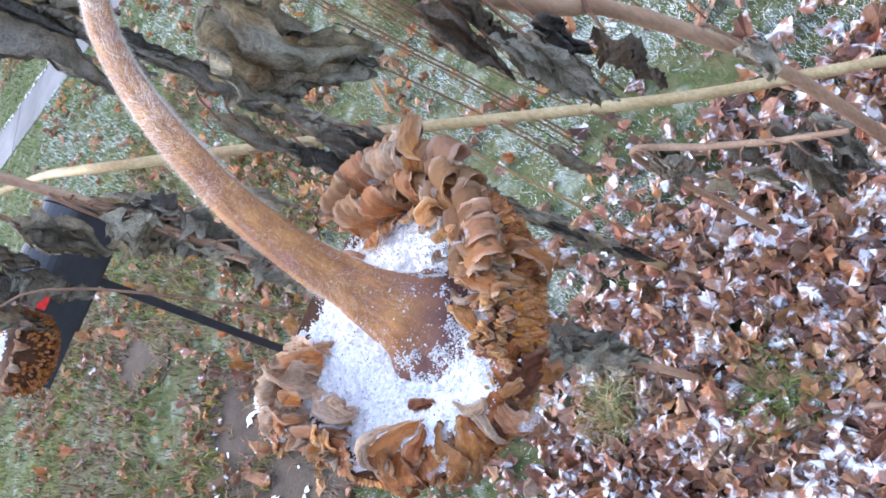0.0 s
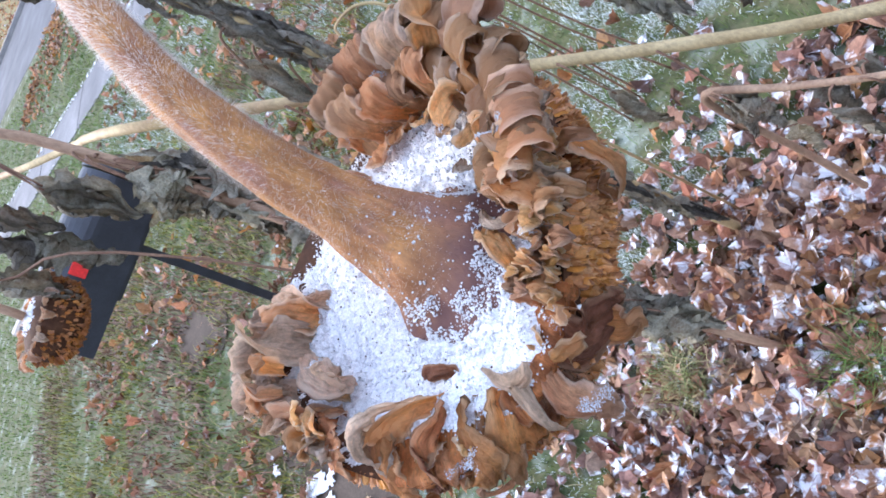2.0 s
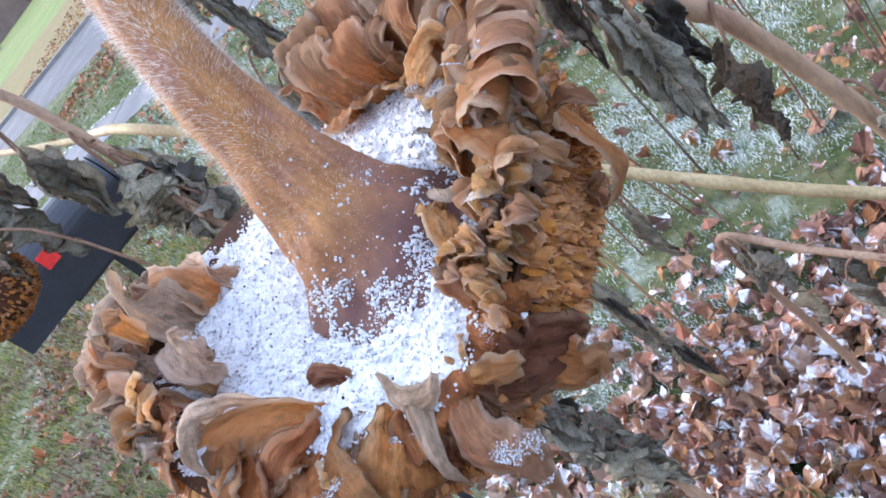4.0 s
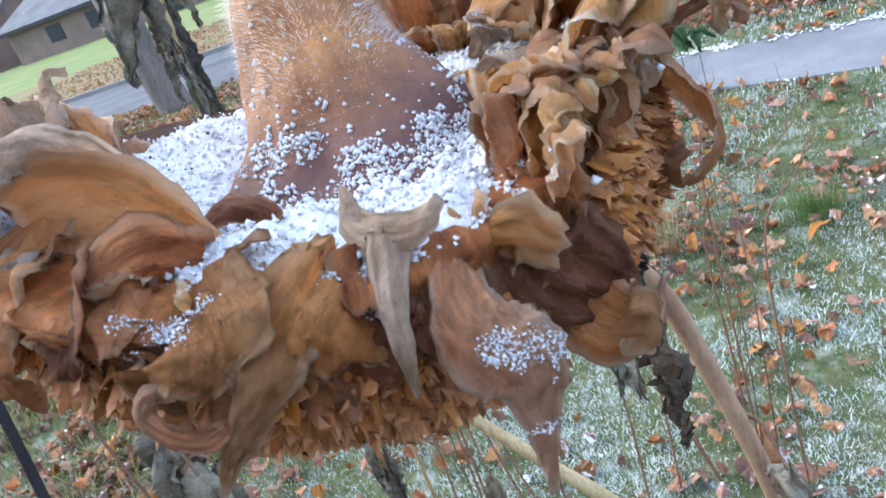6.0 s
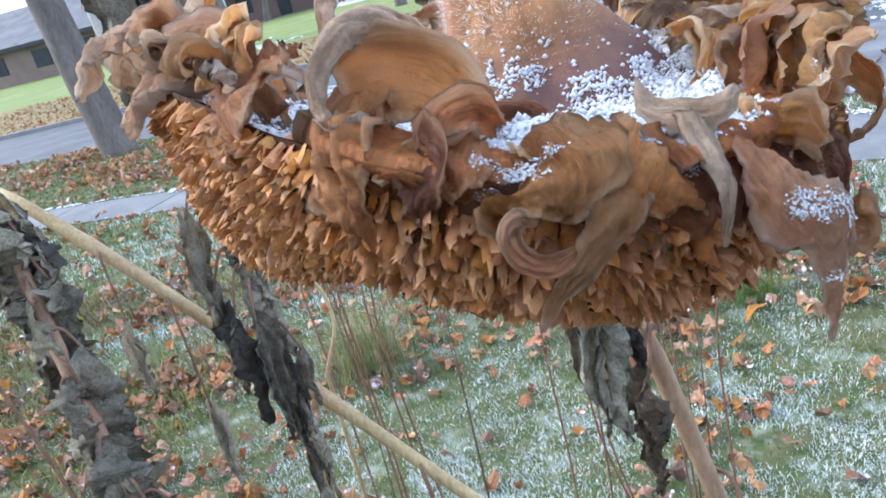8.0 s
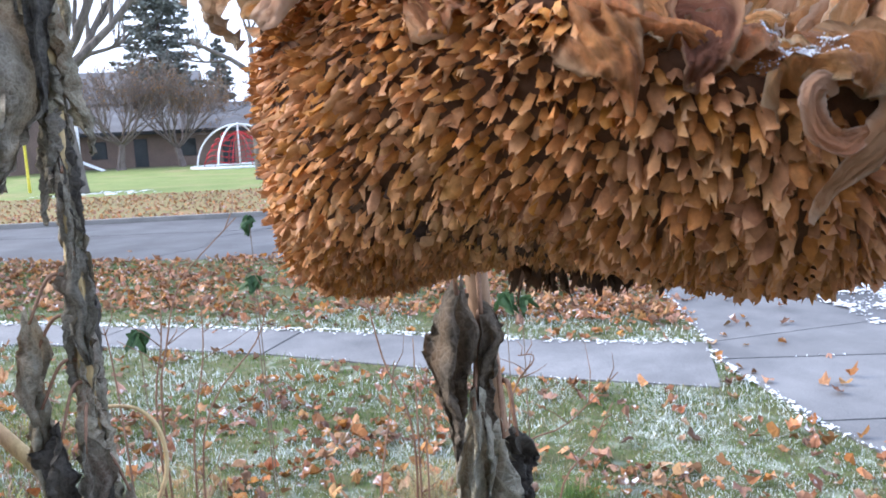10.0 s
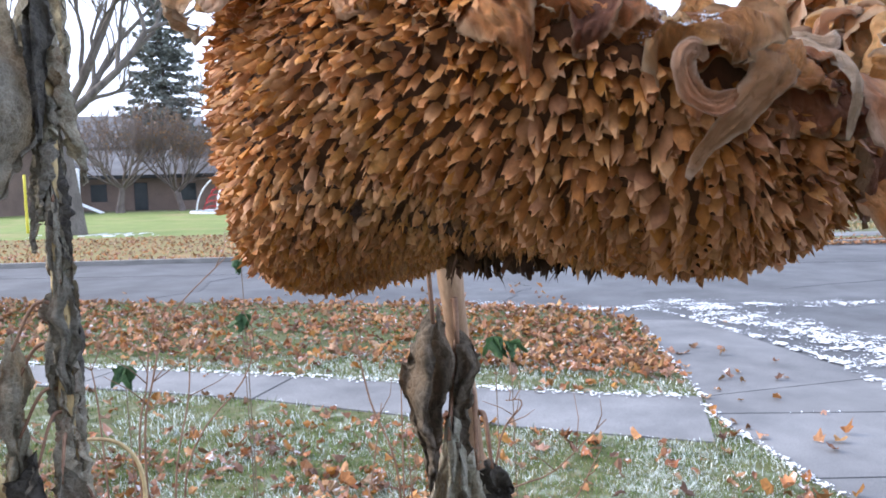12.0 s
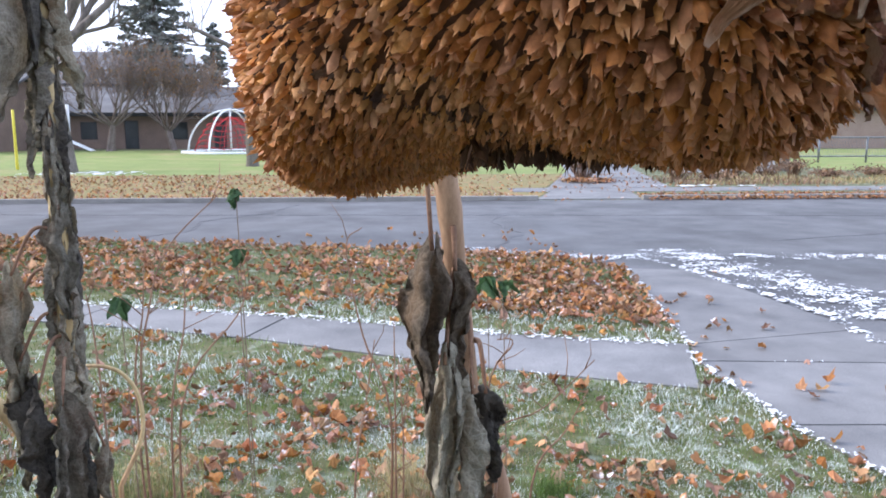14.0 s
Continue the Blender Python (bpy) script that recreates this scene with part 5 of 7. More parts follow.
# withered leaves of the main stalk
for (at, L, W, yaw, tilt, root, mm, fo, cu) in (
        ((-0.016, 0.437, 1.712), 0.145, 0.056, 0.15, 0.03, (-0.035, 0.43, 1.86), "withered_brown", 0.45, 0.12),
        ((0.006, 0.455, 1.690), 0.105, 0.034, -0.6, 0.0, (0.004, 0.46, 1.73), "withered_brown", 0.5, 0.2),
        ((-0.004, 0.445, 1.605), 0.19, 0.056, -0.2, 0.05, (0.012, 0.485, 1.69), "withered", 0.5, 0.15),
        ((0.022, 0.45, 1.575), 0.17, 0.042, 0.6, 0.0, (0.02, 0.49, 1.64), "withered", 0.45, 0.15),
        ((0.037, 0.47, 1.568), 0.085, 0.048, 0.5, -0.1, (0.03, 0.51, 1.61), "withered_black", 0.4, 0.3),
        ((0.055, 0.53, 1.43), 0.16, 0.06, 2.2, 0.1, (0.07, 0.57, 1.47), "withered_brown", 0.5, 0.4),
        ((-0.02, 0.275, 1.955), 0.135, 0.12, 0.5, 0.1, (-0.045, 0.36, 2.015), "withered", 0.45, 0.35),
        ((0.15, 0.57, 1.17), 0.10, 0.06, 0.4, 0.05, (0.12, 0.62, 1.22), "withered", 0.5, 0.6)):
    hang_leaf(lr, hero, Vector(at), L, W, yaw, tilt, M[mm], Vector(root), 1.35, fo, cu)

# leaning straw-coloured stalk
plant_c = tagged(empty("leaning_stalk", (0, 0, 0)), "leaning straw-yellow sunflower stalk bent over near its top", "dead plant", "dead sunflower stalks")
_, path_c = stalk_tube([(0.60, 0.90, -0.03), (0.30, 0.92, 0.34), (-0.07, 0.93, 0.72), (-0.50, 0.97, 1.20), (-0.955, 1.045, 1.637), (-1.25, 1.25, 1.67), (-1.47, 1.42, 1.65), (-1.70, 1.50, 1.72), (-1.95, 1.62, 1.78)],
                       0.0145, 0.009, M["stalk_yellow"], plant_c, 3, knots=0.1)
for (z, dz, L, W, yaw) in ((1.45, 0.22, 0.17, 0.05, 0.5), (1.25, 0.2, 0.16, 0.06, 2.0), (1.05, 0.14, 0.2, 0.07, 1.0), (0.9, 0.2, 0.18, 0.08, 4.0), (1.55, 0.14, 0.14, 0.05, 3.0)):
    c = at_height(path_c[:40], z)
    hang_leaf(lr, plant_c, c + Vector((0.03, -0.05, -dz)), L, W, yaw, 0.05, M["withered"], c, 1.1, 0.7, 0.3)

# brown leaning stem with a leafy column by the mailbox, carrying a second seed head
plant_e = tagged(empty("dead_sunflower_stalk", (0, 0, 0)), "brown sunflower stem with dark hanging leaves near the mailbox", "dead plant", "dead sunflower stalks")
_, path_e = stalk_tube([(-0.60, 0.60, -0.03), (-0.62, 0.61, 0.6), (-0.66, 0.63, 1.1), (-0.73, 0.68, 1.39), (-0.78, 0.74, 1.53), (-0.82, 0.79, 1.69), (-0.85, 0.82, 1.79), (-0.89, 0.85, 1.90), (-0.94, 0.85, 2.0),
                        (-1.02, 0.77, 2.05), (-1.065, 0.66, 1.97), (-1.06, 0.61, 1.80)], 0.012, 0.008, M["stalk_brown"], plant_e, 4, knots=0.1)
z = 1.72
while z > 0.55:
    c = at_height(path_e[:60], z)
    yaw = lr.uniform(0, 6.28)
    off = Vector((math.sin(yaw), -math.cos(yaw), 0)) * lr.uniform(0.012, 0.045)
    hang_leaf(lr, plant_e, c + off, lr.uniform(0.13, 0.20), lr.uniform(0.10, 0.15), yaw, lr.normal(0, 0.12), M["withered_black"] if lr.random() < 0.12 else M["withered"], c + Vector((0, 0, 0.05)), 1.0, 0.6, 0.3)
    z -= lr.uniform(0.022, 0.042)
for (ax, ay, az, L, W, rz, mm) in ((-0.883, 0.753, 1.833, 0.17, 0.15, 1.94, "withered"), (-0.888, 0.744, 1.818, 0.14, 0.12, 1.93, "withered"), (-0.929, 0.694, 1.824, 0.15, 0.12, 1.96, "withered"), (-0.949, 0.678, 1.867, 0.12, 0.1, 1.97, "withered_black"), (-0.99, 0.62, 1.867, 0.14, 0.1, 1.99, "withered"), (-0.832, 0.772, 1.704, 0.15, 0.17, 1.8, "withered"), (-0.828, 0.769, 1.686, 0.17, 0.16, 1.78, "withered"), (-0.817, 0.777, 1.676, 0.16, 0.15, 1.76, "withered"), (-0.797, 0.789, 1.654, 0.14, 0.13, 1.74, "withered_black"), (-0.931, 0.708, 1.896, 0.12, 0.1, 1.97, "withered")):
    c = at_height(path_e[:64], rz)
    hang_leaf(lr, plant_e, Vector((ax, ay, az)), L * 0.95, W * 0.8, lr.uniform(0, 6.28), lr.normal(0, 0.1), M[mm], c, 1.0, 0.6, 0.25)

# small broken stalk with leaves over the leaf pile
plant_f = tagged(empty("broken_stalk", (0, 0, 0)), "short broken brown stalk with drooping leaves over the leaf pile", "dead plant", "dead sunflower stalks")
_, path_f = stalk_tube([(-0.20, 0.84, -0.03), (-0.22, 0.87, 0.35), (-0.245, 0.90, 0.72), (-0.11, 0.83, 0.67), (0.01, 0.763, 0.625), (0.14, 0.69, 0.60)], 0.010, 0.007, M["stalk_brown"], plant_f, 6, knots=0.1)
for k in range(13):
    c = path_f[int(lr.integers(10, len(path_f)))]
    yaw = lr.uniform(0, 6.28)
    hang_leaf(lr, plant_f, c + Vector((math.sin(yaw) * 0.05, math.cos(yaw) * 0.05, -0.03)), lr.uniform(0.14, 0.24), lr.uniform(0.06, 0.11), yaw, lr.normal(0, 0.2), M["withered"], c, 1.1, 0.6, 0.4)

# thin weed stems and a green weed
twig_rng = np.random.default_rng(51)
WEEDS = [
    [(-0.64, 1.58, 1.2), (-0.63, 1.63, 1.37), (-0.59, 1.67, 1.52), (-0.46, 1.72, 1.66)],
    [(-0.65, 1.57, 1.2), (-0.64, 1.62, 1.37), (-0.64, 1.65, 1.47)],
    [(-0.57, 1.56, 1.11), (-0.55, 1.64, 1.33), (-0.55, 1.67, 1.47)],
    [(-0.55, 1.58, 1.15), (-0.43, 1.68, 1.35), (-0.4, 1.7, 1.43)],
    [(-0.05, 1.63, 1.09), (-0.12, 1.7, 1.29), (-0.16, 1.74, 1.51), (-0.12, 1.75, 1.56)],
    [(-0.04, 1.61, 1.04), (-0.04, 1.67, 1.2), (-0.04, 1.71, 1.33)],
    [(-0.02, 1.6, 1.02), (-0.03, 1.68, 1.23)],
    [(0.19, 1.63, 1.14), (0.26, 1.66, 1.27), (0.22, 1.67, 1.28)],
    [(0.17, 1.58, 1.02), (0.33, 1.6, 1.12), (0.46, 1.61, 1.24)],
    [(0.29, 1.53, 0.95), (0.38, 1.57, 1.07), (0.44, 1.59, 1.17)],
    [(-0.7, 1.51, 1.08), (-0.74, 1.58, 1.33), (-0.76, 1.6, 1.43)],
    [(-0.14, 1.56, 0.95), (-0.11, 1.65, 1.15), (-0.09, 1.69, 1.28)]]
for pts in WEEDS:
    foot = Vector(pts[0])
    p = smooth_path([(foot.x + twig_rng.normal(0, 0.05), foot.y + 0.1, -0.02), (foot.x, foot.y + 0.04, foot.z * 0.5)] + pts, 5)
    w = tagged(link("weed_stem", tube(bmesh.new(), p, taper(len(p), 0.0042, 0.0013), 5), M["weed"]), "thin bare red-brown weed stem standing in the lawn", "weed", "weed stems")
    for q in range(5):
        c = p[int(twig_rng.integers(8, len(p)))]
        d = Vector((twig_rng.normal(), twig_rng.normal(), 1.2)).normalized() * twig_rng.uniform(0.04, 0.16)
        part("twig", tube(bmesh.new(), [c, c + d * 0.5 + Vector((0.01, 0, 0)), c + d], [0.0016, 0.0012, 0.0006], 4), M["weed"], w)
for (x, y, z, s) in ((-0.43, 1.73, 1.66, 0.05), (-0.43, 1.71, 1.51, 0.045), (0.20, 1.71, 1.43, 0.06), (0.24, 1.70, 1.42, 0.05), (-0.69, 1.62, 1.41, 0.055)):
    sprig = tagged(empty("green_sprig", (x, y, z)), "small green leafy sprig on a thin stem", "weed", "green sprigs")
    part("sprig_stem", tube(bmesh.new(), [Vector((0, 0, 0.0)), Vector((0.02, 0, -z * 0.5)), Vector((0.0, 0, -z - 0.02))], [0.0012, 0.0018, 0.0025], 5), M["twig"], sprig)
    for k in range(4):
        ob = part("green_leaf", leaf_bm(twig_rng, s, s * 0.8, 0.5, 0.3, 0.3, 7, 9), M["green_leaf"], sprig)
        ob.matrix_basis = pose(0, 0, 0, twig_rng.uniform(-80, 80), 0, 90 * k + twig_rng.uniform(-30, 30))
hoop = smooth_path([(-0.5, 1.013, 1.228), (-0.474, 1.054, 1.3), (-0.485, 1.076, 1.367), (-0.518, 1.077, 1.408), (-0.564, 1.064, 1.42), (-0.575, 1.055, 1.404)], 8)
tagged(link("dry_hoop_stem", tube(bmesh.new(), [Vector((-0.54, 1.04, -0.02))] + hoop, taper(len(hoop) + 1, 0.0042, 0.0028), 7), M["stalk_yellow"]), "dry yellow stem bent over into a hoop", "dead plant")

# ---- the seed head ----
HX, HY, HZ = 0.004, 0.010, 1.853


def rim_height(a):
    """The rim stands high at the left, dips where the stem crosses it and rises a little at the back."""
    return HZ + 0.002 + 0.031 * max(0.0, math.cos(a - math.radians(205))) ** 1.8 + 0.004 * max(0.0, math.cos(a - math.radians(70)))


def rim_radius(a):
    return (0.0914 - 0.0116 * math.cos(a) + 0.0040 * math.sin(a) - 0.0023 * math.cos(2 * a) - 0.0029 * math.sin(2 * a)
            - 0.0009 * math.cos(3 * a) + 0.0043 * math.sin(3 * a))


def head_profile(a, s):
    """The seed cushion: s from 0 (top rim) to 1 (middle of the underside), at the angle a; its front is round, its back stands steep."""
    power = min(2.0, max(0.25, 0.4256 + 0.5738 * math.cos(a - 4.7034)))
    phi = s * math.pi / 2
    r = rim_radius(a) * max(0.0, math.cos(phi)) ** power
    x, y = HX + r * math.cos(a), HY + r * math.sin(a)
    low = 1.8154 - 0.0347 * x + 0.0485 * y - 0.419 * x * x - 0.990 * y * y + 4.160 * x * y
    top = rim_height(a)
    return Vector((x, y, top + (low - top) * math.sin(phi) ** power))


bm = bmesh.new()
NA, NS = 64, 26
rows = [[bm.verts.new(head_profile(2 * math.pi * i / NA, j / NS)) for i in range(NA)] for j in range(NS)]
tip_v = bm.verts.new(head_profile(0, 1))
for a, b in zip(rows, rows[1:]):
    for i in range(NA):
        j = (i + 1) % NA
        bm.faces.new((a[i], b[i], b[j], a[j]))
for i in range(NA):
    bm.faces.new((rows[-1][i], tip_v, rows[-1][(i + 1) % NA]))
part("seed_bed", bm, M["face"], hero, "dark dried seed bed")

# top of the head: leathery back that dips towards the stem
bm = bmesh.new()


def bowl(x, y):
    """Height of the leathery back: a shallow bowl that rises to the rim."""
    a = math.atan2(y - HY, x - HX)
    q = min(1.05, math.hypot(x - HX, y - HY) / rim_radius(a))
    return HZ - 0.003 + (rim_height(a) - HZ + 0.003) * q ** 3.2


def back(a, s):
    c, p = Vector((HX, HY, HZ)), head_profile(a, 0)
    q = c.lerp(p, s)
    q.z = bowl(q.x, q.y) + 0.0015 * noise.noise(Vector((q.x, q.y, 0)) * 60)
    return q


mid = bm.verts.new(back(0, 0))
rows = [[bm.verts.new(back(2 * math.pi * i / NA, (j + 1) / 8)) for i in range(NA)] for j in range(8)]
for i in range(NA):
    bm.faces.new((mid, rows[0][i], rows[0][(i + 1) % NA]))
for a, b in zip(rows, rows[1:]):
    for i in range(NA):
        j = (i + 1) % NA
        bm.faces.new((a[i], b[i], b[j], a[j]))
part("back", bm, M["face"], hero, "leathery brown back of the seed head")

# snow on the back


def snow_depth(x, y):
    """How thick the snow lies: deep along the rim and beside the stem, broken into clumps round the foot of the stem."""
    a = math.atan2(y - HY, x - HX)
    q = math.hypot(x - HX, y - HY) / rim_radius(a)
    cover = 0.0085 * (1 - max(0.0, q - 0.55) / 0.40)
    gap = math.hypot(x - 0.022, (y - 0.006) * 0.8)
    bare = max(0.0, 1 - gap / 0.040)
    cover -= 0.0125 * bare ** 0.8
    cover += 0.006 * math.exp(-((x + 0.045) ** 2 + (y - 0.030) ** 2) / 0.022 ** 2) + 0.004 * math.exp(-((x - 0.052) ** 2 + (y + 0.030) ** 2) / 0.020 ** 2)
    cover += 0.005 * math.exp(-((x - 0.015) ** 2 / 0.04 ** 2 + (y + 0.060) ** 2 / 0.016 ** 2))
    p = Vector((x, y, 3))
    cover += 0.0030 * noise.noise(p * 45) + (0.0022 + 0.0030 * bare) * noise.noise(p * 190) + 0.0050 * bare * noise.noise(p * 95) + 0.0017 * (0.4 - 1.6 * abs(noise.noise(p * 380))) + 0.0006 * noise.noise(p * 900)
    return cover


sr = np.random.default_rng(12)
bm = bmesh.new()
grid = {}
step = 0.0011
n = 88
for j in range(-n, n + 1):
    for i in range(-n, n + 1):
        x, y = HX + i * step, HY + j * step
        if math.hypot(i * step, j * step) > 0.985 * rim_radius(math.atan2(j, i)):
            continue
        d = snow_depth(x, y)
        if d > -0.0012:
            grid[i, j] = bm.verts.new((x, y, bowl(x, y) + d))
for (i, j), v0 in grid.items():
    if (i + 1, j) in grid and (i, j + 1) in grid and (i + 1, j + 1) in grid:
        bm.faces.new((v0, grid[i + 1, j], grid[i + 1, j + 1], grid[i, j + 1]))
ks = list(grid.keys())
tops = {k: v.co.copy() for k, v in grid.items()}
head_snow = link("head_snow", bm, M["snow"])
tagged(head_snow, "granular white snow lying in the back of the seed head", "snow")


def blobs(name, centres, sizes, material, parent=None):
    """Small rough grains, eight faces each."""
    ico = np.array([(1, 0, 0), (-1, 0, 0), (0, 1, 0), (0, -1, 0), (0, 0, 1), (0, 0, -1)]) * 1.08
    f = [(0, 2, 4), (2, 1, 4), (1, 3, 4), (3, 0, 4), (2, 0, 5), (1, 2, 5), (3, 1, 5), (0, 3, 5)]
    c = np.asarray(centres)
    v = ico[None] * np.asarray(sizes)[:, None, None] * sr.uniform(0.7, 1.3, (len(c), 6, 1)) + c[:, None]
    return many(name, v, f, material, parent, smooth=True)


cent, size = [], []
for k in sr.integers(0, len(ks), 9000):
    p = tops[ks[k]]
    cent.append((p.x + sr.normal() * 0.0008, p.y + sr.normal() * 0.0008, p.z + 0.0004))
    size.append(0.0002 + 0.0007 * sr.random() ** 2)
for _ in range(1500):
    x, y = 0.022 + sr.normal() * 0.020, 0.000 + sr.normal() * 0.024
    cent.append((x, y, bowl(x, y) + max(0.0, snow_depth(x, y)) + 0.0008))
    size.append(0.0004 + 0.0009 * sr.random() ** 2)
for f in stem.data.polygons:
    if f.center.z < 1.852 or f.center.z > 1.900 or f.normal.dot(Vector((0.75, -0.5, 0.3))) < 0.05:
        continue
    climb = (1.900 - f.center.z) / 0.045
    thick = noise.noise(f.center * 110) + 0.6 * noise.noise(f.center * 330) + climb * 0.95 - 0.72
    p = [stem.data.vertices[k].co for k in f.vertices]
    for q in range(int(max(0.02 + 0.10 * climb, min(7, thick * 9)) * f.area / 2.2e-6 + sr.random())):
        w, h = sr.random(2)
        cent.append(tuple(p[0].lerp(p[1], w).lerp(p[3].lerp(p[2], w), h) + f.normal * 0.0002))
        size.append(0.0002 + 0.0006 * sr.random() ** 2)
tagged(blobs("snow_grains", cent, size, M["snow"]), "loose snow grains on the seed head", "snow", kind="stuff")

# brown specks of chaff on the snow
fleck_c, fleck_s = [], []
for k in sr.integers(0, len(ks), 600):
    p = tops[ks[k]]
    fleck_c.append((p.x, p.y, p.z + 0.0002))
    fleck_s.append(0.00015 + 0.0005 * sr.random() ** 3)
tagged(blobs("chaff_specks", fleck_c, fleck_s, M["face"]), "brown specks of chaff lying on the snow", "chaff", kind="stuff")


# papery chaff over the seed bed
def chaff_shape(rng, n, L, W):
    """Thin cupped scales with three ragged teeth: (n, 13, 3), along +z, the back towards -y."""
    l, w = L * rng.uniform(0.75, 1.2, n), W * rng.uniform(0.8, 1.2, n)
    v = np.zeros((n, 13, 3))
    j = lambda s: rng.normal(0, s, n)
    for k, (x, y, z) in enumerate(((-0.42, 0.20, -0.25), (0, 0.0, -0.25), (0.42, 0.20, -0.25), (-0.54, 0.24, 0.42), (0, -0.04, 0.45), (0.54, 0.24, 0.42),
                                   (-0.50, 0.28, 0.68), (-0.20, 0.04, 0.80), (0.20, 0.04, 0.80), (0.50, 0.28, 0.68), (-0.33, 0.20, 0.82), (0.04, -0.12, 0.99), (0.33, 0.20, 0.82))):
        f = 1.7 if k > 5 else 1.0 if k > 2 else 0.3
        v[:, k] = np.stack([w * (x + j(0.06) * f), w * (y + j(0.10) * f), l * (z + j(0.08) * f)], 1)
    return v


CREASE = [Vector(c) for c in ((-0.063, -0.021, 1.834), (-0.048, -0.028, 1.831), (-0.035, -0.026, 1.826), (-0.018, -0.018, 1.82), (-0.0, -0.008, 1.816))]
CHAFF = [(0, 1, 4), (0, 4, 3), (1, 2, 5), (1, 5, 4), (3, 4, 7), (3, 7, 6), (4, 5, 9), (4, 9, 8), (4, 8, 7), (6, 7, 10), (7, 8, 11), (8, 9, 12)]
TIP = np.array([0, 0, 0, 0, 0, 0, 0, 0, 0, 1, 1, 1])
cr = np.random.default_rng(33)


def spacing(q):
    """Distance between scales: wide at the rim, close in the middle of the underside."""
    return 0.0015 + 0.0011 * min(1.0, (1 - q) / 0.55)


# how many scales lie between the rim and each share of the profile
shares_s = np.linspace(0.004, 0.992, 160)
count = [0.0]
for q0, q1 in zip(shares_s, shares_s[1:]):
    girth = run = 0.0
    for k in range(24):
        a = 2 * math.pi * k / 24
        p0, p1 = head_profile(a, q0), head_profile(a, q1)
        girth += math.hypot(p0.x - HX, p0.y - HY) * 2 * math.pi / 24
        run += (p1 - p0).length / 24
    count.append(count[-1] + girth * run / spacing(q0) ** 2)
places, frames_, widths = [], [], []
for i in range(int(count[-1])):
    ss = float(np.interp(i + 0.5, count, shares_s))
    a = 2.399963 * i
    turn = math.degrees(a) % 360
    if 248 < turn < 322 and ss < 0.06:  # the bracts cover these
        continue
    p = head_profile(a, ss)
    du = (head_profile(a + 0.02, ss) - p).normalized()
    dv = (head_profile(a, min(ss + 0.01, 1)) - head_profile(a, max(ss - 0.01, 0))).normalized()
    nrm = du.cross(dv).normalized()
    if nrm.dot(p - Vector((HX, HY, HZ - 0.02))) < 0:
        nrm = -nrm
    down = Vector((0.3 * noise.noise(p * 22), 0, -1)) + Vector((-0.30, 0.1, 0)) * (1 if p.x < -0.02 else 0.35)
    lay = down - nrm * down.dot(nrm)
    lay = lay.normalized() if lay.length > 0.25 else lay * 3
    flat = min(1.0, max(0.0, (p.x + 0.06) / 0.07)) * min(1.0, max(0.0, (0.05 - p.y) / 0.06))
    axis = (nrm * 0.95 + lay * (0.36 + 0.30 * flat) + du * (0.45 * noise.noise(p * 26) + 0.3 * noise.noise(p * 70)) + lay * 0.5 * noise.noise(p * 48) + Vector(cr.normal(0, 0.17, 3))).normalized()
    w = axis.cross(nrm)
    w = w.normalized() if w.length > 0.08 else du
    w = (w + axis.cross(w) * cr.normal(0, 0.5)).normalized()
    side = axis.cross(w).normalized()
    if side.dot(nrm) > 0:
        w, side = -w, -side
    places.append(p + Vector(cr.normal(0, 0.0003, 3)))
    frames_.append((w, side, axis))
    widths.append(spacing(ss) * (1.0 + 0.35 * min(1.0, max(0.0, (p.x + 0.03) / 0.06))))
shape = chaff_shape(cr, len(places), 1.0, 1.0)
widths = np.array(widths)
shape[:, :, :2] *= widths[:, None, None] * cr.uniform(0.7, 1.15, (len(places), 1, 1)) * 1.06
shape[:, :, 2] *= ((0.0018 + widths * 1.3) * cr.uniform(0.7, 1.2, len(places)))[:, None]
rot = np.array([[list(c) for c in fr] for fr in frames_])


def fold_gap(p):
    """How far a scale lies from the crease round the lower front, dark with mould and painted shade."""
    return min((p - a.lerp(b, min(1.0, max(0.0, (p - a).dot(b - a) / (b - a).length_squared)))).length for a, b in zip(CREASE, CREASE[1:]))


# Dark scales: mould, plus painted shade of a fold the convex cushion lacks.
mould_shade = np.array([fold_gap(p) + 0.004 * noise.noise(p * 90) < cr.uniform(-0.004, 0.011) for p in places])
shape[mould_shade, :, 2] *= 0.72
world_v = np.einsum("nkc,ncd->nkd", shape, rot) + np.array([tuple(p) for p in places])[:, None]
# the scales on the front flank are parts of their own
near = [i for i, p in enumerate(places) if p.y < -0.04 and p.x < 0.05 and p.z < 1.842]
near = [i for i in near if not mould_shade[i]]
own = {int(i) for i in cr.choice(near, min(300, len(near)), replace=False)}
rest = np.array([i not in own for i in range(len(places))]) & ~mould_shade
tips_ob = many("chaff", world_v[rest], CHAFF, M["chaff"], hero, True)
tips_ob.data.materials.append(M["chaff_tip"])
tips_ob.data.polygons.foreach_set("material_index", np.tile(TIP, int(rest.sum())).astype(np.int32))
tagged(tips_ob, kind="stuff")
tagged(many("mouldy_chaff", world_v[mould_shade], CHAFF, M["chaff_black"], hero, True), kind="stuff")
variants = []
for k in range(12):
    me = bpy.data.meshes.new("chaff_scale")
    me.from_pydata([tuple(c) for c in shape[near[k * 20]]], [], CHAFF)
    me.materials.append(M["chaff_piece"])
    me.materials.append(M["chaff_tip"])
    me.polygons.foreach_set("material_index", TIP.astype(np.int32))
    me.polygons.foreach_set("use_smooth", np.ones(len(CHAFF), dtype=bool))
    variants.append(me)
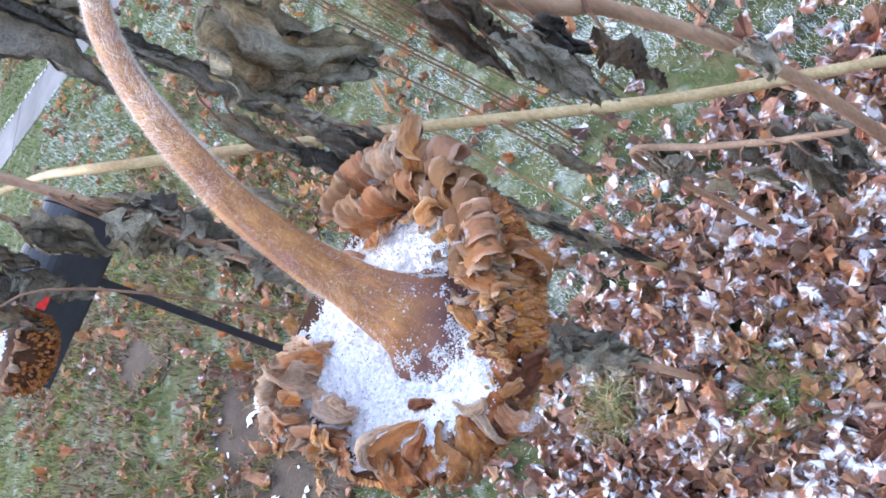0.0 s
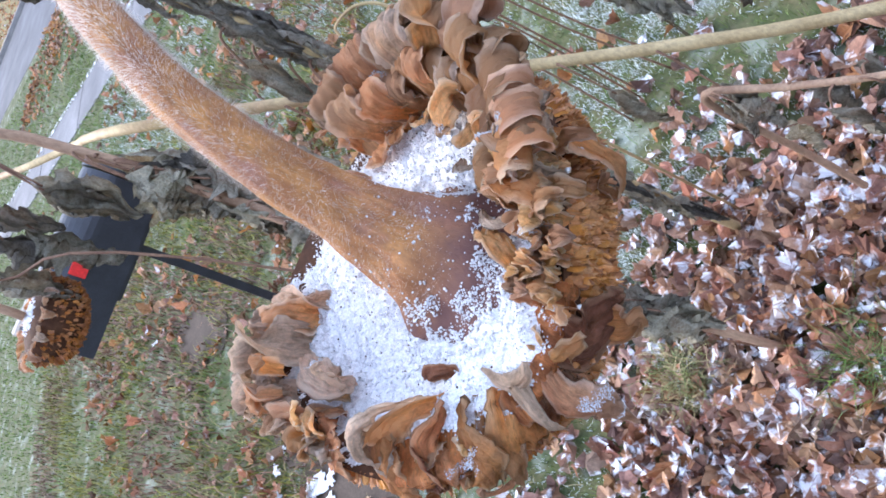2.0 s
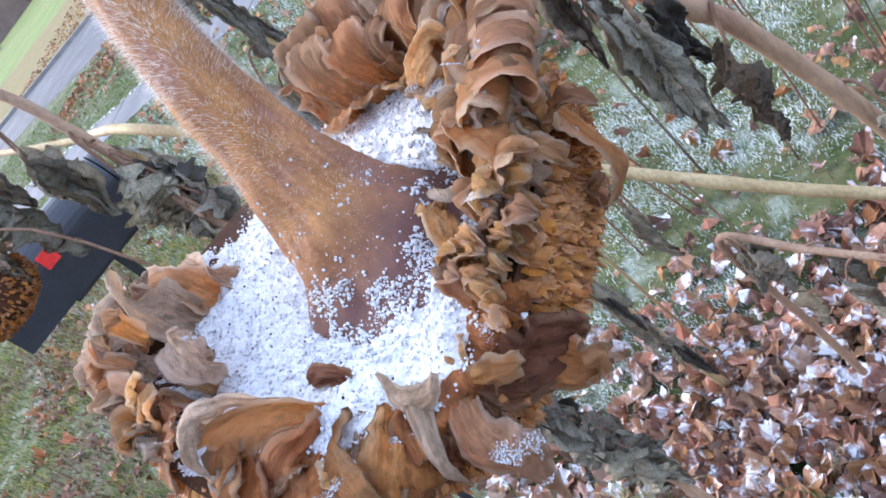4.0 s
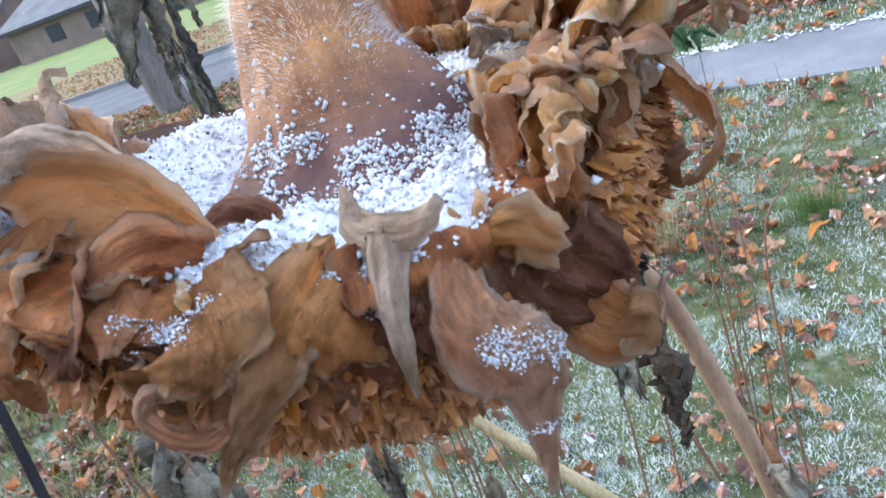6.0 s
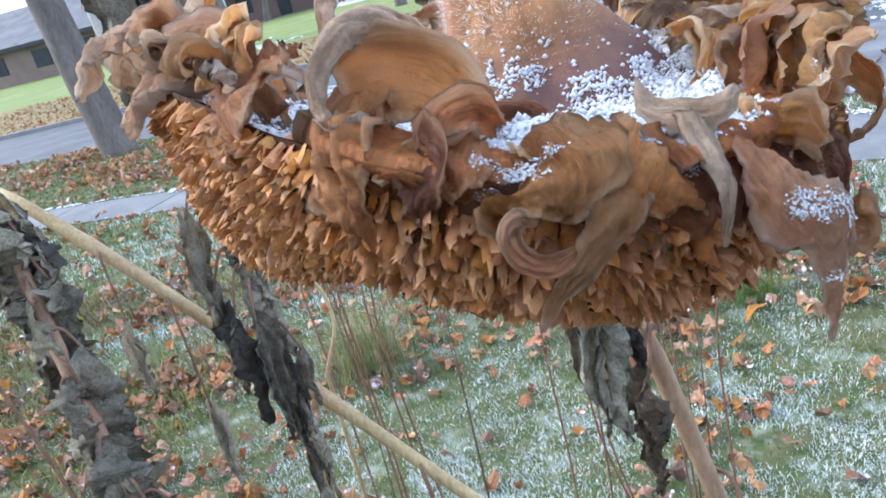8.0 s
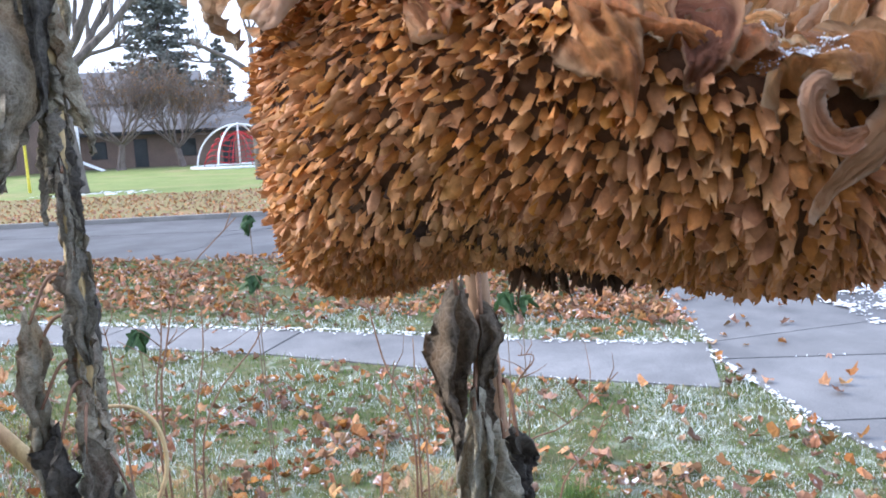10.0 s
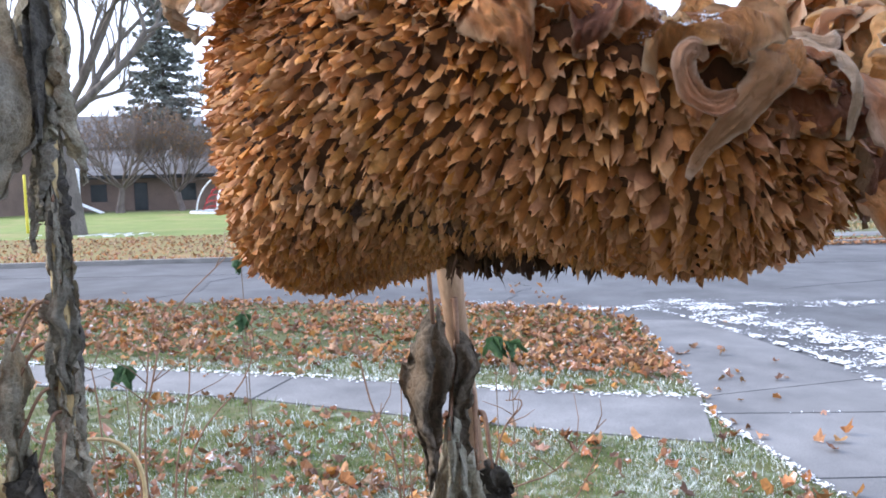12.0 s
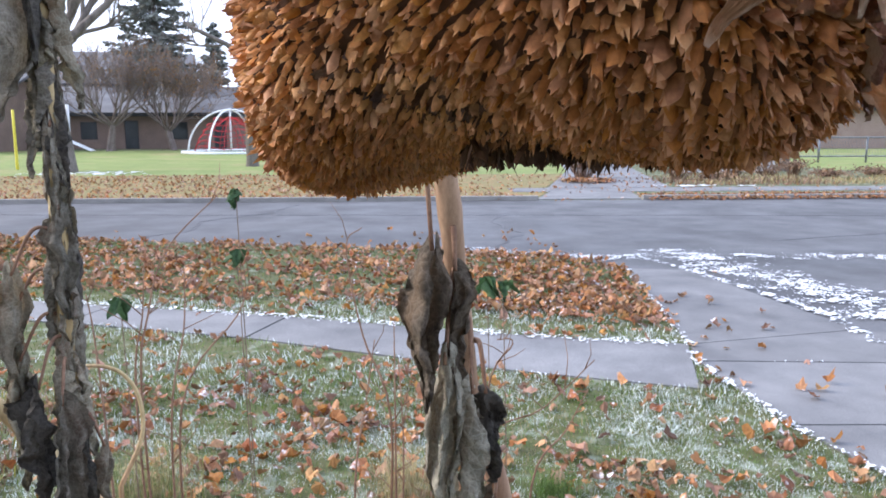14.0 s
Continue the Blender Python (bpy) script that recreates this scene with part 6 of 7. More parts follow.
for i in sorted(own):
    ob = new("chaff_scale", variants[i % 12])
    w, h, ax = frames_[i]
    m = Matrix((w, h, ax)).transposed().to_4x4()
    m.translation = places[i]
    ob.parent = hero
    ob.matrix_basis = m


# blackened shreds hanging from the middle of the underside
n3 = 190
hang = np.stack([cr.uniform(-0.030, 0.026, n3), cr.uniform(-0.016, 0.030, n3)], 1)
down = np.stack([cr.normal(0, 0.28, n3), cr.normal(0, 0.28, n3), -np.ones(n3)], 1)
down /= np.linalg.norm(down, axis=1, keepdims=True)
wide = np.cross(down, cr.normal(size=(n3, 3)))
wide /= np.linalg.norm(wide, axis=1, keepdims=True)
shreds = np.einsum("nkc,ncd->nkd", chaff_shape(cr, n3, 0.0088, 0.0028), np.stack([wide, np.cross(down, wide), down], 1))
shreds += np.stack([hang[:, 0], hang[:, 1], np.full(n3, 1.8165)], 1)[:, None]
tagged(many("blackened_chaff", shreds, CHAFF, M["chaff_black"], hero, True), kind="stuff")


# curled bracts round the rim
def sheet(grid, uvs, margins, thickness, tips=True):
    """A strip of quads with its length and width as UV, and its distance from the midrib and from its foot as a second UV."""
    bm = bmesh.new()
    flat = bm.loops.layers.uv.new("length")
    edge = bm.loops.layers.uv.new("margin")
    vs = [[bm.verts.new(p) for p in row] for row in grid]
    for j in range(len(grid) - 1):
        for i in range(len(grid[0]) - 1):
            f = bm.faces.new((vs[j][i], vs[j][i + 1], vs[j + 1][i + 1], vs[j + 1][i]))
            for lp, (a, b) in zip(f.loops, ((j, i), (j, i + 1), (j + 1, i + 1), (j + 1, i))):
                lp[flat].uv = uvs[a][b]
                lp[edge].uv = (margins[a][b], a / (len(grid) - 1) if tips else 0.0)
    bmesh.ops.solidify(bm, geom=bm.faces[:], thickness=thickness)
    return bm


def crinkle(rng, t, u, W, L, s0, wave, ribs, folds):
    """How far a dried bract stands off its smooth form: pleats along it, sharp creases, puckers across it, a ragged margin."""
    p = Vector((t * 2.2, u * 1.1, s0))
    q = Vector((t * L / 0.014, u * W / 0.010, s0))
    k = wave * W * 0.085 * (0.3 + abs(u))
    d = k * (noise.noise(p) + 0.4 * noise.noise(p * 2.6))
    d += wave * 0.0023 * (0.5 - 2.2 * abs(noise.noise(q))) + wave * 0.0014 * (0.5 - 2.2 * abs(noise.noise(q * 2.3 + Vector((4, 0, 0)))))
    d += 0.022 * W * math.sin(ribs * u + 2 * noise.noise(p)) + 0.012 * W * math.sin(2.1 * ribs * u + s0)
    d += wave * 0.022 * W * t * math.sin(folds * t + 2.0 * u + s0 + 4 * noise.noise(p * 0.8))
    if abs(u) > 0.9:
        d += rng.normal(0, 0.03) * W
    return d, k * 0.8 * noise.noise(p * 1.6 + Vector((5, 5, 0)))


def bract_bm(rng, L, W, curl, side_curl, nu=19, nv=27, wave=1.0, point=1.0):
    """A ribbed strip that leaves the rim along +x, lies in x and z, and curls by the angle curl; its sides roll in."""
    s0 = rng.uniform(0, 50)
    grid, uvs, margins = [], [], []
    x = z = 0.0
    ang = 0.0
    ribs, folds = rng.uniform(11, 17), rng.uniform(14, 26)
    k0 = max(abs(side_curl), 0.05)
    for j in range(nv):
        t = j / (nv - 1)
        half = 0.5 * W * (0.8 + 0.5 * t * (1 - t)) * (1 - t ** (2.6 * point)) ** 0.7 + 0.0004
        half *= 1 + 0.2 * noise.noise(Vector((t * 6, s0, 1))) + 0.1 * noise.noise(Vector((t * 21, s0, 3)))
        row, ur, mr = [], [], []
        nx, nz = -math.sin(ang), math.cos(ang)
        for i in range(nu):
            u = 2 * i / (nu - 1) - 1
            y = half * math.sin(k0 * u) / k0
            up = half * (1 - math.cos(k0 * u)) / k0 * (1 if side_curl >= 0 else -1)
            d, dy = crinkle(rng, t, u, W, L, s0, wave, ribs, folds)
            row.append((x + nx * (up + d), y + dy, z + nz * (up + d)))
            ur.append((t * L + s0, u * half))
            mr.append(max(abs(u), t ** 4))
        grid.append(row)
        uvs.append(ur)
        margins.append(mr)
        ang += curl(t) / (nv - 1)
        x += math.cos(ang) * L / (nv - 1)
        z += math.sin(ang) * L / (nv - 1)
    return sheet(grid, uvs, margins, 0.0005)


br = np.random.default_rng(64)


def rim_bract(a, s, L, W, pitch, curl, side_curl, material, twist=0.0, wave=1.0, point=1.0, label="", inset=0.016, lift=0.0):
    """A bract on the rim at the angle a (degrees), rising by pitch before it curls."""
    if inset > -0.01 and 288 < a % 360 < 334 and pitch > 50:  # low where the snow lies over the rim
        L *= 0.68
    ar = radians(a)
    p = head_profile(ar, s)
    p = p + Vector((-math.cos(ar) * inset, -math.sin(ar) * inset, lift))
    ob = part("bract", bract_bm(br, L, W, curl, side_curl, wave=wave, point=point), material, hero, label)
    ob.matrix_basis = Matrix.Translation(p) @ Matrix.Rotation(ar + radians(twist), 4, "Z") @ Matrix.Rotation(-radians(pitch), 4, "Y")
    return ob


def shaped_bract(points, widths, material, label="", roll_in=0.5, wave=0.7, out=None):
    """A bract along a bent midrib, its face turned away from the middle of the head, its sides rolled."""
    path = smooth_path(points, 8)
    n, nu = len(path), 19
    s0 = br.uniform(0, 50)
    L = sum((b - a).length for a, b in zip(path, path[1:]))
    ribs, folds = br.uniform(10, 16), br.uniform(12, 22)
    centre = Vector((HX, HY, HZ - 0.012))
    grid, uvs, margins = [], [], []
    side = None
    for j, c in enumerate(path):
        t = j / (n - 1)
        d = (path[min(j + 1, n - 1)] - path[max(j - 1, 0)]).normalized()
        o = Vector(out) if out else (c - centre).normalized()
        o = (o - d * o.dot(d)).normalized()
        sd = d.cross(o)
        side = sd if side is None else (side * 0.5 + sd * (1 if sd.dot(side) >= 0 else -1)).normalized()
        nn = side.cross(d).normalized()
        half = 0.5 * float(np.interp(t, np.linspace(0, 1, len(widths)), widths))
        half *= 1 + 0.20 * noise.noise(Vector((t * 5, s0, 1))) + 0.13 * noise.noise(Vector((t * 17, s0, 3)))
        k0 = max(abs(roll_in), 0.05)
        row, ur, mr = [], [], []
        for i in range(nu):
            u = 2 * i / (nu - 1) - 1
            off, dy = crinkle(br, t, u, 2 * half, L, s0, wave, ribs, folds)
            up = -half * (1 - math.cos(k0 * u)) / k0 * (1 if roll_in >= 0 else -1)
            row.append(c + side * (half * math.sin(k0 * u) / k0 + dy) + nn * (up + off))
            ur.append((t * L + s0, u * half))
            mr.append(max(abs(u), t ** 4))
        grid.append(row)
        uvs.append(ur)
        margins.append(mr)
    return part("bract", sheet(grid, uvs, margins, 0.0006), material, hero, label)


def bend(total, end=0.0):
    return lambda t: radians(total) * (0.5 + t) + radians(end) * max(0.0, t - 0.6) * 2.5


def scroll(total, start=0.35):
    """Straight at first, then wound up."""
    return lambda t: -radians(total) * max(0.0, t - start) * 2 / (1 - start) ** 2


def hug(total):
    return lambda t: -radians(total) * 4.4 * max(0.0, 1 - 2.2 * t)


def pick(grey=0.25, gold=0.0, pink=0.12):
    q = br.random()
    for share, key in ((gold, "bract_gold"), (grey, "bract_grey"), (pink, "bract_pink")):
        if q < share:
            return M[key]
        q -= share
    return M["bract"]


# the joined feet of the bracts: a pleated cuff that rolls over the rim
def cuff(a0, a1, reach, puff, skin, label):
    n, m = int((a1 - a0) * 2.4), 28
    grid, uvs, margins = [], [], []
    for j in range(m):
        t = j / (m - 1)
        row, ur, mr = [], [], []
        for i in range(n + 1):
            ar = radians(a0 + (a1 - a0) * i / n)
            lobes = 0.9 * noise.noise(Vector((ar * 7, 0, 2))) + 0.9 * noise.noise(Vector((ar * 17, 0, 5))) + 0.4 * noise.noise(Vector((ar * 45, 0, 5)))
            top = head_profile(ar, 0)
            radial = Vector((math.cos(ar), math.sin(ar), 0))
            if t < 0.34:
                w = t / 0.34
                p = top + radial * (-0.017 + 0.016 * w) + Vector((0, 0, 0.001 + 0.010 * puff * math.sin(w * 2.2)))
            else:
                w = (t - 0.34) / 0.66
                down = head_profile(ar, min(0.9, w * reach * (1 + 0.8 * lobes)))
                dn = Vector((math.cos(ar), math.sin(ar), -0.3)).normalized()
                p = down + dn * puff * (0.0055 + 0.004 * math.sin(min(w * 3, 3.14))) + Vector((0, 0, 0.008 * puff * (1 - w) ** 2))
            fold = noise.noise(Vector((ar * 9, t * 3.0, 1))) * 0.009 - abs(noise.noise(Vector((ar * 15, t * 6.0, 4)))) * 0.006 + 0.002 + noise.noise(Vector((ar * 34, t * 16, 4))) * 0.0014 + noise.noise(Vector((ar * 70, t * 30, 8))) * 0.0006
            row.append(p + (radial * 0.8 + Vector((0, 0, 0.6))) * fold * (0.3 + 0.7 * puff))
            ur.append((t * 0.05, ar * 0.09))
            mr.append(t ** 5)
        grid.append(row)
        uvs.append(ur)
        margins.append(mr)
    return part("bract_cuff", sheet(grid, uvs, margins, 0.0007, False), skin, hero, label)


cuff(248, 322, 0.05, 0.10, M["bract_red"], "pleated orange-brown feet of the bracts")
cuff(46, 106, 0.12, 0.5, M["bract"], "pleated brown feet of the bracts")

# rolled bracts at the back and right: broad, blunt, wound outwards
for k in range(15):
    a = -14 + 106 * k / 14 + br.uniform(-3, 3)
    rim_bract(a, 0.0, 0.070 * br.uniform(0.88, 1.12), 0.027 * br.uniform(0.8, 1.2), 72 + br.normal(0, 6), scroll(br.uniform(300, 420), 0.36), br.uniform(-0.35, 0.35), pick(0.06, 0.0, 0.35), br.normal(0, 11), br.uniform(0.4, 0.9), br.uniform(3.0, 5.0), inset=0.008)
for k in range(12):
    a = -10 + 100 * k / 11 + br.uniform(-4, 4)
    rim_bract(a, 0.0, 0.050 * br.uniform(0.85, 1.15), 0.022 * br.uniform(0.8, 1.2), 88 + br.normal(0, 8), scroll(br.uniform(240, 380), 0.30), br.uniform(-0.5, 0.5), pick(0.08, 0.1, 0.25), br.normal(0, 14), br.uniform(0.5, 1.0), br.uniform(2.4, 4.0), inset=0.014)
for k in range(7):
    a = 0 + 100 * k / 6 + br.uniform(-4, 4)
    rim_bract(a, 0.0, 0.020 * br.uniform(0.8, 1.2), 0.016 * br.uniform(0.8, 1.2), 100 + br.normal(0, 10), bend(br.uniform(60, 150)), br.uniform(-0.9, 0.9), pick(0.1, 0.5), br.normal(0, 20), 0.8, 2.5, inset=0.018)
# bracts folded down over the back flank
for k in range(10):
    a = 50 + 56 * k / 9 + br.uniform(-3, 3)
    rim_bract(a, 0.03, 0.030 * br.uniform(0.8, 1.15), 0.020 * br.uniform(0.8, 1.2), 34 + br.normal(0, 8), hug(br.uniform(112, 130)), br.uniform(-0.2, 0.5), pick(0.12), br.normal(0, 9), 0.9, 2.2, inset=0.003)
# golden crinkled strips stacked on the right front
for k in range(52):
    a = -46 + 60 * k / 51 + br.uniform(-2, 2)
    rim_bract(a, 0.0, 0.036 * br.uniform(0.7, 1.2), 0.0085 * br.uniform(0.7, 1.5), 84 + br.normal(0, 14), scroll(br.uniform(90, 230), 0.3), br.uniform(-0.9, 0.9), pick(0.05, 0.55), br.normal(0, 24), 1.3, 2.0, inset=br.uniform(-0.006, 0.013), lift=br.uniform(-0.002, 0.004))
# weathered curls on the left
for k in range(9):
    a = 168 + 60 * k / 8 + br.uniform(-4, 4)
    rim_bract(a, 0.0, 0.022 * br.uniform(0.7, 1.2), 0.020 * br.uniform(0.8, 1.2), 96 + br.normal(0, 10), scroll(br.uniform(260, 420), 0.2), br.uniform(-0.8, 0.8), pick(0.6), br.normal(0, 16), br.uniform(0.9, 1.4), 2.2, inset=0.006)
for k in range(12):
    a = 165 + 62 * k / 11 + br.uniform(-4, 4)
    rim_bract(a, 0.0, 0.018 * br.uniform(0.7, 1.2), 0.012 * br.uniform(0.7, 1.2), 90 + br.normal(0, 14), bend(br.choice((-1, 1)) * br.uniform(60, 190)), br.uniform(-1.0, 1.0), pick(0.15, 0.35), br.normal(0, 26), 1.3, 1.8, inset=0.008)
for k in range(6):
    a = 108 + 54 * k / 5 + br.uniform(-4, 4)
    rim_bract(a, 0.02, 0.020 * br.uniform(0.8, 1.2), 0.018 * br.uniform(0.8, 1.2), 12 + br.normal(0, 8), hug(br.uniform(90, 115)), br.uniform(-0.5, 0.5), pick(0.2), br.normal(0, 14), 1.0, 2.0, inset=0.002)
# front: short stubs at the edge of the snow
for k in range(7):
    a = 248 + 66 * k / 6 + br.uniform(-4, 4)
    rim_bract(a, 0.0, 0.012 * br.uniform(0.8, 1.2), 0.012 * br.uniform(0.8, 1.2), 60 + br.normal(0, 14), bend(-br.uniform(60, 160)), br.uniform(-0.9, 0.9), pick(0.25, 0.2), br.normal(0, 20), 1.2, 1.6, inset=0.012)

# bracts with a shape of their own
shaped_bract([(0.041, 0.084, 1.864), (0.068, 0.072, 1.893), (0.075, 0.083, 1.902), (0.077, 0.100, 1.897), (0.075, 0.108, 1.890)], (0.0131, 0.0172, 0.0164, 0.0139, 0.0082), M["bract"], "upright bract with a curled blunt tip", 0.8, 0.7)
shaped_bract([(0.066, 0.008, 1.862), (0.082, 0.002, 1.886), (0.096, -0.001, 1.892), (0.102, -0.003, 1.884)], (0.0131, 0.0180, 0.0180, 0.0115), M["bract_pink"], "dark hooded bract arching over the snow", 0.9, 0.7)
shaped_bract([(0.056, 0.010, 1.858), (0.076, -0.008, 1.881), (0.086, -0.018, 1.884), (0.086, -0.020, 1.870)], (0.0131, 0.0189, 0.0197, 0.0098), M["bract"], "glossy orange bract folded over", 0.6, 0.6)
shaped_bract([(0.066, 0.051, 1.876), (0.060, 0.047, 1.883), (0.046, 0.052, 1.876), (0.038, 0.055, 1.866)], (0.0098, 0.0156, 0.0164, 0.0082), M["bract_gold"], "smooth golden bract bent inwards over the snow", 0.5, 0.4, (-0.5, -0.6, 0.6))
shaped_bract([(0.035, 0.077, 1.878), (0.010, 0.090, 1.873), (-0.015, 0.102, 1.866)], (0.0082, 0.0115, 0.0049), M["bract_gold"], "golden bract bent inwards over the snow", 0.6, 0.8, (-0.3, -0.6, 0.7))
shaped_bract([(0.041, 0.038, 1.862), (0.047, 0.025, 1.871), (0.054, 0.021, 1.870)], (0.0049, 0.0082, 0.0033), M["bract_grey"], "small grey curl of dry bract", 1.0, 0.8)
shaped_bract([(0.045, 0.007, 1.862), (0.055, -0.008, 1.871), (0.063, -0.012, 1.870)], (0.0049, 0.0074, 0.0041), M["bract_grey"], "small grey curl of dry bract", 1.0, 0.8)
shaped_bract([(0.045, -0.004, 1.868), (0.052, -0.016, 1.868), (0.049, -0.022, 1.858)], (0.0066, 0.0115, 0.0066), M["bract_gold"], "golden crumpled bract standing in the snow", 0.6, 1.2)
shaped_bract([(0.048, -0.020, 1.853), (0.051, -0.016, 1.860), (0.050, -0.010, 1.866), (0.053, -0.005, 1.868)], (0.0082, 0.0090, 0.0074, 0.0025), M["bract_gold"], "golden crumpled bract standing in the snow", 0.7, 1.0)
shaped_bract([(0.066, -0.010, 1.856), (0.068, -0.005, 1.866), (0.072, 0.000, 1.872), (0.079, 0.010, 1.872)], (0.0082, 0.0082, 0.0074, 0.0041), M["bract_gold"], "narrow golden bract standing on edge", 0.8, 0.8)
shaped_bract([(-0.022, 0.073, 1.855), (-0.033, 0.084, 1.868), (-0.049, 0.096, 1.866)], (0.0115, 0.0148, 0.0082), M["bract"], "brown flap of bract beside the stem", 0.4, 1.2)
shaped_bract([(-0.015, 0.094, 1.858), (-0.023, 0.104, 1.876), (-0.038, 0.116, 1.878)], (0.0115, 0.0148, 0.0049), M["bract_pink"], "dark striped bract at the back", 0.5, 1.0)
shaped_bract([(-0.030, 0.112, 1.868), (-0.027, 0.117, 1.884), (-0.016, 0.122, 1.889)], (0.0066, 0.0066, 0.0025), M["bract_grey"], "thin dark hooked bract", 0.9, 0.8)
# left
shaped_bract([(-0.060, 0.028, 1.858), (-0.068, 0.030, 1.872), (-0.085, 0.043, 1.877), (-0.102, 0.050, 1.875), (-0.108, 0.052, 1.866)], (0.010, 0.013, 0.012, 0.008, 0.003), M["bract_grey"], "dry hooked bract beside the stem", 0.9, 1.1)
shaped_bract([(-0.080, 0.014, 1.866), (-0.076, 0.008, 1.888), (-0.087, 0.012, 1.901), (-0.104, 0.012, 1.899), (-0.112, 0.013, 1.886), (-0.104, 0.013, 1.878)], (0.018, 0.025, 0.026, 0.026, 0.018, 0.006), M["bract_grey"], "weathered bract wound into a wide scroll", 0.4, 1.1)
shaped_bract([(-0.078, 0.026, 1.862), (-0.076, 0.024, 1.880), (-0.089, 0.026, 1.888), (-0.102, 0.028, 1.882)], (0.014, 0.020, 0.020, 0.010), M["bract"], "brown bract arching outwards", 0.6, 0.9)
shaped_bract([(-0.066, -0.003, 1.882), (-0.056, -0.016, 1.886), (-0.046, -0.027, 1.882), (-0.042, -0.025, 1.873)], (0.010, 0.019, 0.019, 0.008), M["bract_grey"], "grey-tan bract flap leaning over the snow", 0.7, 0.8, (0.5, 0.3, 0.8))
shaped_bract([(-0.060, -0.020, 1.880), (-0.054, -0.024, 1.876), (-0.052, -0.028, 1.868)], (0.014, 0.017, 0.010), M["bract_gold"], "golden underside of a bract", 0.4, 0.6, (0.5, 0.5, 0.7))
shaped_bract([(-0.078, -0.016, 1.880), (-0.085, -0.012, 1.900), (-0.104, -0.010, 1.899), (-0.112, -0.014, 1.886)], (0.014, 0.017, 0.017, 0.006), M["bract_grey"], "grey ragged bract curled outwards", 0.6, 1.2)
shaped_bract([(-0.051, -0.037, 1.874), (-0.060, -0.037, 1.891), (-0.078, -0.033, 1.892), (-0.092, -0.031, 1.878)], (0.016, 0.020, 0.021, 0.010), M["bract"], "brown bract rolled over the rim", 0.5, 1.0)
shaped_bract([(-0.071, -0.010, 1.890), (-0.070, -0.010, 1.903), (-0.067, -0.012, 1.909), (-0.061, -0.012, 1.906)], (0.009, 0.012, 0.011, 0.004), M["bract"], "small brown bract tip curled upwards", 0.7, 0.6)
shaped_bract([(-0.037, -0.034, 1.884), (-0.035, -0.031, 1.894), (-0.033, -0.030, 1.899), (-0.028, -0.030, 1.900)], (0.008, 0.009, 0.007, 0.002), M["bract_grey"], "small grey twisted bract tip", 0.9, 1.0)
shaped_bract([(-0.071, -0.022, 1.892), (-0.077, -0.022, 1.903), (-0.084, -0.022, 1.902), (-0.089, -0.022, 1.895), (-0.086, -0.024, 1.889)], (0.012, 0.014, 0.014, 0.010, 0.003), M["bract"], "orange bract curled back over the rim", 0.6, 0.7)
# front
shaped_bract([(-0.011, -0.040, 1.860), (-0.003, -0.043, 1.8665), (0.007, -0.046, 1.8655), (0.011, -0.047, 1.862)], (0.004, 0.008, 0.007, 0.003), M["bract_dark"], "dark flap of bract half buried in the snow", 0.6, 0.8, (0.1, -0.6, 0.8))
shaped_bract([(-0.043, -0.045, 1.890), (-0.049, -0.053, 1.887), (-0.052, -0.060, 1.882), (-0.048, -0.069, 1.876)], (0.024, 0.032, 0.032, 0.010), M["bract_red"], "reddish-brown wrinkled bract draped over the flank", 0.4, 1.1)
shaped_bract([(-0.024, -0.058, 1.880), (-0.030, -0.070, 1.876), (-0.029, -0.080, 1.869), (-0.0255, -0.0855, 1.862), (-0.0235, -0.0825, 1.854)], (0.024, 0.028, 0.019, 0.008, 0.0016), M["bract_red"], "broad wrinkled bract ending in a point over the seeds", 0.7, 1.1)
shaped_bract([(-0.002, -0.052, 1.862), (-0.008, -0.058, 1.876), (-0.017, -0.061, 1.881), (-0.027, -0.063, 1.880)], (0.010, 0.018, 0.022, 0.018), M["bract"], "glossy orange inner side of a broad bract", -0.5, 0.5, (0.2, -0.9, 0.1))
shaped_bract([(-0.004, -0.053, 1.870), (-0.010, -0.057, 1.885), (-0.014, -0.060, 1.890), (-0.019, -0.062, 1.893), (-0.025, -0.065, 1.892), (-0.030, -0.068, 1.886), (-0.031, -0.070, 1.880), (-0.028, -0.072, 1.874)], (0.003, 0.008, 0.010, 0.012, 0.012, 0.009, 0.007, 0.002), M["bract_grey"], "grey rolled margin of the broad bract", 1.5, 0.5)
shaped_bract([(-0.014, -0.070, 1.869), (-0.011, -0.082, 1.867), (-0.0120, -0.0850, 1.8626), (-0.0140, -0.084, 1.857)], (0.015, 0.015, 0.008, 0.002), M["bract_dark"], "dark red-brown hollow bract ending in an orange tip", -0.6, 0.9)
shaped_bract([(0.000, -0.058, 1.862), (-0.003, -0.072, 1.869), (-0.005, -0.082, 1.868), (-0.0045, -0.088, 1.863)], (0.014, 0.022, 0.022, 0.008), M["bract_red"], "orange bract rolled tightly over the rim", 1.0, 0.7)
shaped_bract([(-0.012, -0.072, 1.869), (-0.016, -0.077, 1.868), (-0.020, -0.083, 1.866)], (0.005, 0.007, 0.003), M["bract_gold"], "pale edge of a folded bract", 0.7, 0.5)
shaped_bract([(0.004, -0.062, 1.862), (0.007, -0.078, 1.863), (0.0096, -0.0888, 1.8612), (0.008, -0.0912, 1.8565)], (0.022, 0.030, 0.028, 0.010), M["bract_red"], "orange puckered bract with a dark hole", 0.6, 1.3)
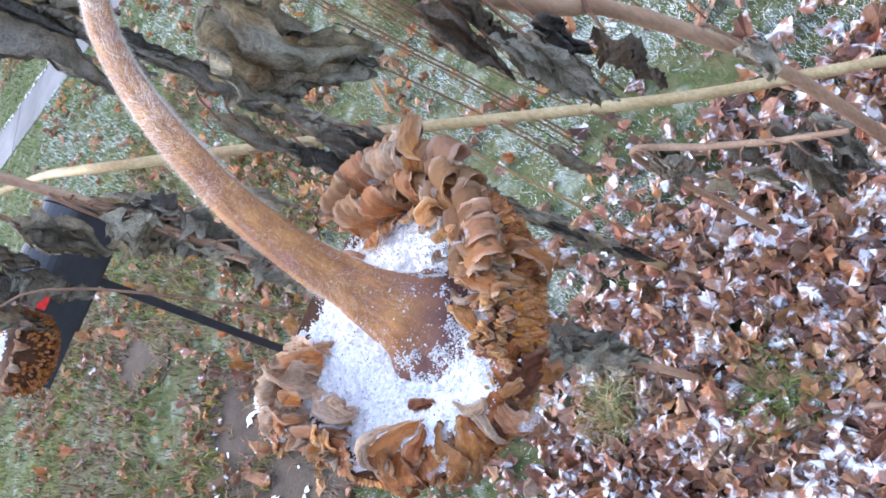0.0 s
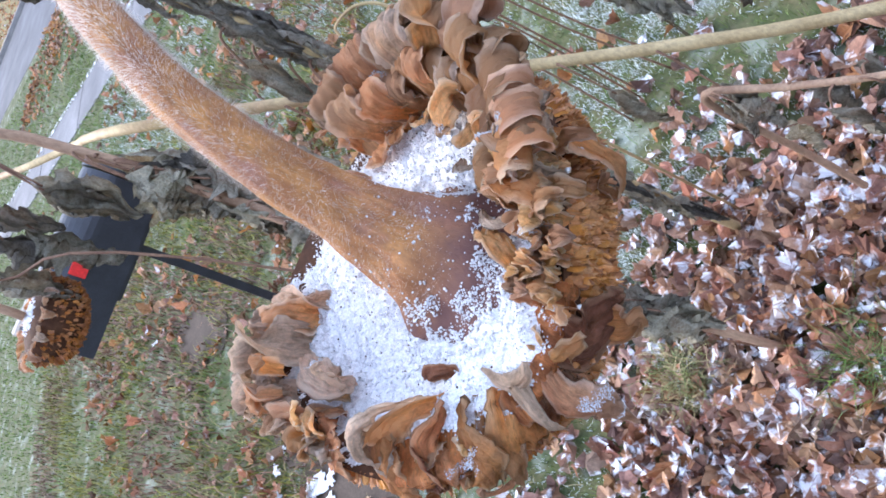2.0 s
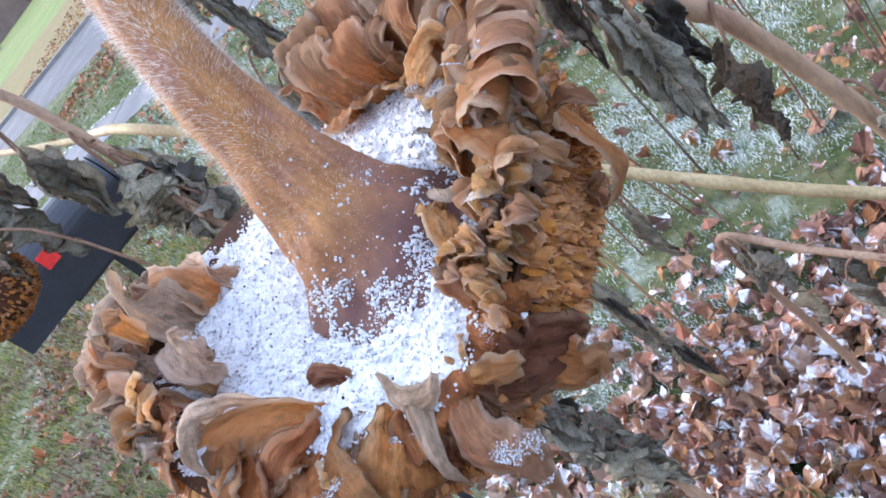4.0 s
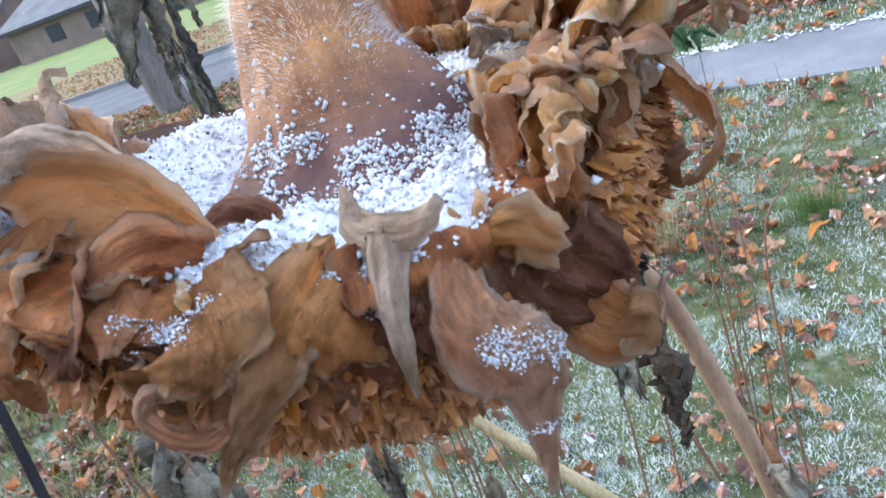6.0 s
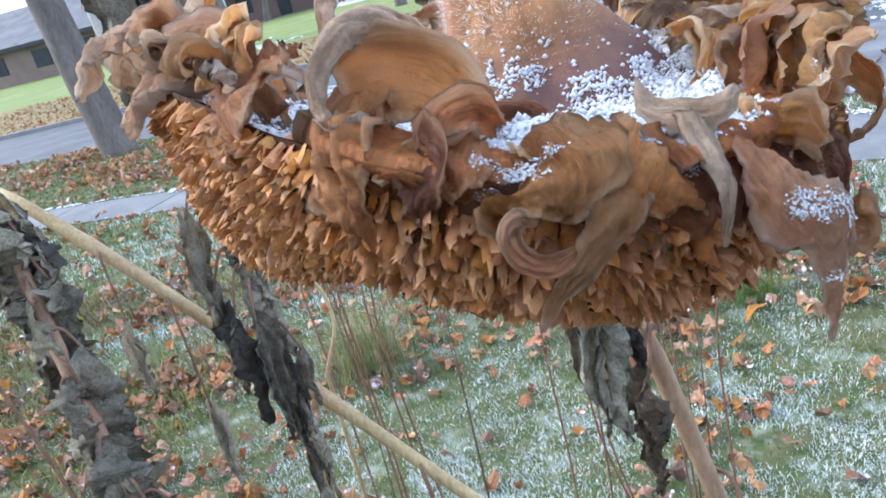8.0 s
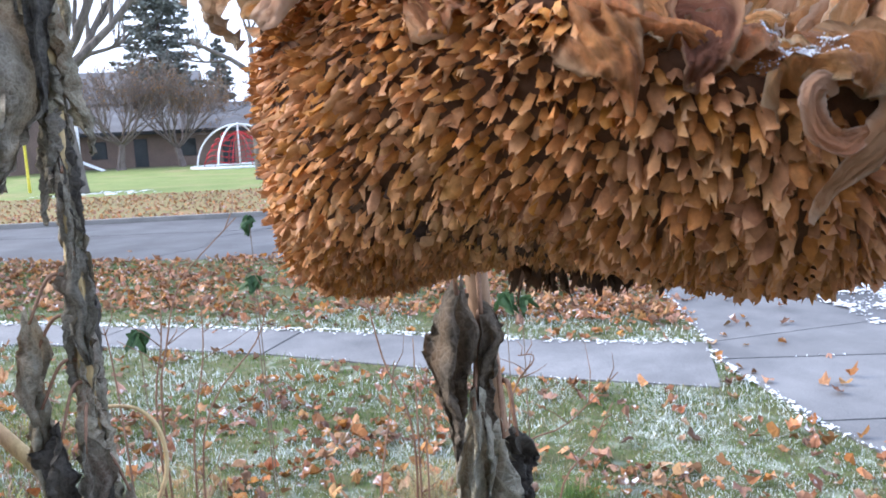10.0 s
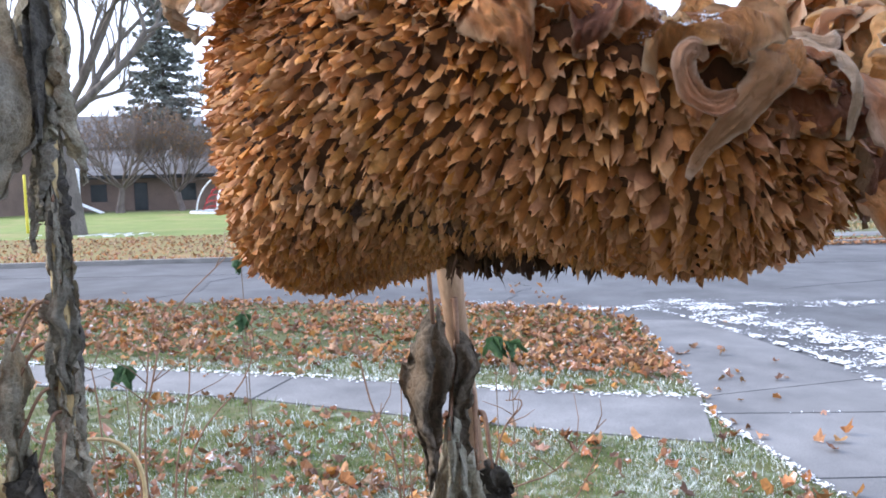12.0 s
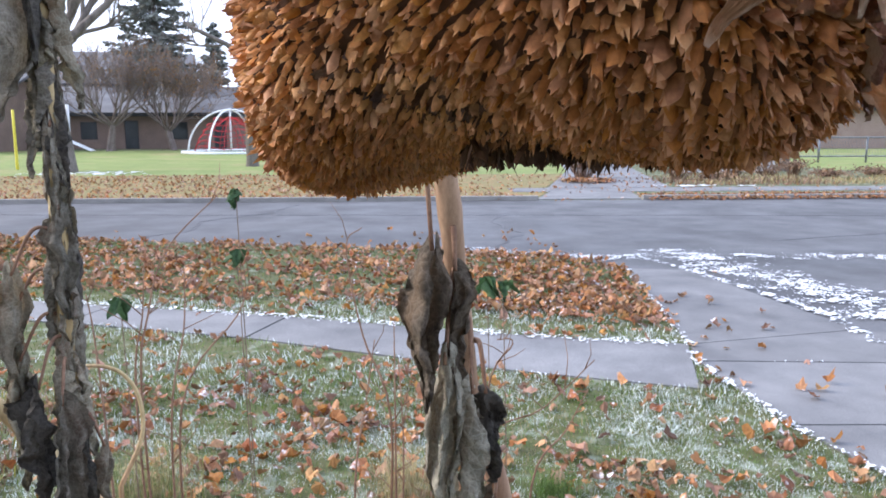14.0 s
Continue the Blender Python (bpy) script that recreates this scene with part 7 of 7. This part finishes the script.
shaped_bract([(0.021, -0.060, 1.859), (0.021, -0.080, 1.859), (0.0205, -0.0895, 1.8552), (0.015, -0.0908, 1.8482), (0.008, -0.0905, 1.841), (0.004, -0.0905, 1.835)], (0.013, 0.016, 0.012, 0.007, 0.004, 0.001), M["bract_pink"], "grey-brown bract hanging in a long tail", 0.6, 0.6)
shaped_bract([(0.029, -0.062, 1.858), (0.030, -0.077, 1.859), (0.0278, -0.0848, 1.855), (0.0262, -0.085, 1.851)], (0.016, 0.024, 0.022, 0.008), M["bract_red"], "brown bract with a ragged lower edge", 0.5, 0.9)
shaped_bract([(0.0127, -0.0914, 1.8495), (0.0079, -0.0922, 1.8480), (0.0036, -0.0926, 1.8505), (0.0021, -0.0925, 1.8551), (0.0042, -0.0917, 1.8577), (0.007, -0.0908, 1.8559)], (0.003, 0.005, 0.0055, 0.005, 0.004, 0.002), M["bract_pink"], "bract tip curled into a ring", 0.7, 0.5)
shaped_bract([(0.0295, -0.057, 1.8695), (0.031, -0.062, 1.865), (0.036, -0.066, 1.8635), (0.042, -0.066, 1.8635), (0.0465, -0.062, 1.865)], (0.001, 0.007, 0.010, 0.009, 0.003), M["bract_grey"], "grey two-horned bract", 0.9, 0.4, (0, -0.6, 0.8))
shaped_bract([(0.038, -0.066, 1.863), (0.039, -0.078, 1.8575), (0.0396, -0.0825, 1.8511), (0.0381, -0.0815, 1.8415)], (0.009, 0.006, 0.004, 0.001), M["bract_grey"], "thin grey tail of a bract", 0.9, 0.4)
shaped_bract([(0.0326, -0.074, 1.8575), (0.0339, -0.0798, 1.8507), (0.036, -0.0792, 1.8465), (0.0372, -0.0768, 1.8425)], (0.014, 0.024, 0.018, 0.003), M["bract_dark"], "dark red-brown bract over the seeds", 0.5, 0.7)
shaped_bract([(0.0434, -0.066, 1.8555), (0.0432, -0.0745, 1.8495), (0.0427, -0.0748, 1.8455), (0.0421, -0.0738, 1.842)], (0.018, 0.026, 0.024, 0.008), M["bract_dark"], "dark red-brown bract with a small hole", 0.5, 0.7)
shaped_bract([(0.032, -0.062, 1.859), (0.034, -0.072, 1.860), (0.0358, -0.0796, 1.8565)], (0.008, 0.013, 0.006), M["bract_red"], "brown bract folded over the rim", 0.7, 0.7)
shaped_bract([(0.045, -0.060, 1.856), (0.049, -0.074, 1.853), (0.052, -0.079, 1.847), (0.056, -0.081, 1.842), (0.056, -0.082, 1.836), (0.055, -0.083, 1.828), (0.054, -0.084, 1.821)], (0.009, 0.013, 0.018, 0.017, 0.008, 0.004, 0.0015), M["bract_pink"], "long brown bract with snow on it", 0.6, 0.6)
shaped_bract([(0.055, -0.054, 1.855), (0.0600, -0.0595, 1.8475), (0.0655, -0.051, 1.836), (0.069, -0.042, 1.826)], (0.016, 0.026, 0.028, 0.014), M["bract_dark"], "dark purple-brown bract dusted with snow", 0.4, 0.8)
shaped_bract([(0.0530, -0.0640, 1.8570), (0.0583, -0.0640, 1.8560), (0.0625, -0.0590, 1.8490)], (0.008, 0.013, 0.008), M["bract"], "brown bract with a ragged edge", 0.5, 0.9)
shaped_bract([(0.062, -0.050, 1.834), (0.067, -0.053, 1.829), (0.072, -0.054, 1.8275), (0.070, -0.056, 1.823)], (0.016, 0.020, 0.016, 0.006), M["bract_pink"], "brown bract with a ragged edge", 0.5, 0.9)
shaped_bract([(0.075, 0.030, 1.854), (0.087, 0.020, 1.853), (0.093, 0.008, 1.846), (0.096, 0.000, 1.839), (0.090, -0.004, 1.832), (0.084, -0.004, 1.831), (0.082, 0.000, 1.835), (0.087, 0.004, 1.837)], (0.014, 0.017, 0.017, 0.016, 0.013, 0.010, 0.008, 0.004), M["bract_pink"], "tall brown bract wound into a scroll", 0.4, 0.6)

# snow caught on the bracts: drifts of fine grains in the folds
dust_c, dust_s = [], []
for ob in list(hero.children):
    if not ob.name.startswith("bract") or "tail" in ob.get("label", "") or "ring" in ob.get("label", ""):
        continue
    m = ob.matrix_basis
    turn = m.to_3x3()
    snowy = "snow" in ob.get("label", "")
    vs = ob.data.vertices
    for f in ob.data.polygons:
        c = m @ f.center
        if (turn @ f.normal).z < (-0.1 if snowy else 0.25) or c.z < (1.832 if snowy else 1.852):
            continue
        depth = noise.noise(c * 62 + Vector((3, 9, 1))) + 0.3 * noise.noise(c * 210) - (0.50 if snowy else 0.55) - max(0.0, c.z - 1.885) * 9
        if depth < 0:
            continue
        p = [m @ vs[k].co for k in f.vertices[:4]]
        for q in range(int(min(34, 4 + depth * 110) * min(2.0, f.area / 2.6e-6))):
            w, h = sr.random(2)
            dust_c.append(tuple(p[0] + (p[1] - p[0]) * w + (p[-1] - p[0]) * h + Vector((0, 0, 0.0001 + 0.0009 * depth * sr.random()))))
            dust_s.append(0.0001 + 0.00024 * sr.random() ** 2.0)
tagged(blobs("snow_grains", dust_c, dust_s, M["snow"]), "snow grains caught on the curled bracts", "snow", kind="stuff")


# ---- second head by the mailbox ----
second = tagged(empty("small_seed_head", (-1.06, 0.61, 1.765)), "smaller dried seed head hanging from the brown stem, capped with snow", "seed head")
bm = bmesh.new()
prof = [(0.0, 0.03), (0.03, 0.028), (0.06, 0.018), (0.075, 0.0), (0.07, -0.03), (0.05, -0.05), (0.02, -0.058), (0.0, -0.06)]
rows = [[bm.verts.new((r * math.cos(2 * math.pi * i / 24) + 1e-5, r * math.sin(2 * math.pi * i / 24), z)) for i in range(24)] for r, z in prof[1:-1]]
for a, b in zip(rows, rows[1:]):
    for i in range(24):
        bm.faces.new((a[i], b[i], b[(i + 1) % 24], a[(i + 1) % 24]))
bm.faces.new(rows[0])
bm.faces.new(rows[-1][::-1])
part("seed_bed", bm, M["face"], second)
n2 = 900
aa, ss = cr.uniform(0, 6.28, n2), cr.uniform(0.35, 1.0, n2)
rr = np.interp(ss, np.linspace(0, 1, 8), [p[0] for p in prof])
zz = np.interp(ss, np.linspace(0, 1, 8), [p[1] for p in prof])
nr = np.stack([np.cos(aa) * (1.2 - ss), np.sin(aa) * (1.2 - ss), -0.4 - ss * 0.4], 1)
nr /= np.linalg.norm(nr, axis=1, keepdims=True)
ww = np.cross(nr, cr.normal(size=(n2, 3)))
ww /= np.linalg.norm(ww, axis=1, keepdims=True)
sh = chaff_shape(cr, n2, 0.009, 0.006)
vv = np.einsum("nkc,ncd->nkd", sh, np.stack([ww, np.cross(nr, ww), nr], 1)) + np.stack([rr * np.cos(aa), rr * np.sin(aa), zz], 1)[:, None]
tagged(many("chaff", vv, CHAFF, M["chaff"], second), kind="stuff")
for k in range(14):
    a = 2 * math.pi * k / 14
    ob = part("bract", bract_bm(br, 0.045, 0.026, bend(-150), 0.6), M["bract_grey"] if k % 3 == 0 else M["bract"], second)
    ob.matrix_basis = Matrix.Translation((0.06 * math.cos(a), 0.06 * math.sin(a), 0.015)) @ Matrix.Rotation(a, 4, "Z") @ Matrix.Rotation(-radians(45), 4, "Y")
cc = [(math.cos(a) * r, math.sin(a) * r, 0.03 - r * 0.15) for a, r in zip(cr.uniform(0, 6.28, 300), cr.uniform(0, 0.032, 300))]
tagged(blobs("snow_cap", cc, cr.uniform(0.002, 0.005, 300), M["snow"], second), kind="stuff")
